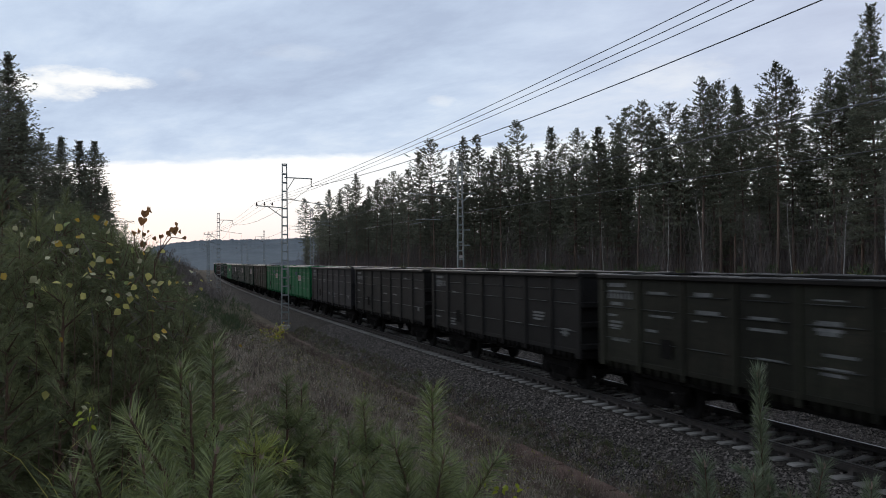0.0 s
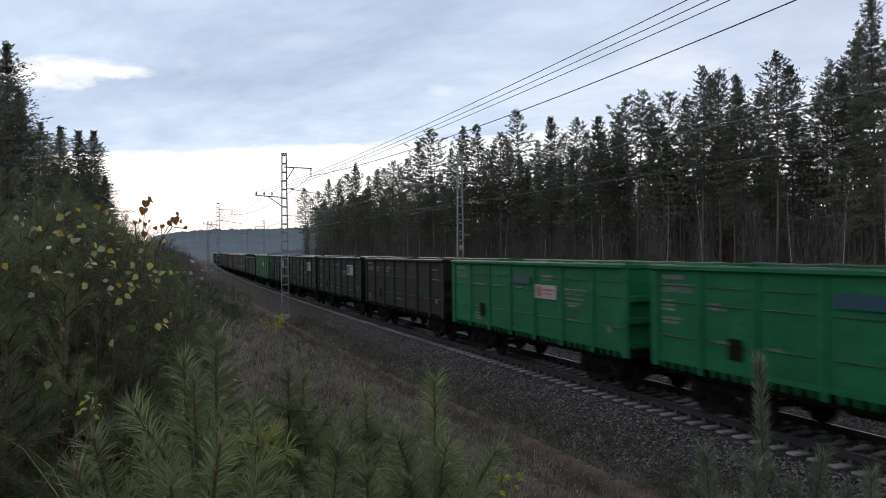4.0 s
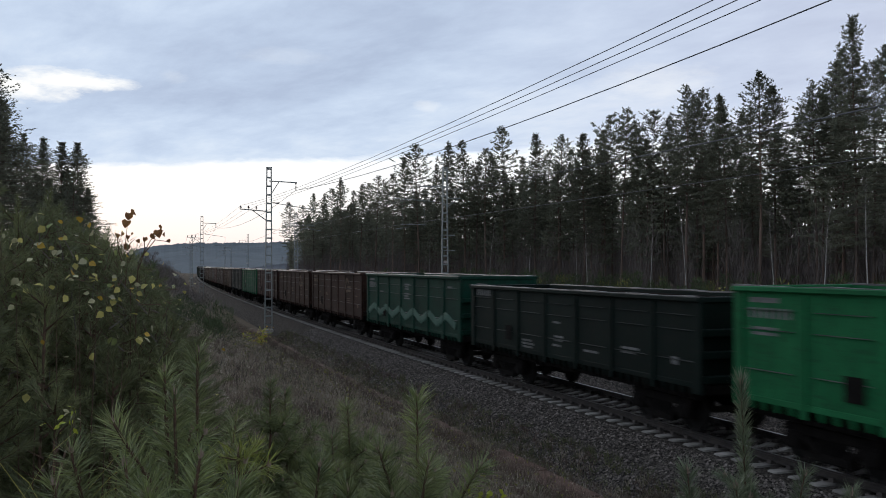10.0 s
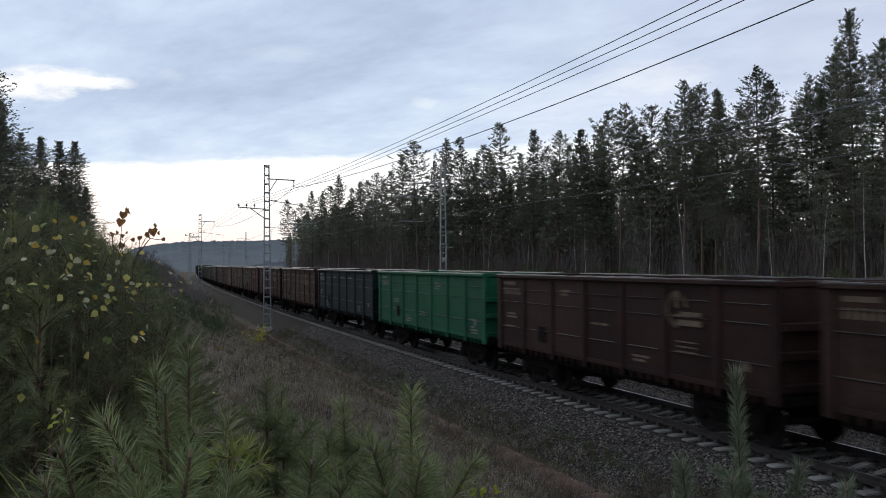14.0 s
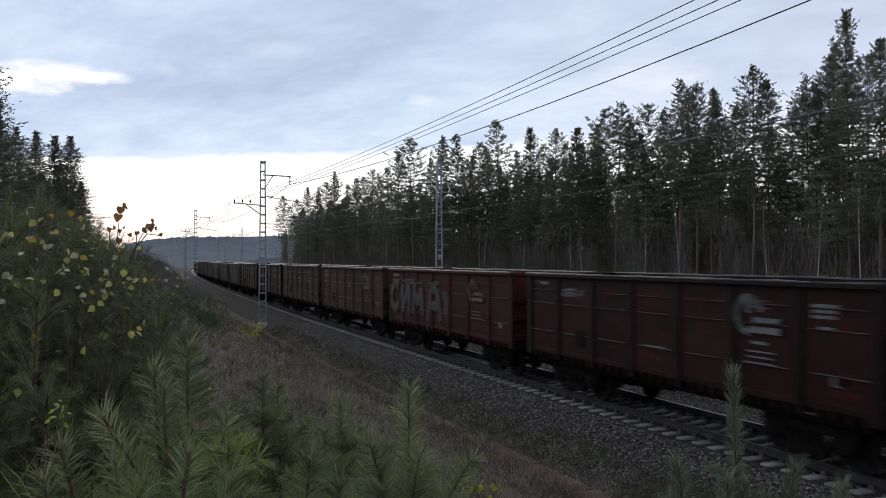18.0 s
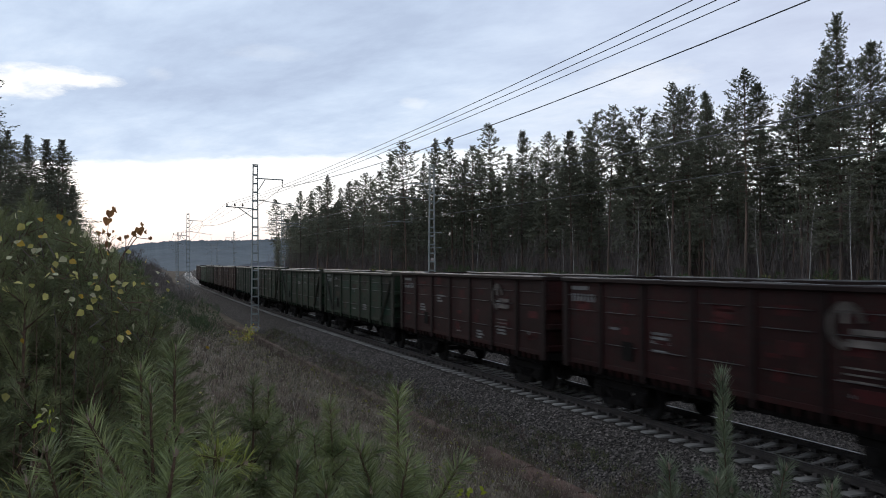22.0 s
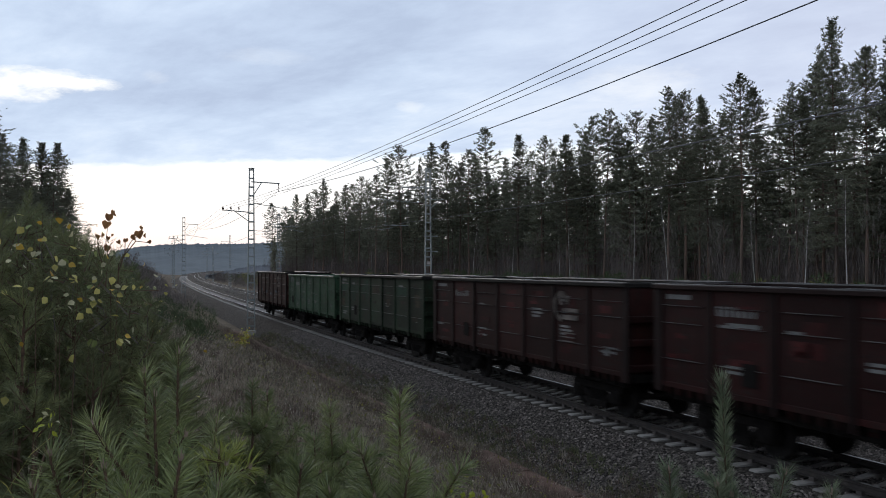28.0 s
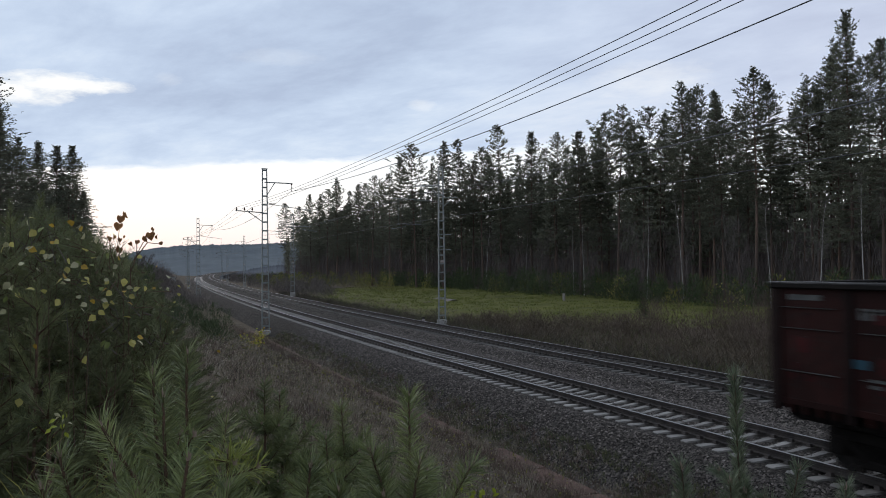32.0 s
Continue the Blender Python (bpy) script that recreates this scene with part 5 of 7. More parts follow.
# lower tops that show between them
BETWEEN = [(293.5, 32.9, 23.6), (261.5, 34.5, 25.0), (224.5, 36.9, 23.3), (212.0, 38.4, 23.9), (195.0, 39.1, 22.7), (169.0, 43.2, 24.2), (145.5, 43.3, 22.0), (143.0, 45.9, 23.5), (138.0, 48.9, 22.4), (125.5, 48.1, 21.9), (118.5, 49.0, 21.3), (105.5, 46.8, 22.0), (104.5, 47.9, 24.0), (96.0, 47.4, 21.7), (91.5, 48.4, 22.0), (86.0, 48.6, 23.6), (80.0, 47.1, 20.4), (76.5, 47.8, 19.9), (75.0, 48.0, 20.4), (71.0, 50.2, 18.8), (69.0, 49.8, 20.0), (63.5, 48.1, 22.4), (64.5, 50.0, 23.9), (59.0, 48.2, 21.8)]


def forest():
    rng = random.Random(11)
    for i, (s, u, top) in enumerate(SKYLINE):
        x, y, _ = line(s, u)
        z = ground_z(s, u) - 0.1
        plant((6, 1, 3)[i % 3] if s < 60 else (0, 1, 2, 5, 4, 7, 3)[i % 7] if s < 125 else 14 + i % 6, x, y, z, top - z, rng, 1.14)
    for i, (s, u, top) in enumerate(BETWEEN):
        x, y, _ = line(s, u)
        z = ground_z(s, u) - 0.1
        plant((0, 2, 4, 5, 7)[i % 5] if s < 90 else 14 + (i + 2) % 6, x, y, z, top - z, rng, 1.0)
    # the rows behind and between
    deep, near_wood = [], []
    for row, (gap, n) in enumerate(((3.6, 1), (4.4, 1), (6.0, 1), (9.5, 1))):
        s = 18.0
        while s < 330:
            s += gap * rng.uniform(0.55, 1.5) * (0.82 if 100 < s < 260 else 1.0)
            edge = float(np.interp(s, [0, 150, 200, 420], [44, 44, 38, 29]))
            if s < 82 and rng.random() < 0.72:
                continue
            u = edge + (1.5 if s > 105 else 3) + row * 6.0 + rng.uniform(-2.5, 2.5)
            x, y, _ = line(s, u)
            k, z, h = 10 + rng.randrange(4), ground_z(s, u) - 0.1, rng.uniform(15.0, 20.5) + (1.5 if s > 230 else 0.0)
            if row == 0:
                plant(k, x, y, z, h, rng)
            else:
                deep.append((k, pose(x, y, z, 0, 0, rng.uniform(0, 360)) @ Matrix.Scale(h / 22, 4)))
    # wood on the near side of the line
    for x, y, top in ((-7.7, 87.7, 22.7), (-7.5, 99.7, 20.7), (-7.9, 134.8, 22.1), (-5.6, 139.9, 22.2), (-3.6, 150.0, 23.0), (-1.1, 150.0, 23.0), (0.9, 165.0, 17.2), (-8.8, 79.5, 22.4)):
        plant(rng.choice((8, 9)), x, y, 2.6, top - 2.6, rng, 1.5 if y < 120 else 1.8)
    for i in range(30):
        y = rng.uniform(66, 175)
        near_wood.append((10 + rng.randrange(4), pose(-9 - rng.uniform(0, 22) + (y - 90) * 0.05, y, 2.8, 0, 0, rng.uniform(0, 360)) @ Matrix.Scale(rng.uniform(15, 20) / 22, 4)))
    for i in range(26):
        y = rng.uniform(138, 182)
        near_wood.append((10 + rng.randrange(4), pose((y - 150) * 0.06 - 0.5 - rng.uniform(0, 9), y, 2.6, 0, 0, rng.uniform(0, 360)) @ Matrix.Scale(rng.uniform(12, 17) / 22, 4) @ Matrix.Diagonal((1.25, 1.25, 1, 1))))
    for i in range(16):
        y = rng.uniform(80, 102)
        near_wood.append((10 + rng.randrange(4), pose(-8.6 - rng.uniform(0, 5), y, 2.6, 0, 0, rng.uniform(0, 360)) @ Matrix.Scale(rng.uniform(13, 18) / 22, 4)))
    for i in range(9):
        s = rng.uniform(262, 318)
        u = rng.uniform(26, 36)
        deep.append((10 + rng.randrange(4), Matrix.Translation(line(s, u)[:2] + (ground_z(s, u),)) @ pose(0, 0, 0, 0, 0, rng.uniform(0, 360)) @ Matrix.Scale(rng.uniform(11, 15.5) / 22, 4)))
    for i in range(18):
        s = rng.uniform(175, 300)
        u = float(np.interp(s, [150, 200, 420], [47, 41, 32])) + rng.uniform(0, 9)
        deep.append((10 + rng.randrange(4), Matrix.Translation(line(s, u)[:2] + (ground_z(s, u),)) @ pose(0, 0, 0, 0, 0, rng.uniform(0, 360)) @ Matrix.Scale(rng.uniform(15, 19.5) / 22, 4)))
    for i in range(66):
        s = rng.uniform(26, 100)
        u = rng.uniform(47, 66)
        deep.append((10 + rng.randrange(4), Matrix.Translation(line(s, u)[:2] + (ground_z(s, u),)) @ pose(0, 0, 0, 0, 0, rng.uniform(0, 360)) @ Matrix.Scale(rng.uniform(11, 18) / 22, 4) @ Matrix.Diagonal((1.25, 1.25, 1, 1))))
    joined("deep_forest", "dense dark pines in the depth of the forest", deep)
    joined("near_wood", "dense dark pines on the near side of the line", near_wood)


forest()


def birch(seed, h):
    rng = random.Random(seed)
    t = thing("birch_tree", "slim leafless birch with a white trunk", "tree", "birches at the forest edge")
    v, f = [], []
    tube([(0.25 * math.sin(k * 0.5 + seed) * k / 8, 0.1 * k / 8, h * k / 8) for k in range(9)], [0.06 * (1 - 0.85 * k / 8) for k in range(9)], 6, v, f)
    put("trunk", raw("trunk", v, f), M_BIRCH, t)
    v, f = [], []
    for i in range(70):
        z = h * rng.uniform(0.45, 1)
        a = rng.uniform(0, 6.28)
        stick((0.25 * math.sin(z / h * 4 + seed) * z / h, 0, z), (math.cos(a) * 1.0, math.sin(a) * 1.0, z + rng.uniform(0.3, 1.2)), 0.012, v, f)
    put("brushwood", raw("brushwood", v, f), M_SCRUB, t)
    return t


birches = [birch(3, 11), birch(8, 9)]
rng = random.Random(21)
for i, s in enumerate((52, 63, 78, 104, 133, 150, 190, 57, 85, 98, 122, 160)):
    m = on_pose(s, 41 + rng.uniform(-1, 3) - (4 if s > 150 else 0), ground_z(s, 42) - 0.05, rng.uniform(0, 360)) @ pose(0, 0, 0, rng.uniform(-5, 5), rng.uniform(-5, 5))
    if i < 2:
        birches[i].matrix_basis = m
    else:
        copy_thing(birches[i % 2], m)


def thicket(name, label, category, material, places, rng, count, height, width, blade_len, blade_w, upright=1.0):
    """Shapeless growth that nobody could count, as one mesh of many small blades."""
    v, f = [], []
    for (s, u) in places:
        x, y, _ = line(s, u)
        z0 = ground_z(s, u)
        hh, ww = height * rng.uniform(0.5, 1.2), width * rng.uniform(0.6, 1.2)
        for _ in range(count):
            a, g = rng.uniform(0, 6.28), rng.random()
            rr = ww * math.sqrt(rng.random()) * (1 - 0.6 * g)
            p = Vector((x + rr * math.cos(a), y + rr * math.sin(a), z0 + hh * g * 0.92))
            d = Vector((math.cos(a) * 0.45 + rng.gauss(0, 0.25), math.sin(a) * 0.45 + rng.gauss(0, 0.25), rng.uniform(0.25, 1.1) * upright)).normalized()
            blade(p, d * blade_len * rng.uniform(0.6, 1.3), blade_w * rng.uniform(0.6, 1.3), v, f, rng)
    return tagged(put(name, raw(name, v, f), material), label, category, kind="stuff")


rng = random.Random(31)
edge_u = lambda s: float(np.interp(s, [0, 150, 200, 420], [41, 41, 34, 24]))
thicket("undergrowth", "brown leafless undergrowth along the forest edge", "undergrowth", M_UNDER, [(s, edge_u(s) + rng.uniform(0, 14)) for s in np.arange(24, 330, 0.6)], rng, 150, 8.0, 1.8, 1.3, 0.018, 4.0)
thicket("forest_floor_brush", "dense dim brush deep in the forest", "undergrowth", M_UNDER, [(s, edge_u(s) + rng.uniform(24, 50)) for s in np.arange(15, 420, 0.8)] + [(s, rng.uniform(62, 100)) for s in np.arange(-5, 120, 1.0)], rng, 100, 14.0, 3.5, 2.4, 0.20, 4.0)
thicket("young_spruce_belt", "low dark young conifers before the forest", "young trees", M_SPRUCE, [(s, edge_u(s) - 1.5 + rng.uniform(-1, 3.5)) for s in list(np.arange(28, 78, 1.1)) + list(np.arange(78, 190, 0.9))], rng, 240, 3.4, 1.1, 0.36, 0.04)
thicket("yellow_shrubs", "yellowing shrubs at the forest edge", "shrubs", M_LEAF_YELLOW, [(s, edge_u(s) - 1 + rng.uniform(-1.0, 3)) for s in (165, 180, 196, 215, 151, 60, 66, 71, 90, 95)], rng, 60, 2.8, 0.8, 0.18, 0.06)
thicket("olive_shrubs", "olive and yellow-green shrubs between the line and the forest", "shrubs", M_OLIVE, [(s, rng.uniform(26 if s < 175 else 13, 33)) for s in [rng.uniform(135, 260) for _ in range(80)]] + [(s, edge_u(s) + rng.uniform(-3, 1)) for s in np.arange(40, 130, 5.0)], rng, 110, 3.0, 1.2, 0.35, 0.05)
thicket("line_side_weeds", "brown weeds and dry grass beside the far track", "weeds", M_WEED, [(s, 8.6 + abs(rng.gauss(0, 3.2 if s < 52 else 0.9))) for s in [rng.uniform(18, 140) for _ in range(900)]], rng, 22, 0.75, 0.55, 0.5, 0.016)
thicket("bank_brush", "tall brown weeds and low brush on the bank beyond the tracks", "weeds", M_BANK, [(s, u) for s, u in [(s, rng.uniform(9.5, min(25.0, meadow_edge(s)))) for s in [rng.uniform(16, 60) for _ in range(1500)]] if noise.noise((s * 0.16, u * 0.28, 3.0)) + 0.5 * noise.noise((s * 0.5, u * 0.7, 8.0)) > -0.12], rng, 44, 1.2, 0.8, 0.42, 0.013)
thicket("bank_shrubs", "dense brown leafless shrubs on the bank", "shrubs", M_BRUSH, [(s, rng.uniform(13.5, min(26.0, meadow_edge(s)))) for s in [rng.uniform(17, 46) for _ in range(120)]], rng, 260, 2.2, 1.2, 0.4, 0.011, 1.5)
thicket("bank_herbs", "olive herbs on the bank beyond the tracks", "herbs", M_HERB, [(s, 9 + abs(rng.gauss(0, 6 if s < 50 else 1.5))) for s in [rng.uniform(16, 120) for _ in range(900)]], rng, 26, 0.6, 0.6, 0.32, 0.014)
thicket("lineside_scrub", "brown and olive scrub along the far stretch of the line", "scrub", M_SCRUB, [(s, rng.uniform(10, 16.5 if s < 172 else 32)) for s in [rng.uniform(132, 380) for _ in range(420)]] + [(rng.uniform(95, 330), rng.uniform(-22, -8)) for _ in range(320)], rng, 60, 2.2, 1.5, 0.8, 0.03)
thicket("verge_scrub", "brown scrub and dry stalks on the verge of the near track", "scrub", M_SCRUB, [(s, u) for s, u in [(rng.uniform(80, 235), rng.uniform(-10.5, -5.2)) for _ in range(330)] if not (135 < s < 175 and u > -7.0)], rng, 56, 1.3, 1.0, 0.45, 0.016)
thicket("round_shrub", "tall round leafless brown shrub on the verge", "shrub", M_UNDER, [(110 + rng.uniform(-1, 1), -9.5 + rng.uniform(-0.6, 0.6)) for _ in range(9)], rng, 260, 3.4, 1.3, 0.5, 0.010, 1.5)
thicket("lineside_conifers", "scattered low conifers along the far stretch of the line", "young trees", M_SPRUCE, [(rng.uniform(178, 330), rng.uniform(13, 32)) for _ in range(50)] + [(rng.uniform(70, 200), rng.uniform(-18, -9)) for _ in range(40)], rng, 120, 2.6, 1.0, 0.5, 0.04)
thicket("pale_verge_grass", "pale dry grass beside the far track", "grass", M_DRYGRASS, [(rng.uniform(20, 110), 8.2 + abs(rng.gauss(0, 1.3))) for _ in range(320)], rng, 26, 0.3, 0.5, 0.4, 0.014)
thicket("rough_grass", "brown seeding grass on the edge of the meadow", "grass", M_DRYGRASS, [(s, meadow_edge(s) + abs(rng.gauss(0, 2.5)) - 0.5) for s in [rng.uniform(30, 150) for _ in range(500)]], rng, 16, 0.35, 0.7, 0.4, 0.012)
thicket("dark_stalks", "clump of dark dead stalks beside the far track", "weeds", M_WEED, [(61.5 + rng.uniform(-0.8, 0.8), 8.9 + rng.uniform(-0.4, 0.4)) for _ in range(9)], rng, 40, 1.3, 0.5, 0.4, 0.014)
thicket("meadow_grass", "bright green grass of the meadow", "grass", M_GREENGRASS, [(s, rng.uniform(meadow_edge(s) + 0.5, 41)) for s in [rng.uniform(40, 172) for _ in range(2800)]], rng, 14, 0.06, 0.9, 0.20, 0.03)


def ridge(name, label, seed, az0, az1, far, depth, headings, tops, foot, jag, material):
    """A wooded ridge on the skyline, its top ragged with trees."""
    rng = random.Random(seed)
    n = 1500
    v, f = [], []
    for i in range(n + 1):
        az = az0 + i * (az1 - az0) / n
        even = float(np.interp(az, headings, tops)) + jag * noise.noise((az * 2, seed, 0))
        top = even + rng.uniform(-jag, jag)
        for r, z in ((far, top), (far - depth * 0.02, even - 3 * jag), (far - depth * 0.4, even * 0.45 + foot * 0.4), (far - depth * 0.8, foot), (far - depth, foot - 8)):
            v.append((r * math.sin(radians(az)), r * math.cos(radians(az)), z))
    for i in range(n):
        for j in range(4):
            a = i * 5 + j
            f.append((a, a + 1, a + 6, a + 5))
    me = raw(name, v, f)
    for p in me.polygons:
        p.use_smooth = True
    tagged(put(name, me, material), label, "hill", kind="structure")


# haze over the nearer woods, likewise held in the base colour
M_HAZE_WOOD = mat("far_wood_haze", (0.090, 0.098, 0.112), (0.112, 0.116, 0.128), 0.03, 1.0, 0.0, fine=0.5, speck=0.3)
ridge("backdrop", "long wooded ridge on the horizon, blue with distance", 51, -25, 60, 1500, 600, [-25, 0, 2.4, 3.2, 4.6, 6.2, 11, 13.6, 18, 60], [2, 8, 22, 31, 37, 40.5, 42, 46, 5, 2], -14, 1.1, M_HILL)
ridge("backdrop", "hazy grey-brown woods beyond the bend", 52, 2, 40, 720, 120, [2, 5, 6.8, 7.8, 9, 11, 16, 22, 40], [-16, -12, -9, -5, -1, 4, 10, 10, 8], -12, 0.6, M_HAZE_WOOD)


# ---- foreground: young pines, thicket, leaves, grass ----
def shoot(a, b, n, length, width, nv, nf, tv, tf, rng, r=0.006, start=0.0, spread=0.58):
    """A twig from a to b clothed in needles that point forward and outward."""
    a, b = Vector(a), Vector(b)
    stick(a, b, r, tv, tf)
    ax = (b - a).normalized()
    s = ax.cross(Vector((0.31, 0.77, 0.21))).normalized()
    t = ax.cross(s)
    for i in range(n):
        g = start + (1 - start) * (i + rng.random()) / n
        q = rng.uniform(0, 6.283)
        rad = s * math.cos(q) + t * math.sin(q)
        open_ = spread * rng.uniform(0.5, 1.1) * (1.0 + 0.35 * max(0, g - 0.85) / 0.15)
        d = (ax * 0.8 + rad * open_).normalized() * length * rng.uniform(0.75, 1.1)
        d.z -= 0.12 * length * rng.random()
        blade(a.lerp(b, g) + rad * r, d, width, nv, nf, rng)


def limb(path, radii, n, verts, faces):
    """A round twig along any path."""
    base = len(verts)
    for i, (p, r) in enumerate(zip(path, radii)):
        ax = (Vector(path[min(i + 1, len(path) - 1)]) - Vector(path[max(i - 1, 0)])).normalized()
        s = ax.cross(Vector((0.31, 0.77, 0.21))).normalized()
        t = ax.cross(s)
        verts += [tuple(Vector(p) + (s * math.cos(6.283 * k / n) + t * math.sin(6.283 * k / n)) * r) for k in range(n)]
    for i in range(len(path) - 1):
        faces += [(base + i * n + k, base + i * n + (k + 1) % n, base + (i + 1) * n + (k + 1) % n, base + (i + 1) * n + k) for k in range(n)]


def needle_pair(p, d, ax, length, width, nv, nf, rng):
    """Two slightly curved needles from one sheath."""
    s = d.cross(Vector((rng.uniform(-1, 1), rng.uniform(-1, 1), rng.uniform(-1, 1)))).normalized()
    for sgn in (-1, 1):
        L = length * rng.uniform(0.8, 1.1)
        e = (d + s * sgn * rng.uniform(0.05, 0.22)).normalized()
        m = p + e * L * 0.5
        q = m + (e + ax * rng.uniform(-0.1, 0.25) + Vector((0, 0, -rng.uniform(0.0, 0.28)))).normalized() * L * 0.5
        o = e.cross(s + Vector((0.1, 0.2, 0.3))).normalized() * width
        i = len(nv)
        nv += [tuple(p - o * 0.7), tuple(p + o * 0.7), tuple(m + o), tuple(m - o), tuple(q)]
        nf += [(i, i + 1, i + 2, i + 3), (i + 3, i + 2, i + 4)]


def bough(a, b, n, length, width, nv, nf, tv, tf, rng, r, start=0.05, wide=0.95, bend=0.05):
    """A brown shoot that shows between its needle pairs; they stand out below and close up towards the bud."""
    a, b = Vector(a), Vector(b)
    off = Vector((rng.gauss(0, 1), rng.gauss(0, 1), 0)) * bend * (b - a).length
    way = [a.lerp(b, g) + off * 4 * g * (1 - g) * 0.5 for g in (0, 0.25, 0.5, 0.75, 1)]
    limb([tuple(q) for q in way], [r, r * 0.92, r * 0.82, r * 0.7, r * 0.55], 5, tv, tf)
    for i in range(n):
        g = start + (1 - start) * ((i + rng.random()) / n) ** 0.9
        k = min(3, int(g * 4))
        base = way[k].lerp(way[k + 1], g * 4 - k)
        ax = (way[k + 1] - way[k]).normalized()
        s = ax.cross(Vector((0.31, 0.77, 0.21))).normalized()
        t = ax.cross(s)
        q = rng.uniform(0, 6.283)
        rad = s * math.cos(q) + t * math.sin(q)
        open_ = wide * rng.uniform(0.75, 1.2) * (1.0 if g < 0.8 else 1 - 1.6 * (g - 0.8))
        needle_pair(base + rad * r * 0.7, (ax * math.cos(open_) + rad * math.sin(open_)).normalized(), ax, length * rng.uniform(0.8, 1.1) * (1.1 if g > 0.85 else 1.0), width, nv, nf, rng)


def bud_mesh():
    """A pointed bud with smaller ones round it."""
    v, f = [], []
    stick((0, 0, -0.008), (0, 0, 0.024), 0.006, v, f)
    for k in range(5):
        a = k * 1.257
        stick((0.004 * math.cos(a), 0.004 * math.sin(a), -0.006), (0.009 * math.cos(a), 0.009 * math.sin(a), 0.014), 0.004, v, f)
    return raw("bud", v, f)


BUD = bud_mesh()


def bushy_pine(seed, h, leader, whorls, needle, width, dens):
    """A young pine of the thicket: loose whorls of short shoots from bottom to top."""
    rng = random.Random(seed)
    t = thing("bushy_pine", "bushy dark green young pine in a thicket", "young pine", "thicket pines")
    tv, tf, nv, nf = [], [], [], []
    tube([(0, 0, 0), (0.02 * math.sin(seed * 1.7), 0.02 * math.cos(seed * 2.3), h * 0.5), (0, 0, h - leader)], [0.009, 0.007, 0.005], 6, tv, tf)
    shoot((0, 0, h - leader), (rng.uniform(-0.015, 0.015), rng.uniform(-0.015, 0.015), h), int(dens * leader / 0.42), needle, width, nv, nf, tv, tf, rng, 0.005)
    for drop, n, reach, up in whorls:
        a0 = rng.uniform(0, 6.28)
        for i in range(n):
            a = a0 + i * 6.283 / n + rng.uniform(-0.6, 0.6)
            L = reach * rng.uniform(0.45, 1.35)
            p0 = Vector((0, 0, h - drop + rng.uniform(-0.09, 0.09)))
            p1 = p0 + Vector((math.cos(a) * L * 0.75, math.sin(a) * L * 0.75, L * up * rng.uniform(0.6, 0.95)))
            shoot(p0, p1, int(dens * L * 2.0), needle, width, nv, nf, tv, tf, rng, 0.006, 0.22)
            if reach > 0.35:
                for sgn in (-1, 1):
                    b = a + sgn * 0.7
                    m = p0.lerp(p1, 0.6)
                    p2 = m + Vector((math.cos(b), math.sin(b), 0.55)) * L * 0.45
                    shoot(m, p2, int(dens * L * 0.9), needle, width, nv, nf, tv, tf, rng, 0.005, 0.1)
    put("stem", raw("stem", tv, tf), M_TWIG, t)
    put("needles", raw("needles", nv, nf), M_BUSH_NEEDLE, t)
    return t


def near_pine(seed, h, leader, whorls, dens=700, wide=0.82, thick=0.0046, material=None, label="young pine with long blue-green needles and brown buds", lush=1.0):
    """A young pine close by: leader, side shoots that curve up, brown bark between the needles, bud clusters at the tips."""
    rng = random.Random(seed)
    t = thing("young_pine", label, "young pine", "young pines")
    tv, tf, nv, nf = [], [], [], []
    bend = (rng.uniform(-0.03, 0.03), rng.uniform(-0.03, 0.03))
    limb([(0, 0, 0), (bend[0], bend[1], h * 0.5), (0, 0, h - leader)], [thick * 1.9, thick * 1.6, thick * 1.2], 6, tv, tf)
    tip = (rng.uniform(-0.012, 0.012), rng.uniform(-0.012, 0.012), h)
    bough((0, 0, h - leader), tip, int(dens * leader), 0.054 * lush, 0.0009 * lush, nv, nf, tv, tf, rng, thick, 0.0, wide, 0.02)
    buds = [tip]
    for drop, n, reach, up in whorls:
        a0 = rng.uniform(0, 6.28)
        for i in range(n):
            a = a0 + i * 6.283 / n + rng.uniform(-0.35, 0.35)
            L = reach * rng.uniform(0.65, 1.2)
            p0 = Vector((0, 0, h - drop))
            p1 = p0 + Vector((math.cos(a) * L, math.sin(a) * L, L * up * rng.uniform(0.7, 1.1)))
            bough(p0, p1, int(dens * 0.95 * (p1 - p0).length), 0.052 * lush, 0.0009 * lush, nv, nf, tv, tf, rng, thick * 0.68, 0.12, wide, 0.10)
            buds.append(tuple(p1))
            if reach > 0.2:
                for sgn in (-1, 1):
                    b = a + sgn * rng.uniform(0.5, 0.9)
                    m = p0.lerp(p1, rng.uniform(0.45, 0.7))
                    p2 = m + Vector((math.cos(b), math.sin(b), 0.7)) * L * 0.5
                    bough(m, p2, int(dens * 0.9 * (p2 - m).length), 0.050 * lush, 0.0009 * lush, nv, nf, tv, tf, rng, thick * 0.5, 0.1, wide, 0.08)
                    buds.append(tuple(p2))
    put("stem", raw("stem", tv, tf), M_TWIG, t)
    put("needles", raw("needles", nv, nf), material or M_NEAR_NEEDLE, t)
    for q in buds:
        put("bud", BUD, M_BUD, t, at=Matrix.Translation(q) @ Matrix.Scale(1.1 if lush == 1.3 else 0.62, 4))
    return t


def base_z(x, y):
    s = y  # near the camera the line runs along y
    return ground_z(s, x - line(s)[0])


def stand(t, x, y, top, h, turn=0):
    t.matrix_basis = pose(x, y, top - h, 0, 0, turn)
    return t


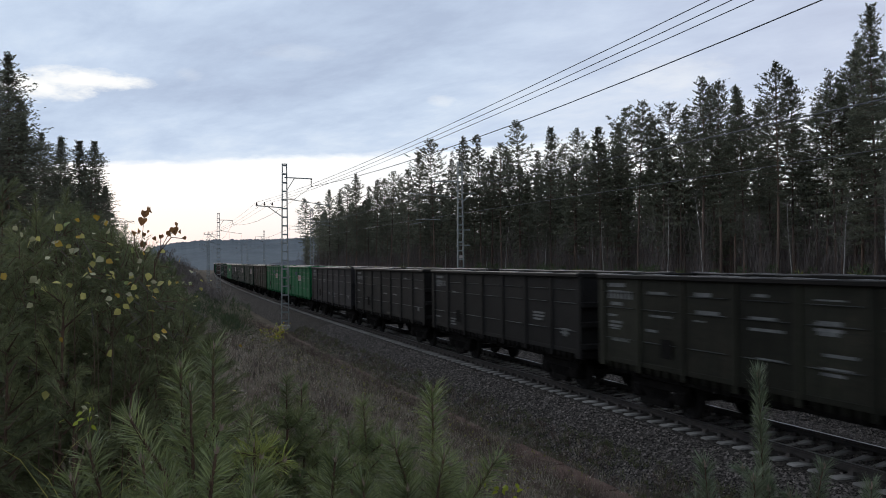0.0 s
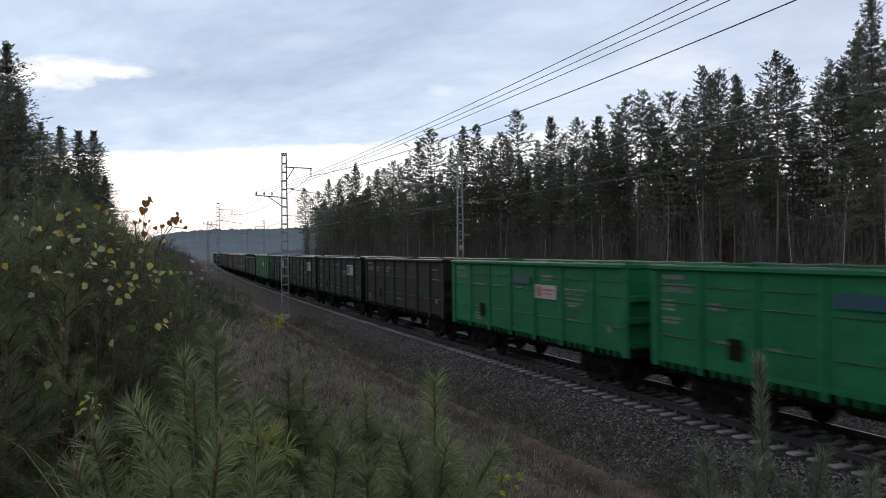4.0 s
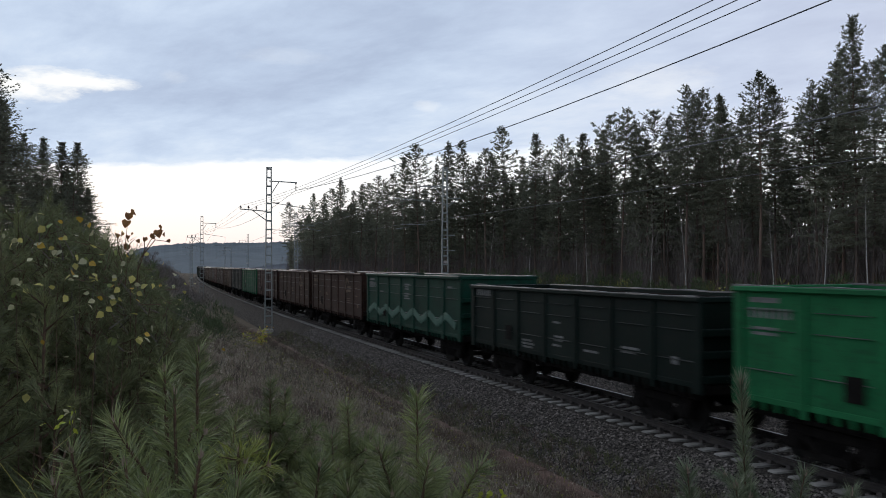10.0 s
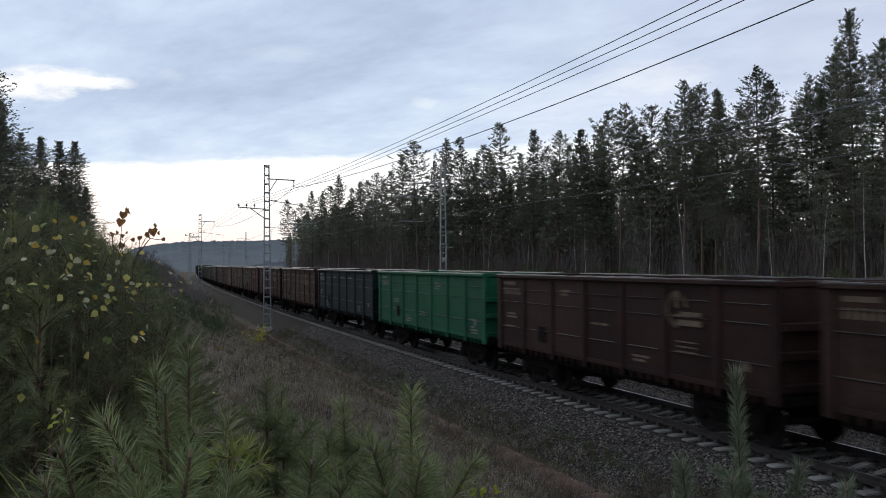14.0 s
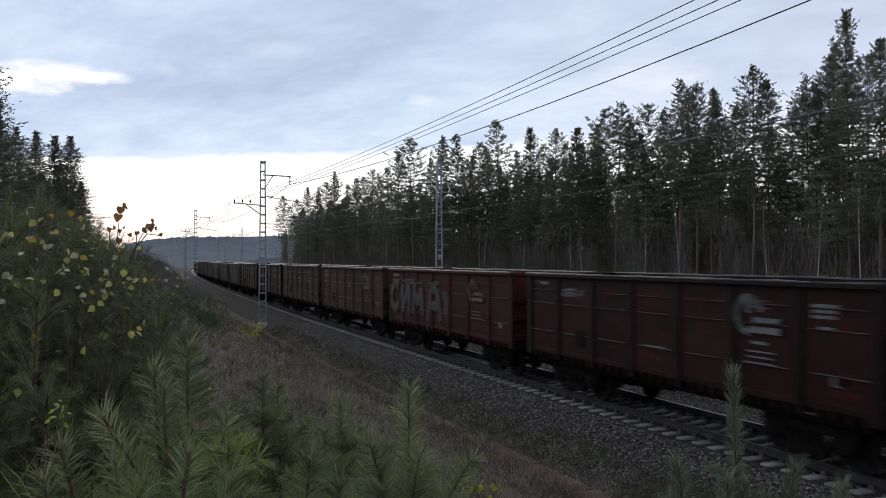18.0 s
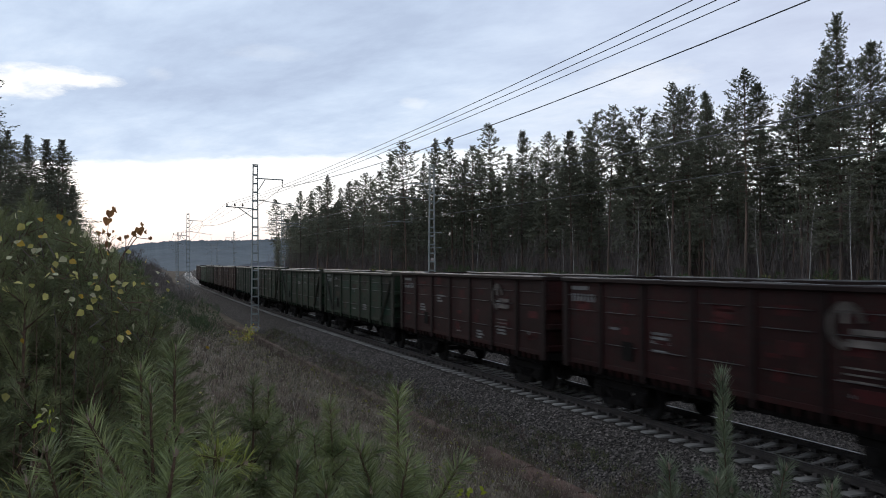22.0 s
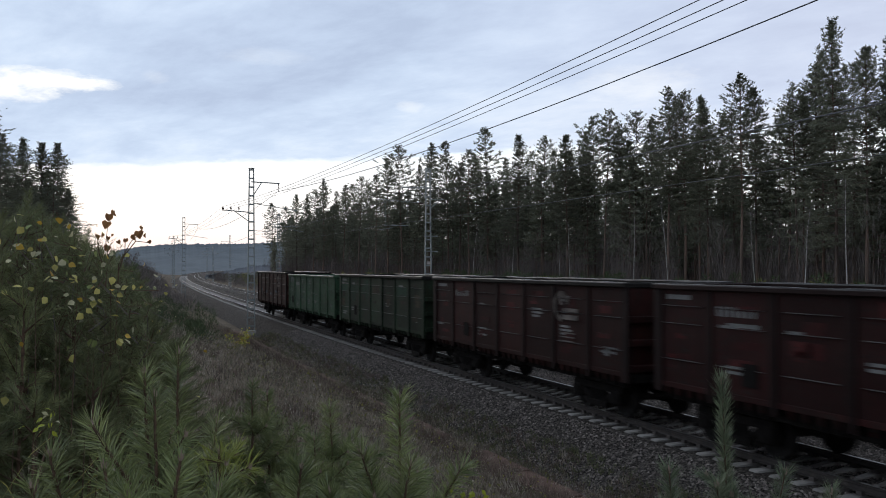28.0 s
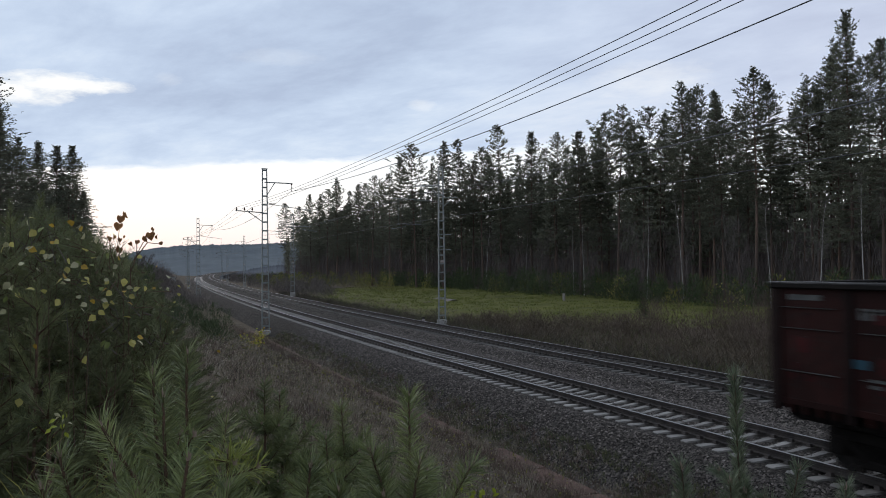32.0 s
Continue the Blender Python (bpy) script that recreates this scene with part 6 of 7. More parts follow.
NEAR = [  # place of the tip, length of the leader, lean in degrees
    (0.230, 1.95, 3.618, 0.36, -0), (0.139, 1.85, 3.591, 0.22, -6), (0.157, 1.8, 3.550, 0.26, -3), (0.051, 1.7, 3.523, 0.24, -30), (0.177, 1.55, 3.479, 0.2, 3), (-0.018, 1.75, 3.465, 0.2, -10), (0.067, 1.65, 3.453, 0.2, -5), (-0.060, 1.7, 3.419, 0.2, -11), (0.876, 2.35, 3.430, 0.3, 0), (0.758, 1.95, 3.334, 0.2, 9), (0.655, 2.05, 3.349, 0.22, -21), (0.994, 2.2, 3.262, 0.2, 29), (0.985, 3.4, 3.239, 0.22, 0), (0.885, 3.3, 3.141, 0.2, -3), (0.504, 1.95, 3.348, 0.2, 11), (0.524, 1.8, 3.328, 0.2, -2), (0.827, 4.2, 3.245, 0.25, -0), (0.946, 4.4, 3.164, 0.2, -0)]
NEAR += [
    (2.392, 2.75, 3.344, 0.5, -1), (2.075, 2.7, 3.034, 0.25, -7), (2.208, 2.6, 2.994, 0.25, -5), (2.650, 2.7, 2.977, 0.25, 16), (2.789, 2.6, 2.905, 0.25, 5), (0.655, 1.9, 3.282, 0.2, -0), (0.265, 1.7, 3.389, 0.2, 2), (0.107, 1.55, 3.428, 0.18, -1)]
for i, (x, y, top, lead, lean) in enumerate(NEAR):
    h = (top - base_z(x, y)) / math.cos(radians(lean)) + 0.02
    wh = ((lead + 0.01, 3 + i % 2, 0.10, 1.1), (lead + 0.20, 3, 0.16, 0.9))
    if lead > 0.3:
        wh = ((lead + 0.01, 5, 0.15, 1.1), (lead + 0.28, 5, 0.24, 0.9))
    if i in (12, 13, 16, 17):
        wh = tuple((lead + 0.15 * q, 5, 0.11 + 0.05 * q, 0.9) for q in range(4))
    if i == 18:
        wh = ((lead, 3, 0.07, 1.6), (lead + 0.3, 4, 0.16, 1.4))
    full = 8 <= i < 18 or i > 22
    t = near_pine(60 + i, h, lead, wh, 950 if full else 660 if i < 18 else 860, 1.05 if i < 18 or i > 22 else 0.62 if i == 18 else 0.80, material=M_BLUE_NEEDLE if 18 <= i < 23 else M_NEAR_NEEDLE, lush=1.15 if full else 1.3 if i >= 18 else 1.0)
    t.matrix_basis = pose(x - h * math.sin(radians(lean)), y, top - h * math.cos(radians(lean)), 0, lean, 0) @ pose(0, 0, 0, 0, 0, i * 47)
h = 3.43 - base_z(0.285, 1.8)
lime = near_pine(90, h, 0.03, ((0.02, 3, 0.07, 0.15), (0.05, 2, 0.06, 0.3)), 620, 0.95, 0.004, M_LIME_NEEDLE, "yellowing shoot of a young pine")
stand(lime, 0.285, 1.8, 3.43, h, 20)


def thicket_pine(seed, h):
    w = tuple((0.18 + 0.21 * k, 6, 0.15 + 0.085 * k, 0.8 - 0.06 * k) for k in range(int(h / 0.25)))
    return bushy_pine(seed, h, 0.20, w, 0.048, 0.0016, 360)


for i, (x, y, top) in enumerate(((-0.17, 5.0, 4.19), (-0.45, 4.5, 4.05), (0.13, 5.6, 4.02), (0.30, 6.2, 3.90), (0.51, 7.0, 3.75), (-0.75, 5.4, 4.25), (-0.15, 4.0, 3.75), (0.05, 4.6, 3.85), (0.75, 9.0, 3.45), (0.35, 5.3, 3.6), (-0.5, 3.7, 3.7), (-0.35, 5.6, 4.2), (-0.05, 6.3, 4.1), (-0.6, 6.4, 4.35), (0.22, 4.9, 3.6), (0.45, 6.4, 3.55), (-0.3, 4.8, 4.05), (0.1, 7.2, 4.0), (0.62, 7.8, 3.6), (-0.35, 3.9, 3.55), (-0.1, 3.6, 3.35), (0.12, 4.1, 3.45), (0.25, 4.6, 3.35), (-0.6, 4.3, 3.8), (0.4, 5.5, 3.35), (0.45, 5.2, 3.5), (0.40, 4.7, 3.4), (0.55, 6.0, 3.5))):
    h = top - base_z(x, y)
    stand(thicket_pine(120 + i, h), x, y, top, h, i * 77)


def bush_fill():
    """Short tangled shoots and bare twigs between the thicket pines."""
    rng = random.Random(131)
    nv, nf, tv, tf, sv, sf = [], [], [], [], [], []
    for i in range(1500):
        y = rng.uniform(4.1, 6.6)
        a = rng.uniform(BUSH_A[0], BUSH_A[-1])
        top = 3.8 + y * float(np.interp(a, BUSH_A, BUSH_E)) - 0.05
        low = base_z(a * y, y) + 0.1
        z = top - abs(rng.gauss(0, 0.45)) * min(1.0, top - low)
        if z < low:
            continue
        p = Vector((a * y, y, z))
        d = Vector((rng.gauss(0, 0.6), rng.gauss(-0.3, 0.6), rng.gauss(0.6, 0.5))).normalized() * rng.uniform(0.10, 0.22)
        if i % 8:
            shoot(p - d * 0.5, p + d * 0.5, 52, 0.048, 0.0015, nv, nf, tv, tf, rng, 0.003, 0.1, 0.75)
        else:
            stick(p - d * 0.8, p + d * 0.6, 0.003, sv, sf)
    tagged(put("pine_shoots", raw("pine_shoots", nv, nf), M_BUSH_NEEDLE), "tangled olive-green pine shoots of the thicket", "shoots", kind="stuff")
    tagged(put("pine_twigs", raw("pine_twigs", tv, tf), M_TWIG), "thin brown twigs of the thicket", "twigs", kind="stuff")
    tagged(put("bare_twigs", raw("bare_twigs", sv, sf), M_SCRUB), "bare grey twigs in the thicket", "twigs", kind="stuff")


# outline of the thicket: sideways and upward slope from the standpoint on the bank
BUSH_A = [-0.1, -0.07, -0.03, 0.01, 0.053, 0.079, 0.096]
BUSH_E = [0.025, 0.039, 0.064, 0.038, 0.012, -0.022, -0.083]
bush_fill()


def leaf_mesh(w, l):
    """A pointed, slightly folded leaf."""
    v = [(0, 0, 0), (0.5 * w, 0.3 * l, 0.06 * l), (0.42 * w, 0.6 * l, 0.05 * l), (0, l, -0.1 * l), (-0.42 * w, 0.6 * l, 0.05 * l), (-0.5 * w, 0.3 * l, 0.06 * l), (0, 0.5 * l, 0.0)]
    f = [(0, 1, 6), (1, 2, 6), (2, 3, 6), (3, 4, 6), (4, 5, 6), (5, 0, 6)]
    return raw("leaf", v, f)


LEAF_S = leaf_mesh(0.031, 0.038)


def leafy(name, label, stems, n, mesh, materials, rng, near=0.2, top_share=0.5, small=0.6):
    """Thin stems with single leaves that hang and turn every way, each leaf a part."""
    t = thing(name, label, "sapling", "leafy saplings")
    for a, b in stems:
        v, f = [], []
        stick(a, b, 0.006, v, f)
        put("stem", raw("stem", v, f), M_TWIG, t)
    for i in range(n):
        a, b = rng.choice(stems)
        p = Vector(a).lerp(Vector(b), 1 - rng.random() ** 1.4 * top_share) + Vector((rng.gauss(0, near), rng.gauss(0, near), rng.gauss(0, near * 0.8)))
        put("leaf", mesh, rng.choice(materials), t, at=Matrix.Translation(p) @ pose(0, 0, 0, rng.uniform(-120, 60), rng.uniform(-60, 60), rng.uniform(0, 360)) @ Matrix.Scale(rng.uniform(small, 1.05), 4))
    return t


def aspen():
    """Three fine twigs that stand over the thicket, with the last heart-shaped leaves."""
    t = thing("aspen_sapling", "aspen twigs with russet leaves against the sky", "sapling", "leafy saplings")
    for way in (((0.205, 3.30), (0.200, 3.80), (0.178, 3.90), (0.192, 4.05)), ((0.225, 3.40), (0.235, 3.81), (0.290, 3.92), (0.345, 3.965)), ((0.235, 3.78), (0.262, 3.86), (0.263, 3.93)), ((0.195, 3.72), (0.150, 3.86), (0.141, 3.95)), ((0.250, 3.84), (0.310, 3.92), (0.370, 3.912))):
        v, f = [], []
        limb([(x, 4.35 + 0.02 * math.sin(9 * x), z) for x, z in way], [0.0028, 0.0022, 0.0017, 0.001][:len(way)], 4, v, f)
        put("twig", raw("twig", v, f), M_TWIG, t)
    heart = [(0, 0.004), (0.016, -0.004), (0.026, 0.008), (0.025, 0.022), (0.014, 0.038), (0, 0.052), (-0.014, 0.038), (-0.025, 0.022), (-0.026, 0.008), (-0.016, -0.004)]
    me = raw("leaf", [(x, y, 0.012 * math.sin(y * 60) + 0.18 * abs(x)) for x, y in heart] + [(0, 0.02, 0)], [(i, (i + 1) % 10, 10) for i in range(10)])
    rng = random.Random(72)
    for x, z, k in ((0.211, 4.045, 0.85), (0.191, 4.027, 0.9), (0.186, 3.990, 1.0), (0.141, 3.934, 0.62), (0.190, 3.930, 0.5), (0.188, 3.884, 0.75), (0.228, 3.910, 0.5), (0.263, 3.920, 0.6), (0.298, 3.936, 0.8), (0.321, 3.948, 1.0), (0.337, 3.976, 0.6), (0.351, 3.945, 0.55), (0.366, 3.914, 0.45), (0.165, 3.945, 0.45), (0.205, 3.945, 0.4)):
        put("leaf", me, M_LEAF_RED, t, at=Matrix.Translation((x, 4.35, z + 0.02 * k)) @ pose(0, 0, 0, -90 + rng.uniform(-35, 35), rng.uniform(-35, 35), rng.uniform(-60, 60)) @ Matrix.Scale(k * 0.8, 4))


rng = random.Random(71)
AUTUMN = (M_LEAF_YELLOW, M_LEAF_YELLOW, M_LEAF_PALE, M_LEAF_PALE, M_LEAF_OCHRE, M_LEAF_GREEN)
leafy("birch_sapling", "birch sapling with a few yellow autumn leaves among pines", [((-0.09, 3.9, 2.2), (-0.11, 3.98, 4.00)), ((0.0, 3.9, 2.2), (0.06, 3.95, 3.93)), ((-0.22, 3.9, 2.2), (-0.26, 3.95, 3.98)), ((0.1, 3.95, 2.2), (0.17, 4.0, 3.74)), ((0.0, 4.0, 2.2), (-0.02, 4.0, 3.90))], 92, LEAF_S, AUTUMN, rng, 0.062, 0.17)
leafy("birch_sapling", "birch sapling with sparse pale leaves low in the thicket", [((-0.05, 3.8, 2.2), (-0.02, 3.82, 3.75)), ((0.05, 3.8, 2.2), (0.10, 3.84, 3.62)), ((-0.2, 3.8, 2.2), (-0.16, 3.82, 3.70))], 18, LEAF_S, AUTUMN, rng, 0.10, 0.4)
leafy("birch_sapling", "slim sapling with scattered yellow leaves", [((0.38, 5.6, 2.1), (0.46, 5.9, 3.75)), ((0.5, 6.4, 2.0), (0.62, 6.6, 3.7))], 46, LEAF_S, AUTUMN, rng, 0.11, 0.4)
leafy("rowan_seedling", "seedling with pale lime leaflets in the shade of the thicket", [((-0.08, 2.55, 2.4), (-0.06, 2.6, 3.42)), ((-0.07, 2.55, 3.2), (-0.02, 2.6, 3.40))], 14, leaf_mesh(0.014, 0.024), (M_LEAF_LIME, M_LEAF_PALE), rng, 0.022, 0.06)
aspen()
leafy("yellow_shrub", "small shrub with lemon-yellow autumn leaves", [(on(45.5 + rng.uniform(-0.2, 0.2), -6.45 + rng.uniform(-0.3, 0.3), -0.45), on(45.5 + rng.uniform(-0.9, 0.9), -6.45 + rng.uniform(-0.85, 0.85), rng.uniform(0.15, 0.8))) for _ in range(15)], 270, leaf_mesh(0.085, 0.095), (M_LEAF_YELLOW, M_LEAF_LIME, M_LEAF_OCHRE), rng, 0.09, 0.7)
leafy("lime_seedling", "seedling with lime-green leaves in dry grass", [((1.00, 2.14, 2.0), (1.01, 2.17, 3.185))], 15, leaf_mesh(0.017, 0.024), (M_LEAF_LIME,), rng, 0.020, 0.04)


def grass(name, label, n, s0, s1, u0, u1, h, w, material, seed, power=1.6):
    rng = random.Random(seed)
    v, f = [], []
    for _ in range(n // 9):
        s = s0 + (s1 - s0) * rng.random() ** power
        u = rng.uniform(u0, u1)
        if noise.noise((s * 0.45, u * 0.7, seed)) + 0.6 * noise.noise((s * 2.1, u * 2.1, seed)) < rng.uniform(-0.7, 0.3):
            continue
        x, y, _ = line(s, u)
        z = max(ground_z(s, u), ballast_z(s, u) if -3.35 < u < 3.0 else -9) - 0.02
        hh, girth = h * rng.uniform(0.45, 1.3), rng.uniform(0.02, 0.07) + 4 * w
        for _ in range(9):
            q = rng.uniform(0, 6.283)
            out = Vector((math.cos(q), math.sin(q), 0))
            d = (out * rng.uniform(0.1, 0.95) + Vector((0, 0, 1))).normalized() * hh * rng.uniform(0.55, 1.1)
            blade(Vector((x, y, z)) + out * girth * rng.random(), d, w, v, f, rng)
    return tagged(put(name, raw(name, v, f), material), label, "grass", kind="stuff")


grass("dry_grass", "dry brown grass on the slope", 150000, 1.5, 24, -12.8, -4.0, 0.17, 0.0030, M_DRYGRASS, 81)
grass("dry_grass", "dry brown grass on the slope", 60000, 20, 110, -13, -4.0, 0.22, 0.011, M_DRYGRASS, 82, 1.2)
grass("verge_grass", "dry grass growing over the foot of the ballast", 24000, 8, 60, -4.6, -2.75, 0.22, 0.006, M_DRYGRASS, 85, 1.3)
grass("low_herbs", "low green herbs among the dry grass", 34000, 3, 60, -12.8, -4.0, 0.16, 0.008, M_HERB, 86, 1.5)
grass("dead_stalks", "grey dead stalks standing in the grass", 9000, 3, 45, -12.5, -3.2, 0.45, 0.004, M_LICHEN, 87, 1.5)
grass("toe_weeds", "dark green and brown weeds on the foot of the ballast", 30000, 9, 60, -3.75, -2.5, 0.20, 0.007, M_HERB, 94, 1.3)
grass("toe_heather", "brown tufts on the foot of the ballast", 22000, 9, 60, -3.8, -2.6, 0.22, 0.006, M_HEATHER, 95, 1.3)
grass("grey_moss", "grey tufts at the foot of the ballast", 9000, 8, 60, -4.3, -2.4, 0.07, 0.012, M_LICHEN, 88, 1.3)
grass("heather", "purple-brown heather on the slope", 42000, 5, 70, -12.5, -4.3, 0.30, 0.0055, M_HEATHER, 90, 1.4)
grass("russet_stalks", "russet stalks along the trough covers", 16000, 9, 62, -5.4, -4.05, 0.38, 0.005, M_HEATHER, 93, 1.2)
grass("dark_weeds", "dark weeds on the slope", 13000, 4, 60, -12, -3.6, 0.34, 0.007, M_WEED, 83)
grass("green_grass", "green and yellow grass blades under the thicket", 2600, 3.3, 5.0, -13.75, -12.95, 0.62, 0.006, M_GREENGRASS, 84, 1.0)

def sedge():
    """Long yellow-green blades that arch out from under the thicket."""
    rng = random.Random(99)
    v, f = [], []
    for _ in range(34):
        x, y = rng.uniform(-0.28, 0.06), rng.uniform(1.9, 2.5)
        a, reach, h = rng.uniform(-0.6, 0.6) + (0 if rng.random() < 0.7 else 3.1), rng.uniform(0.18, 0.5), rng.uniform(1.05, 1.32)
        z0, w = base_z(x, y), rng.uniform(0.0018, 0.0035)
        pts = [Vector((x + math.cos(a) * reach * g ** 2, y + math.sin(a) * reach * g ** 2, z0 + h * (1.7 * g - 0.75 * g * g))) for g in (0, 0.25, 0.5, 0.7, 0.88, 1.0)]
        k = len(v)
        for p, q in zip(pts, (1, 1, 0.95, 0.8, 0.5, 0.06)):
            v += [tuple(p + Vector((0.3, -0.5, 1)).normalized() * w * q), tuple(p - Vector((0.3, -0.5, 1)).normalized() * w * q)]
        f += [(k + 2 * i, k + 2 * i + 1, k + 2 * i + 3, k + 2 * i + 2) for i in range(5)]
    tagged(put("sedge", raw("sedge", v, f), M_SEDGE), "long yellow-green grass blades under the thicket", "grass", kind="stuff")


sedge()


def specks(name, label, n, s0, s1, u0, u1, low, high, size, material, seed):
    """Seed heads and small leaves floating at the tips of the grass."""
    rng = random.Random(seed)
    v, f = [], []
    for _ in range(n):
        s, u = s0 + (s1 - s0) * rng.random() ** 1.5, rng.uniform(u0, u1)
        if noise.noise((s * 0.6, u * 0.9, seed)) < rng.uniform(-0.6, 0.4):
            continue
        x, y, _ = line(s, u)
        k = size * rng.uniform(0.6, 1.4) * (1 + s / 25)
        blade(Vector((x, y, ground_z(s, u) + rng.uniform(low, high))), Vector((rng.gauss(0, 1), rng.gauss(0, 1), rng.gauss(0.4, 0.8))).normalized() * k, k * 0.32, v, f, rng)
    return tagged(put(name, raw(name, v, f), material), label, "grass", kind="stuff")


specks("seed_heads", "pale dry seed heads in the grass", 24000, 2, 50, -12.8, -3.0, 0.02, 0.22, 0.020, M_LICHEN, 61)
specks("small_leaves", "small olive leaves among the grass", 10000, 2, 50, -12.8, -3.2, 0.02, 0.16, 0.026, M_HERB, 62)
specks("yellow_sprigs", "yellow-green sprigs on the slope", 1500, 8, 40, -9.5, -3.8, 0.05, 0.35, 0.035, M_OLIVE, 63)

rng = random.Random(91)
thicket("slope_pines", "low young pines scattered on the slope", "young trees", M_SPRUCE, [(36, -9.6), (38, -8.9), (40, -9.2), (44, -9.5), (49, -9.3), (55, -9.6), (33, -9.9), (40, -10.5), (46, -11), (55, -11.2), (62, -10.6), (70, -11), (78, -10.4), (88, -10.5), (34, -11.2), (28, -11.6), (96, -10)], rng, 420, 1.4, 0.8, 0.2, 0.012)
thicket("round_bushes", "rounded bare bushes by the track", "bushes", M_SCRUB, [(110, -11), (118, -12), (126, -12), (135, -11.5), (104, -12.5)], rng, 300, 4.0, 1.8, 0.5, 0.03)

# ---- lone young spruce at the edge of the bank, sandy way behind the meadow ----
lone = thing("young_spruce", "lone dark young spruce at the edge of the meadow", "young tree", at=on_pose(56, 23.5, ground_z(56, 23.5) - 0.05))
for piece, me, m in zip(("trunk", "crown"), pine_meshes(2.3, 7, 0.06, 0.75, 0.13, 5, 9, 6, 0.10, 0.55, 1.0, 0.3, 0.1), (M_BARK, M_SPRUCE)):
    put(piece, me, m, lone)
tagged(sheet("path", list(np.arange(100, 110, 1.0)), list(np.arange(22.0, 27.1, 0.25)), lambda s, u: ground_z(s, u) + 0.14 - 0.3 * max(0, abs(u - 24.6 - 0.1 * (s - 105)) - 0.35), M_SAND), "pale sandy way at the edge of the forest", "path")
lamp = thing("track_signal", "small black and white dwarf signal beside the far track", "signal", at=on_pose(60.6, 7.75, -0.75))
part("post", boxes((-0.04, 0.04, -0.04, 0.04, 0, 0.42)), M_OLD_CONCRETE, lamp)
part("head", boxes((-0.10, 0.10, -0.08, 0.08, 0.38, 0.62), bevel=0.03), M_BOARD, lamp)
part("cap", boxes((-0.11, 0.11, -0.09, 0.09, 0.62, 0.70), bevel=0.02), M_BOGIE, lamp)

# ---- white marker post, path ----
post = thing("marker_post", "short white marker post in the grass", "post", at=on_pose(89, 33.5, ground_z(89, 33.5)))
part("shaft", boxes((-0.12, 0.12, -0.12, 0.12, 0, 0.85), bevel=0.02), M_BOARD, post)

tagged(sheet("path", list(np.arange(108, 200, 3.0)), list(np.arange(-8.8, -5.6, 0.4)), lambda s, u: ground_z(s, u) + 0.04 - 0.25 * max(0, abs(u + 7.2) - 1.1), M_SAND), "pale sandy track beside the railway", "path")
cab = thing("relay_cabinet", "grey trackside relay cabinet on a plinth", "cabinet", at=on_pose(196, -7.2, ground_z(196, -7.2)))
part("body", boxes((-0.8, 0.8, -0.5, 0.5, 0.1, 1.7), bevel=0.03), M_OLD_CONCRETE, cab)
part("roof", boxes((-0.88, 0.88, -0.58, 0.58, 1.7, 1.8), bevel=0.03), M_GALV, cab)
part("plinth", boxes((-0.85, 0.85, -0.55, 0.55, -0.4, 0.1)), M_OLD_CONCRETE, cab)

# ---- loose stones on the shoulder ----
def stones():
    rng = random.Random(95)
    v, f = [], []
    for _ in range(52000):
        s, u = 9 + 46 * rng.random() ** 1.5, rng.uniform(-3.7, 3.3)
        if -1.55 < u < 1.55 and (abs(u) > 0.95 or rng.random() < 0.6):
            continue
        x, y, _ = line(s, u)
        z = ballast_z(s, u) if u > -3.3 else ground_z(s, u)
        r = rng.uniform(0.017, 0.041) * (1 + s / 110)
        i = len(v)
        a = rng.uniform(0, 6.28)
        for k in range(4):
            q = a + k * 1.57 + rng.uniform(-0.3, 0.3)
            v.append((x + r * math.cos(q), y + r * math.sin(q), z + rng.uniform(-0.3, 0.5) * r))
        v.append((x + rng.uniform(-0.3, 0.3) * r, y, z + r * rng.uniform(0.7, 1.1)))
        f += [(i, i + 1, i + 4), (i + 1, i + 2, i + 4), (i + 2, i + 3, i + 4), (i + 3, i, i + 4)]
    tagged(put("loose_stones", raw("loose_stones", v, f), M_STONE), "loose angular ballast stones", "stones", kind="stuff")


stones()

# ---- pieces: trough covers, sleepers, fastenings ----
trough = tagged(new("cable_trough"), "line of reddish concrete trough covers half sunk in dry grass", "cable trough", kind="structure")
cover = mesh_of(boxes((-0.36, 0.36, -1.205, 1.205, -0.12, 0.0), bevel=0.012), "trough_cover")
rng = random.Random(97)
for i in range(24):
    put("trough_cover", cover, M_CLAY, trough, at=on_pose(9.6 + 2.45 * i, -4.10 + rng.uniform(-0.02, 0.02), (-0.985 if i < 5 else -1.04 if i % 5 else -1.1) + rng.uniform(-0.015, 0.012)) @ pose(0, 0, 0, rng.uniform(-0.4, 0.4), rng.uniform(-1.5, 1.5), rng.uniform(-0.5, 0.5)))


def sleeper_mesh():
    xs = [(-1.36, 0.20, 0.14), (-1.30, 0.215, 0.17), (-0.55, 0.215, 0.14), (-0.2, 0.165, 0.11), (0.2, 0.165, 0.11), (0.55, 0.215, 0.14), (1.30, 0.215, 0.17), (1.36, 0.20, 0.14)]
    v, f = [], []
    for x, h, w in xs:
        v += [(x, -w, -0.24), (x, -w * 0.72, h - 0.24), (x, w * 0.72, h - 0.24), (x, w, -0.24)]
    for i in range(len(xs) - 1):
        a = i * 4
        f += [(a, a + 1, a + 5, a + 4), (a + 1, a + 2, a + 6, a + 5), (a + 2, a + 3, a + 7, a + 6)]
    f += [(3, 2, 1, 0), tuple(len(v) - 4 + k for k in range(4))]
    return raw("sleeper", v, f)


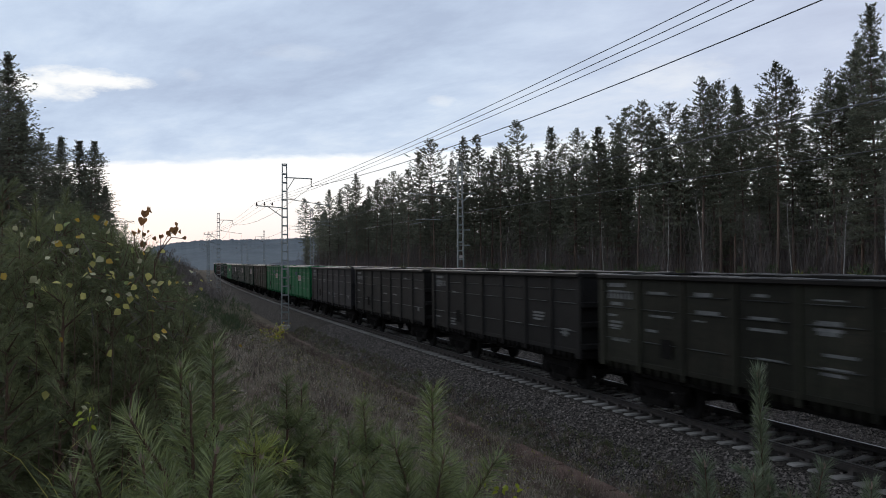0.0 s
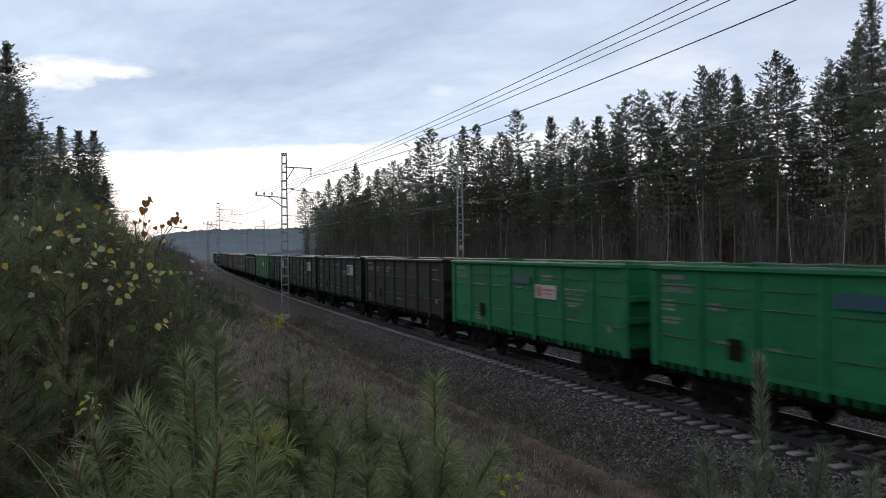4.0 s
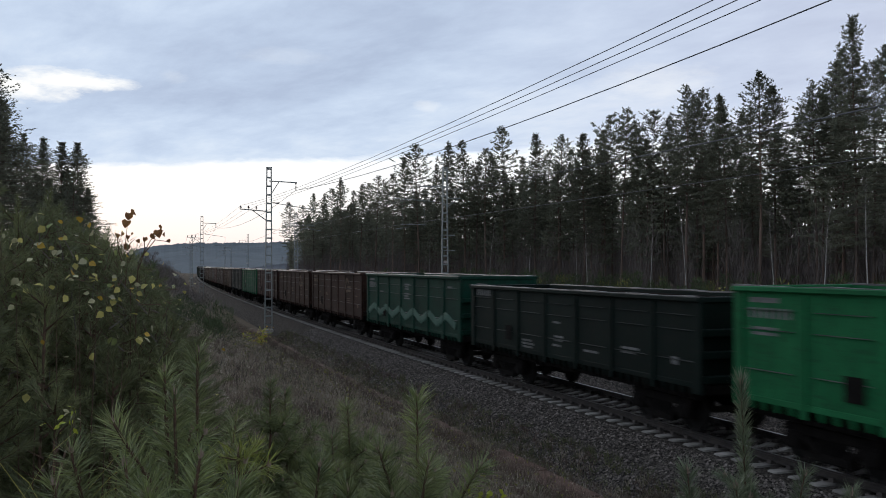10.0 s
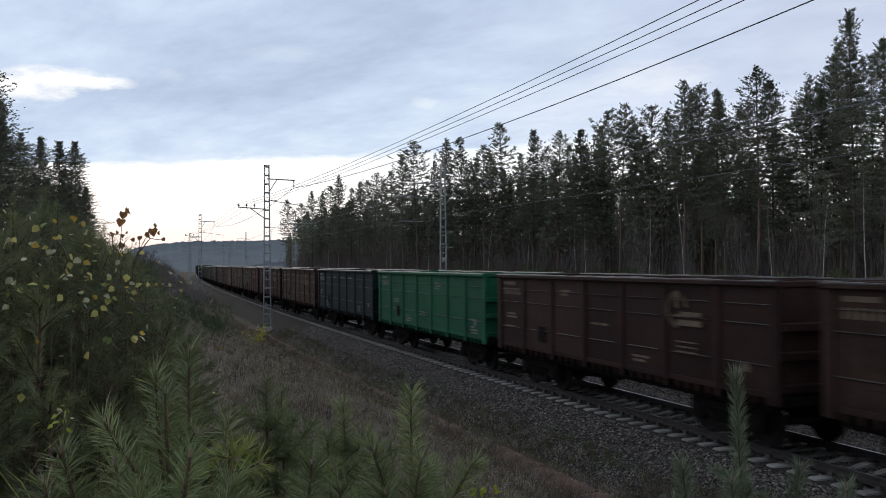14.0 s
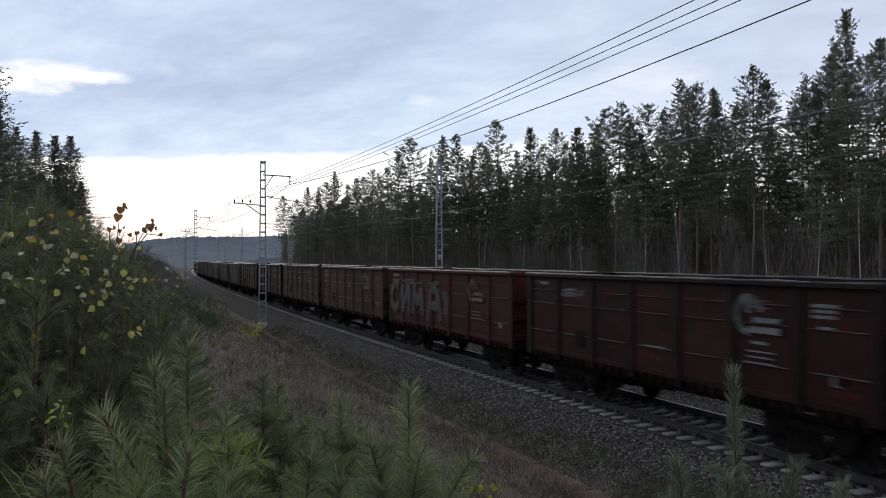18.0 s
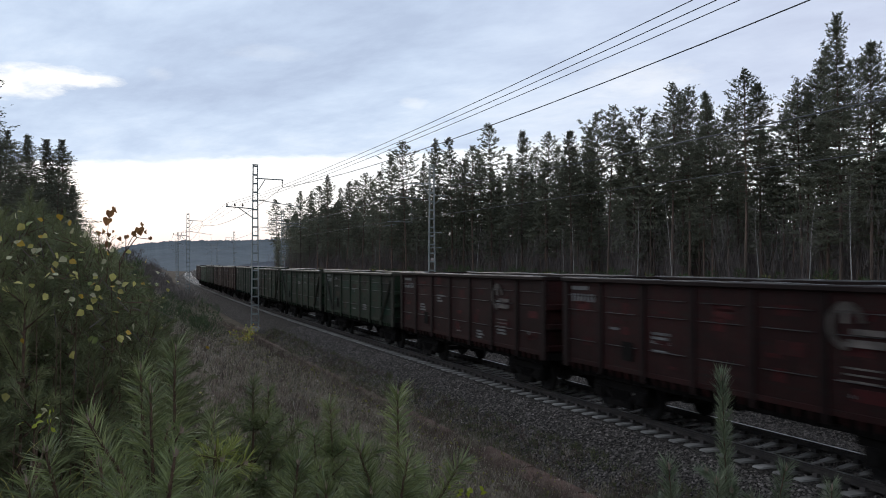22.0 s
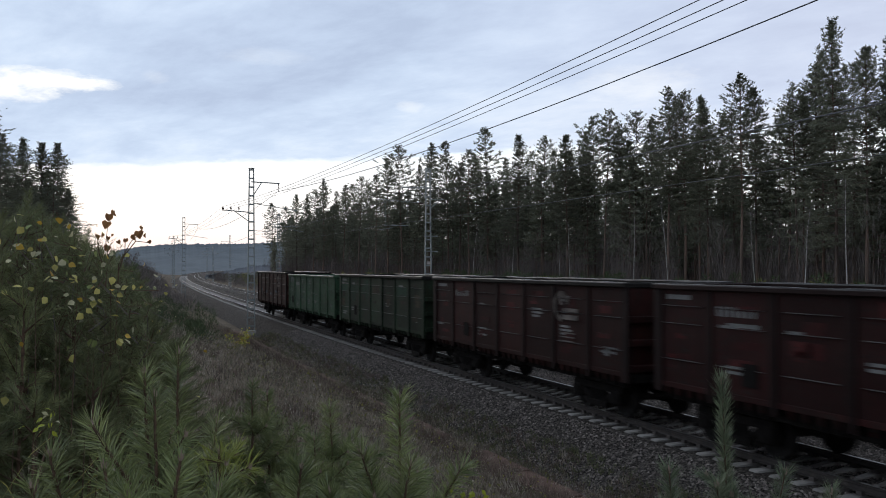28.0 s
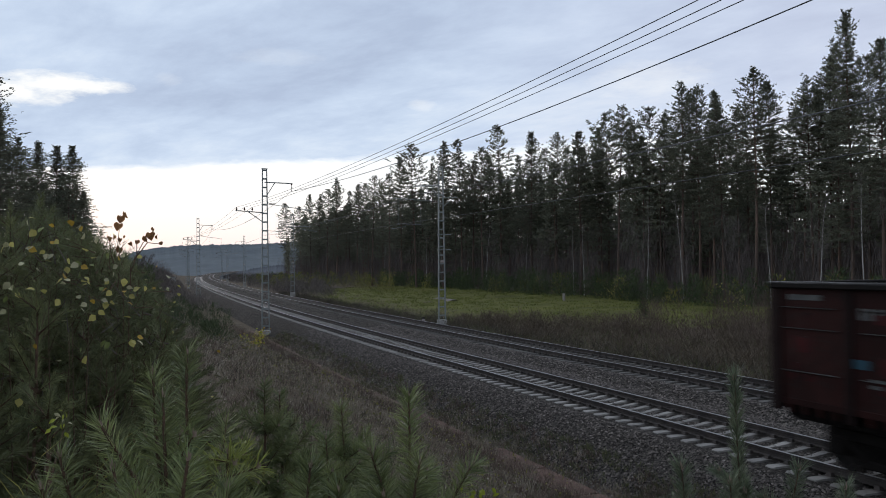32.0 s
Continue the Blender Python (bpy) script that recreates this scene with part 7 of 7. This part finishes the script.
SLEEPER, OLD_SLEEPER = sleeper_mesh(), sleeper_mesh()
fv, ff = [], []
rests = {0.0: ([], []), SPREAD: ([], [])}
for u0, z0, name in ((0.0, 0.0, "track_bed"), (SPREAD, RISE, "track_bed")):
    bed = tagged(new(name), "row of dark weathered sleepers" if u0 else "row of pale concrete sleepers", "sleepers", kind="structure")
    for i in range(700):
        s = 2.0 + 0.5435 * i + (0.18 if u0 else 0.0)
        m = on_pose(s, u0, z0 - 0.155)
        if 10 <= i < 300:
            put("sleeper", OLD_SLEEPER if u0 else SLEEPER, M_OLD_SLEEPER if u0 else M_CONCRETE, bed, at=m)
        else:
            rest_v, rest_f = rests[u0]
            k = len(rest_v)
            rest_v += [tuple(m @ v.co) for v in SLEEPER.vertices]
            rest_f += [tuple(k + q for q in p.vertices) for p in SLEEPER.polygons]
        if s < 90:
            for x in (-0.91, -0.68, 0.68, 0.91):
                k = len(fv)
                c = [(-0.05, -0.07, -0.03), (0.05, -0.07, -0.03), (0.05, 0.07, -0.03), (-0.05, 0.07, -0.03), (-0.03, -0.05, 0.045), (0.03, -0.05, 0.045), (0.03, 0.05, 0.045), (-0.03, 0.05, 0.045)]
                fv += [tuple(m @ Vector((x + a, b, cz))) for a, b, cz in c]
                ff += [(k + 4, k + 5, k + 6, k + 7), (k, k + 1, k + 5, k + 4), (k + 1, k + 2, k + 6, k + 5), (k + 2, k + 3, k + 7, k + 6), (k + 3, k, k + 4, k + 7)]
tagged(put("far_sleepers", raw("far_sleepers", *rests[0.0]), M_CONCRETE), "pale concrete sleepers running to the bend", "sleepers", kind="stuff")
tagged(put("far_sleepers", raw("far_sleepers", *rests[SPREAD]), M_OLD_SLEEPER), "dark weathered sleepers running to the bend", "sleepers", kind="stuff")
tagged(put("rail_fastenings", raw("rail_fastenings", fv, ff), M_RAIL), "small rusty rail clips", "fastenings", kind="stuff")

# ---- what moves ----
SPEED, LAST = 14.6, 13.35  # metres a second; far end of the last wagon at the end of the clip


def ahead(t):
    """How far the train still has to go at t, with its slight changes of pace."""
    return SPEED * (32.0 - t) - 0.86 + 0.0418 * t + 0.00455 * t * t - 0.000165 * t ** 3


def motions():
    times = [0.5 * i for i in range(65)]
    for k, w in wagons:
        rows = []
        for t in times:
            c = LAST - HALF + ahead(t) - PITCH * k
            ax, ay, _ = line(c - 4.325)
            bx, by, _ = line(c + 4.325)
            rows.append((t, pose((ax + bx) / 2, (ay + by) / 2, 0, 0, 0, -math.degrees(math.atan2(bx - ax, by - ay)))))
        walk(w, rows)
    step = 1 / FPS
    spin = [(i * step, pose(0, 0, 0, math.degrees((ahead(0) - ahead(i * step)) / 0.475))) for i in range(int(32 * FPS) + 1)]
    walk(wheelsets[0], spin)
    act, slot = wheelsets[0].animation_data.action, wheelsets[0].animation_data.action_slot
    for ws in wheelsets[1:]:
        ws.rotation_mode = "QUATERNION"
        ws.animation_data_create()
        ws.animation_data.action = act
        ws.animation_data.action_slot = slot


motions()
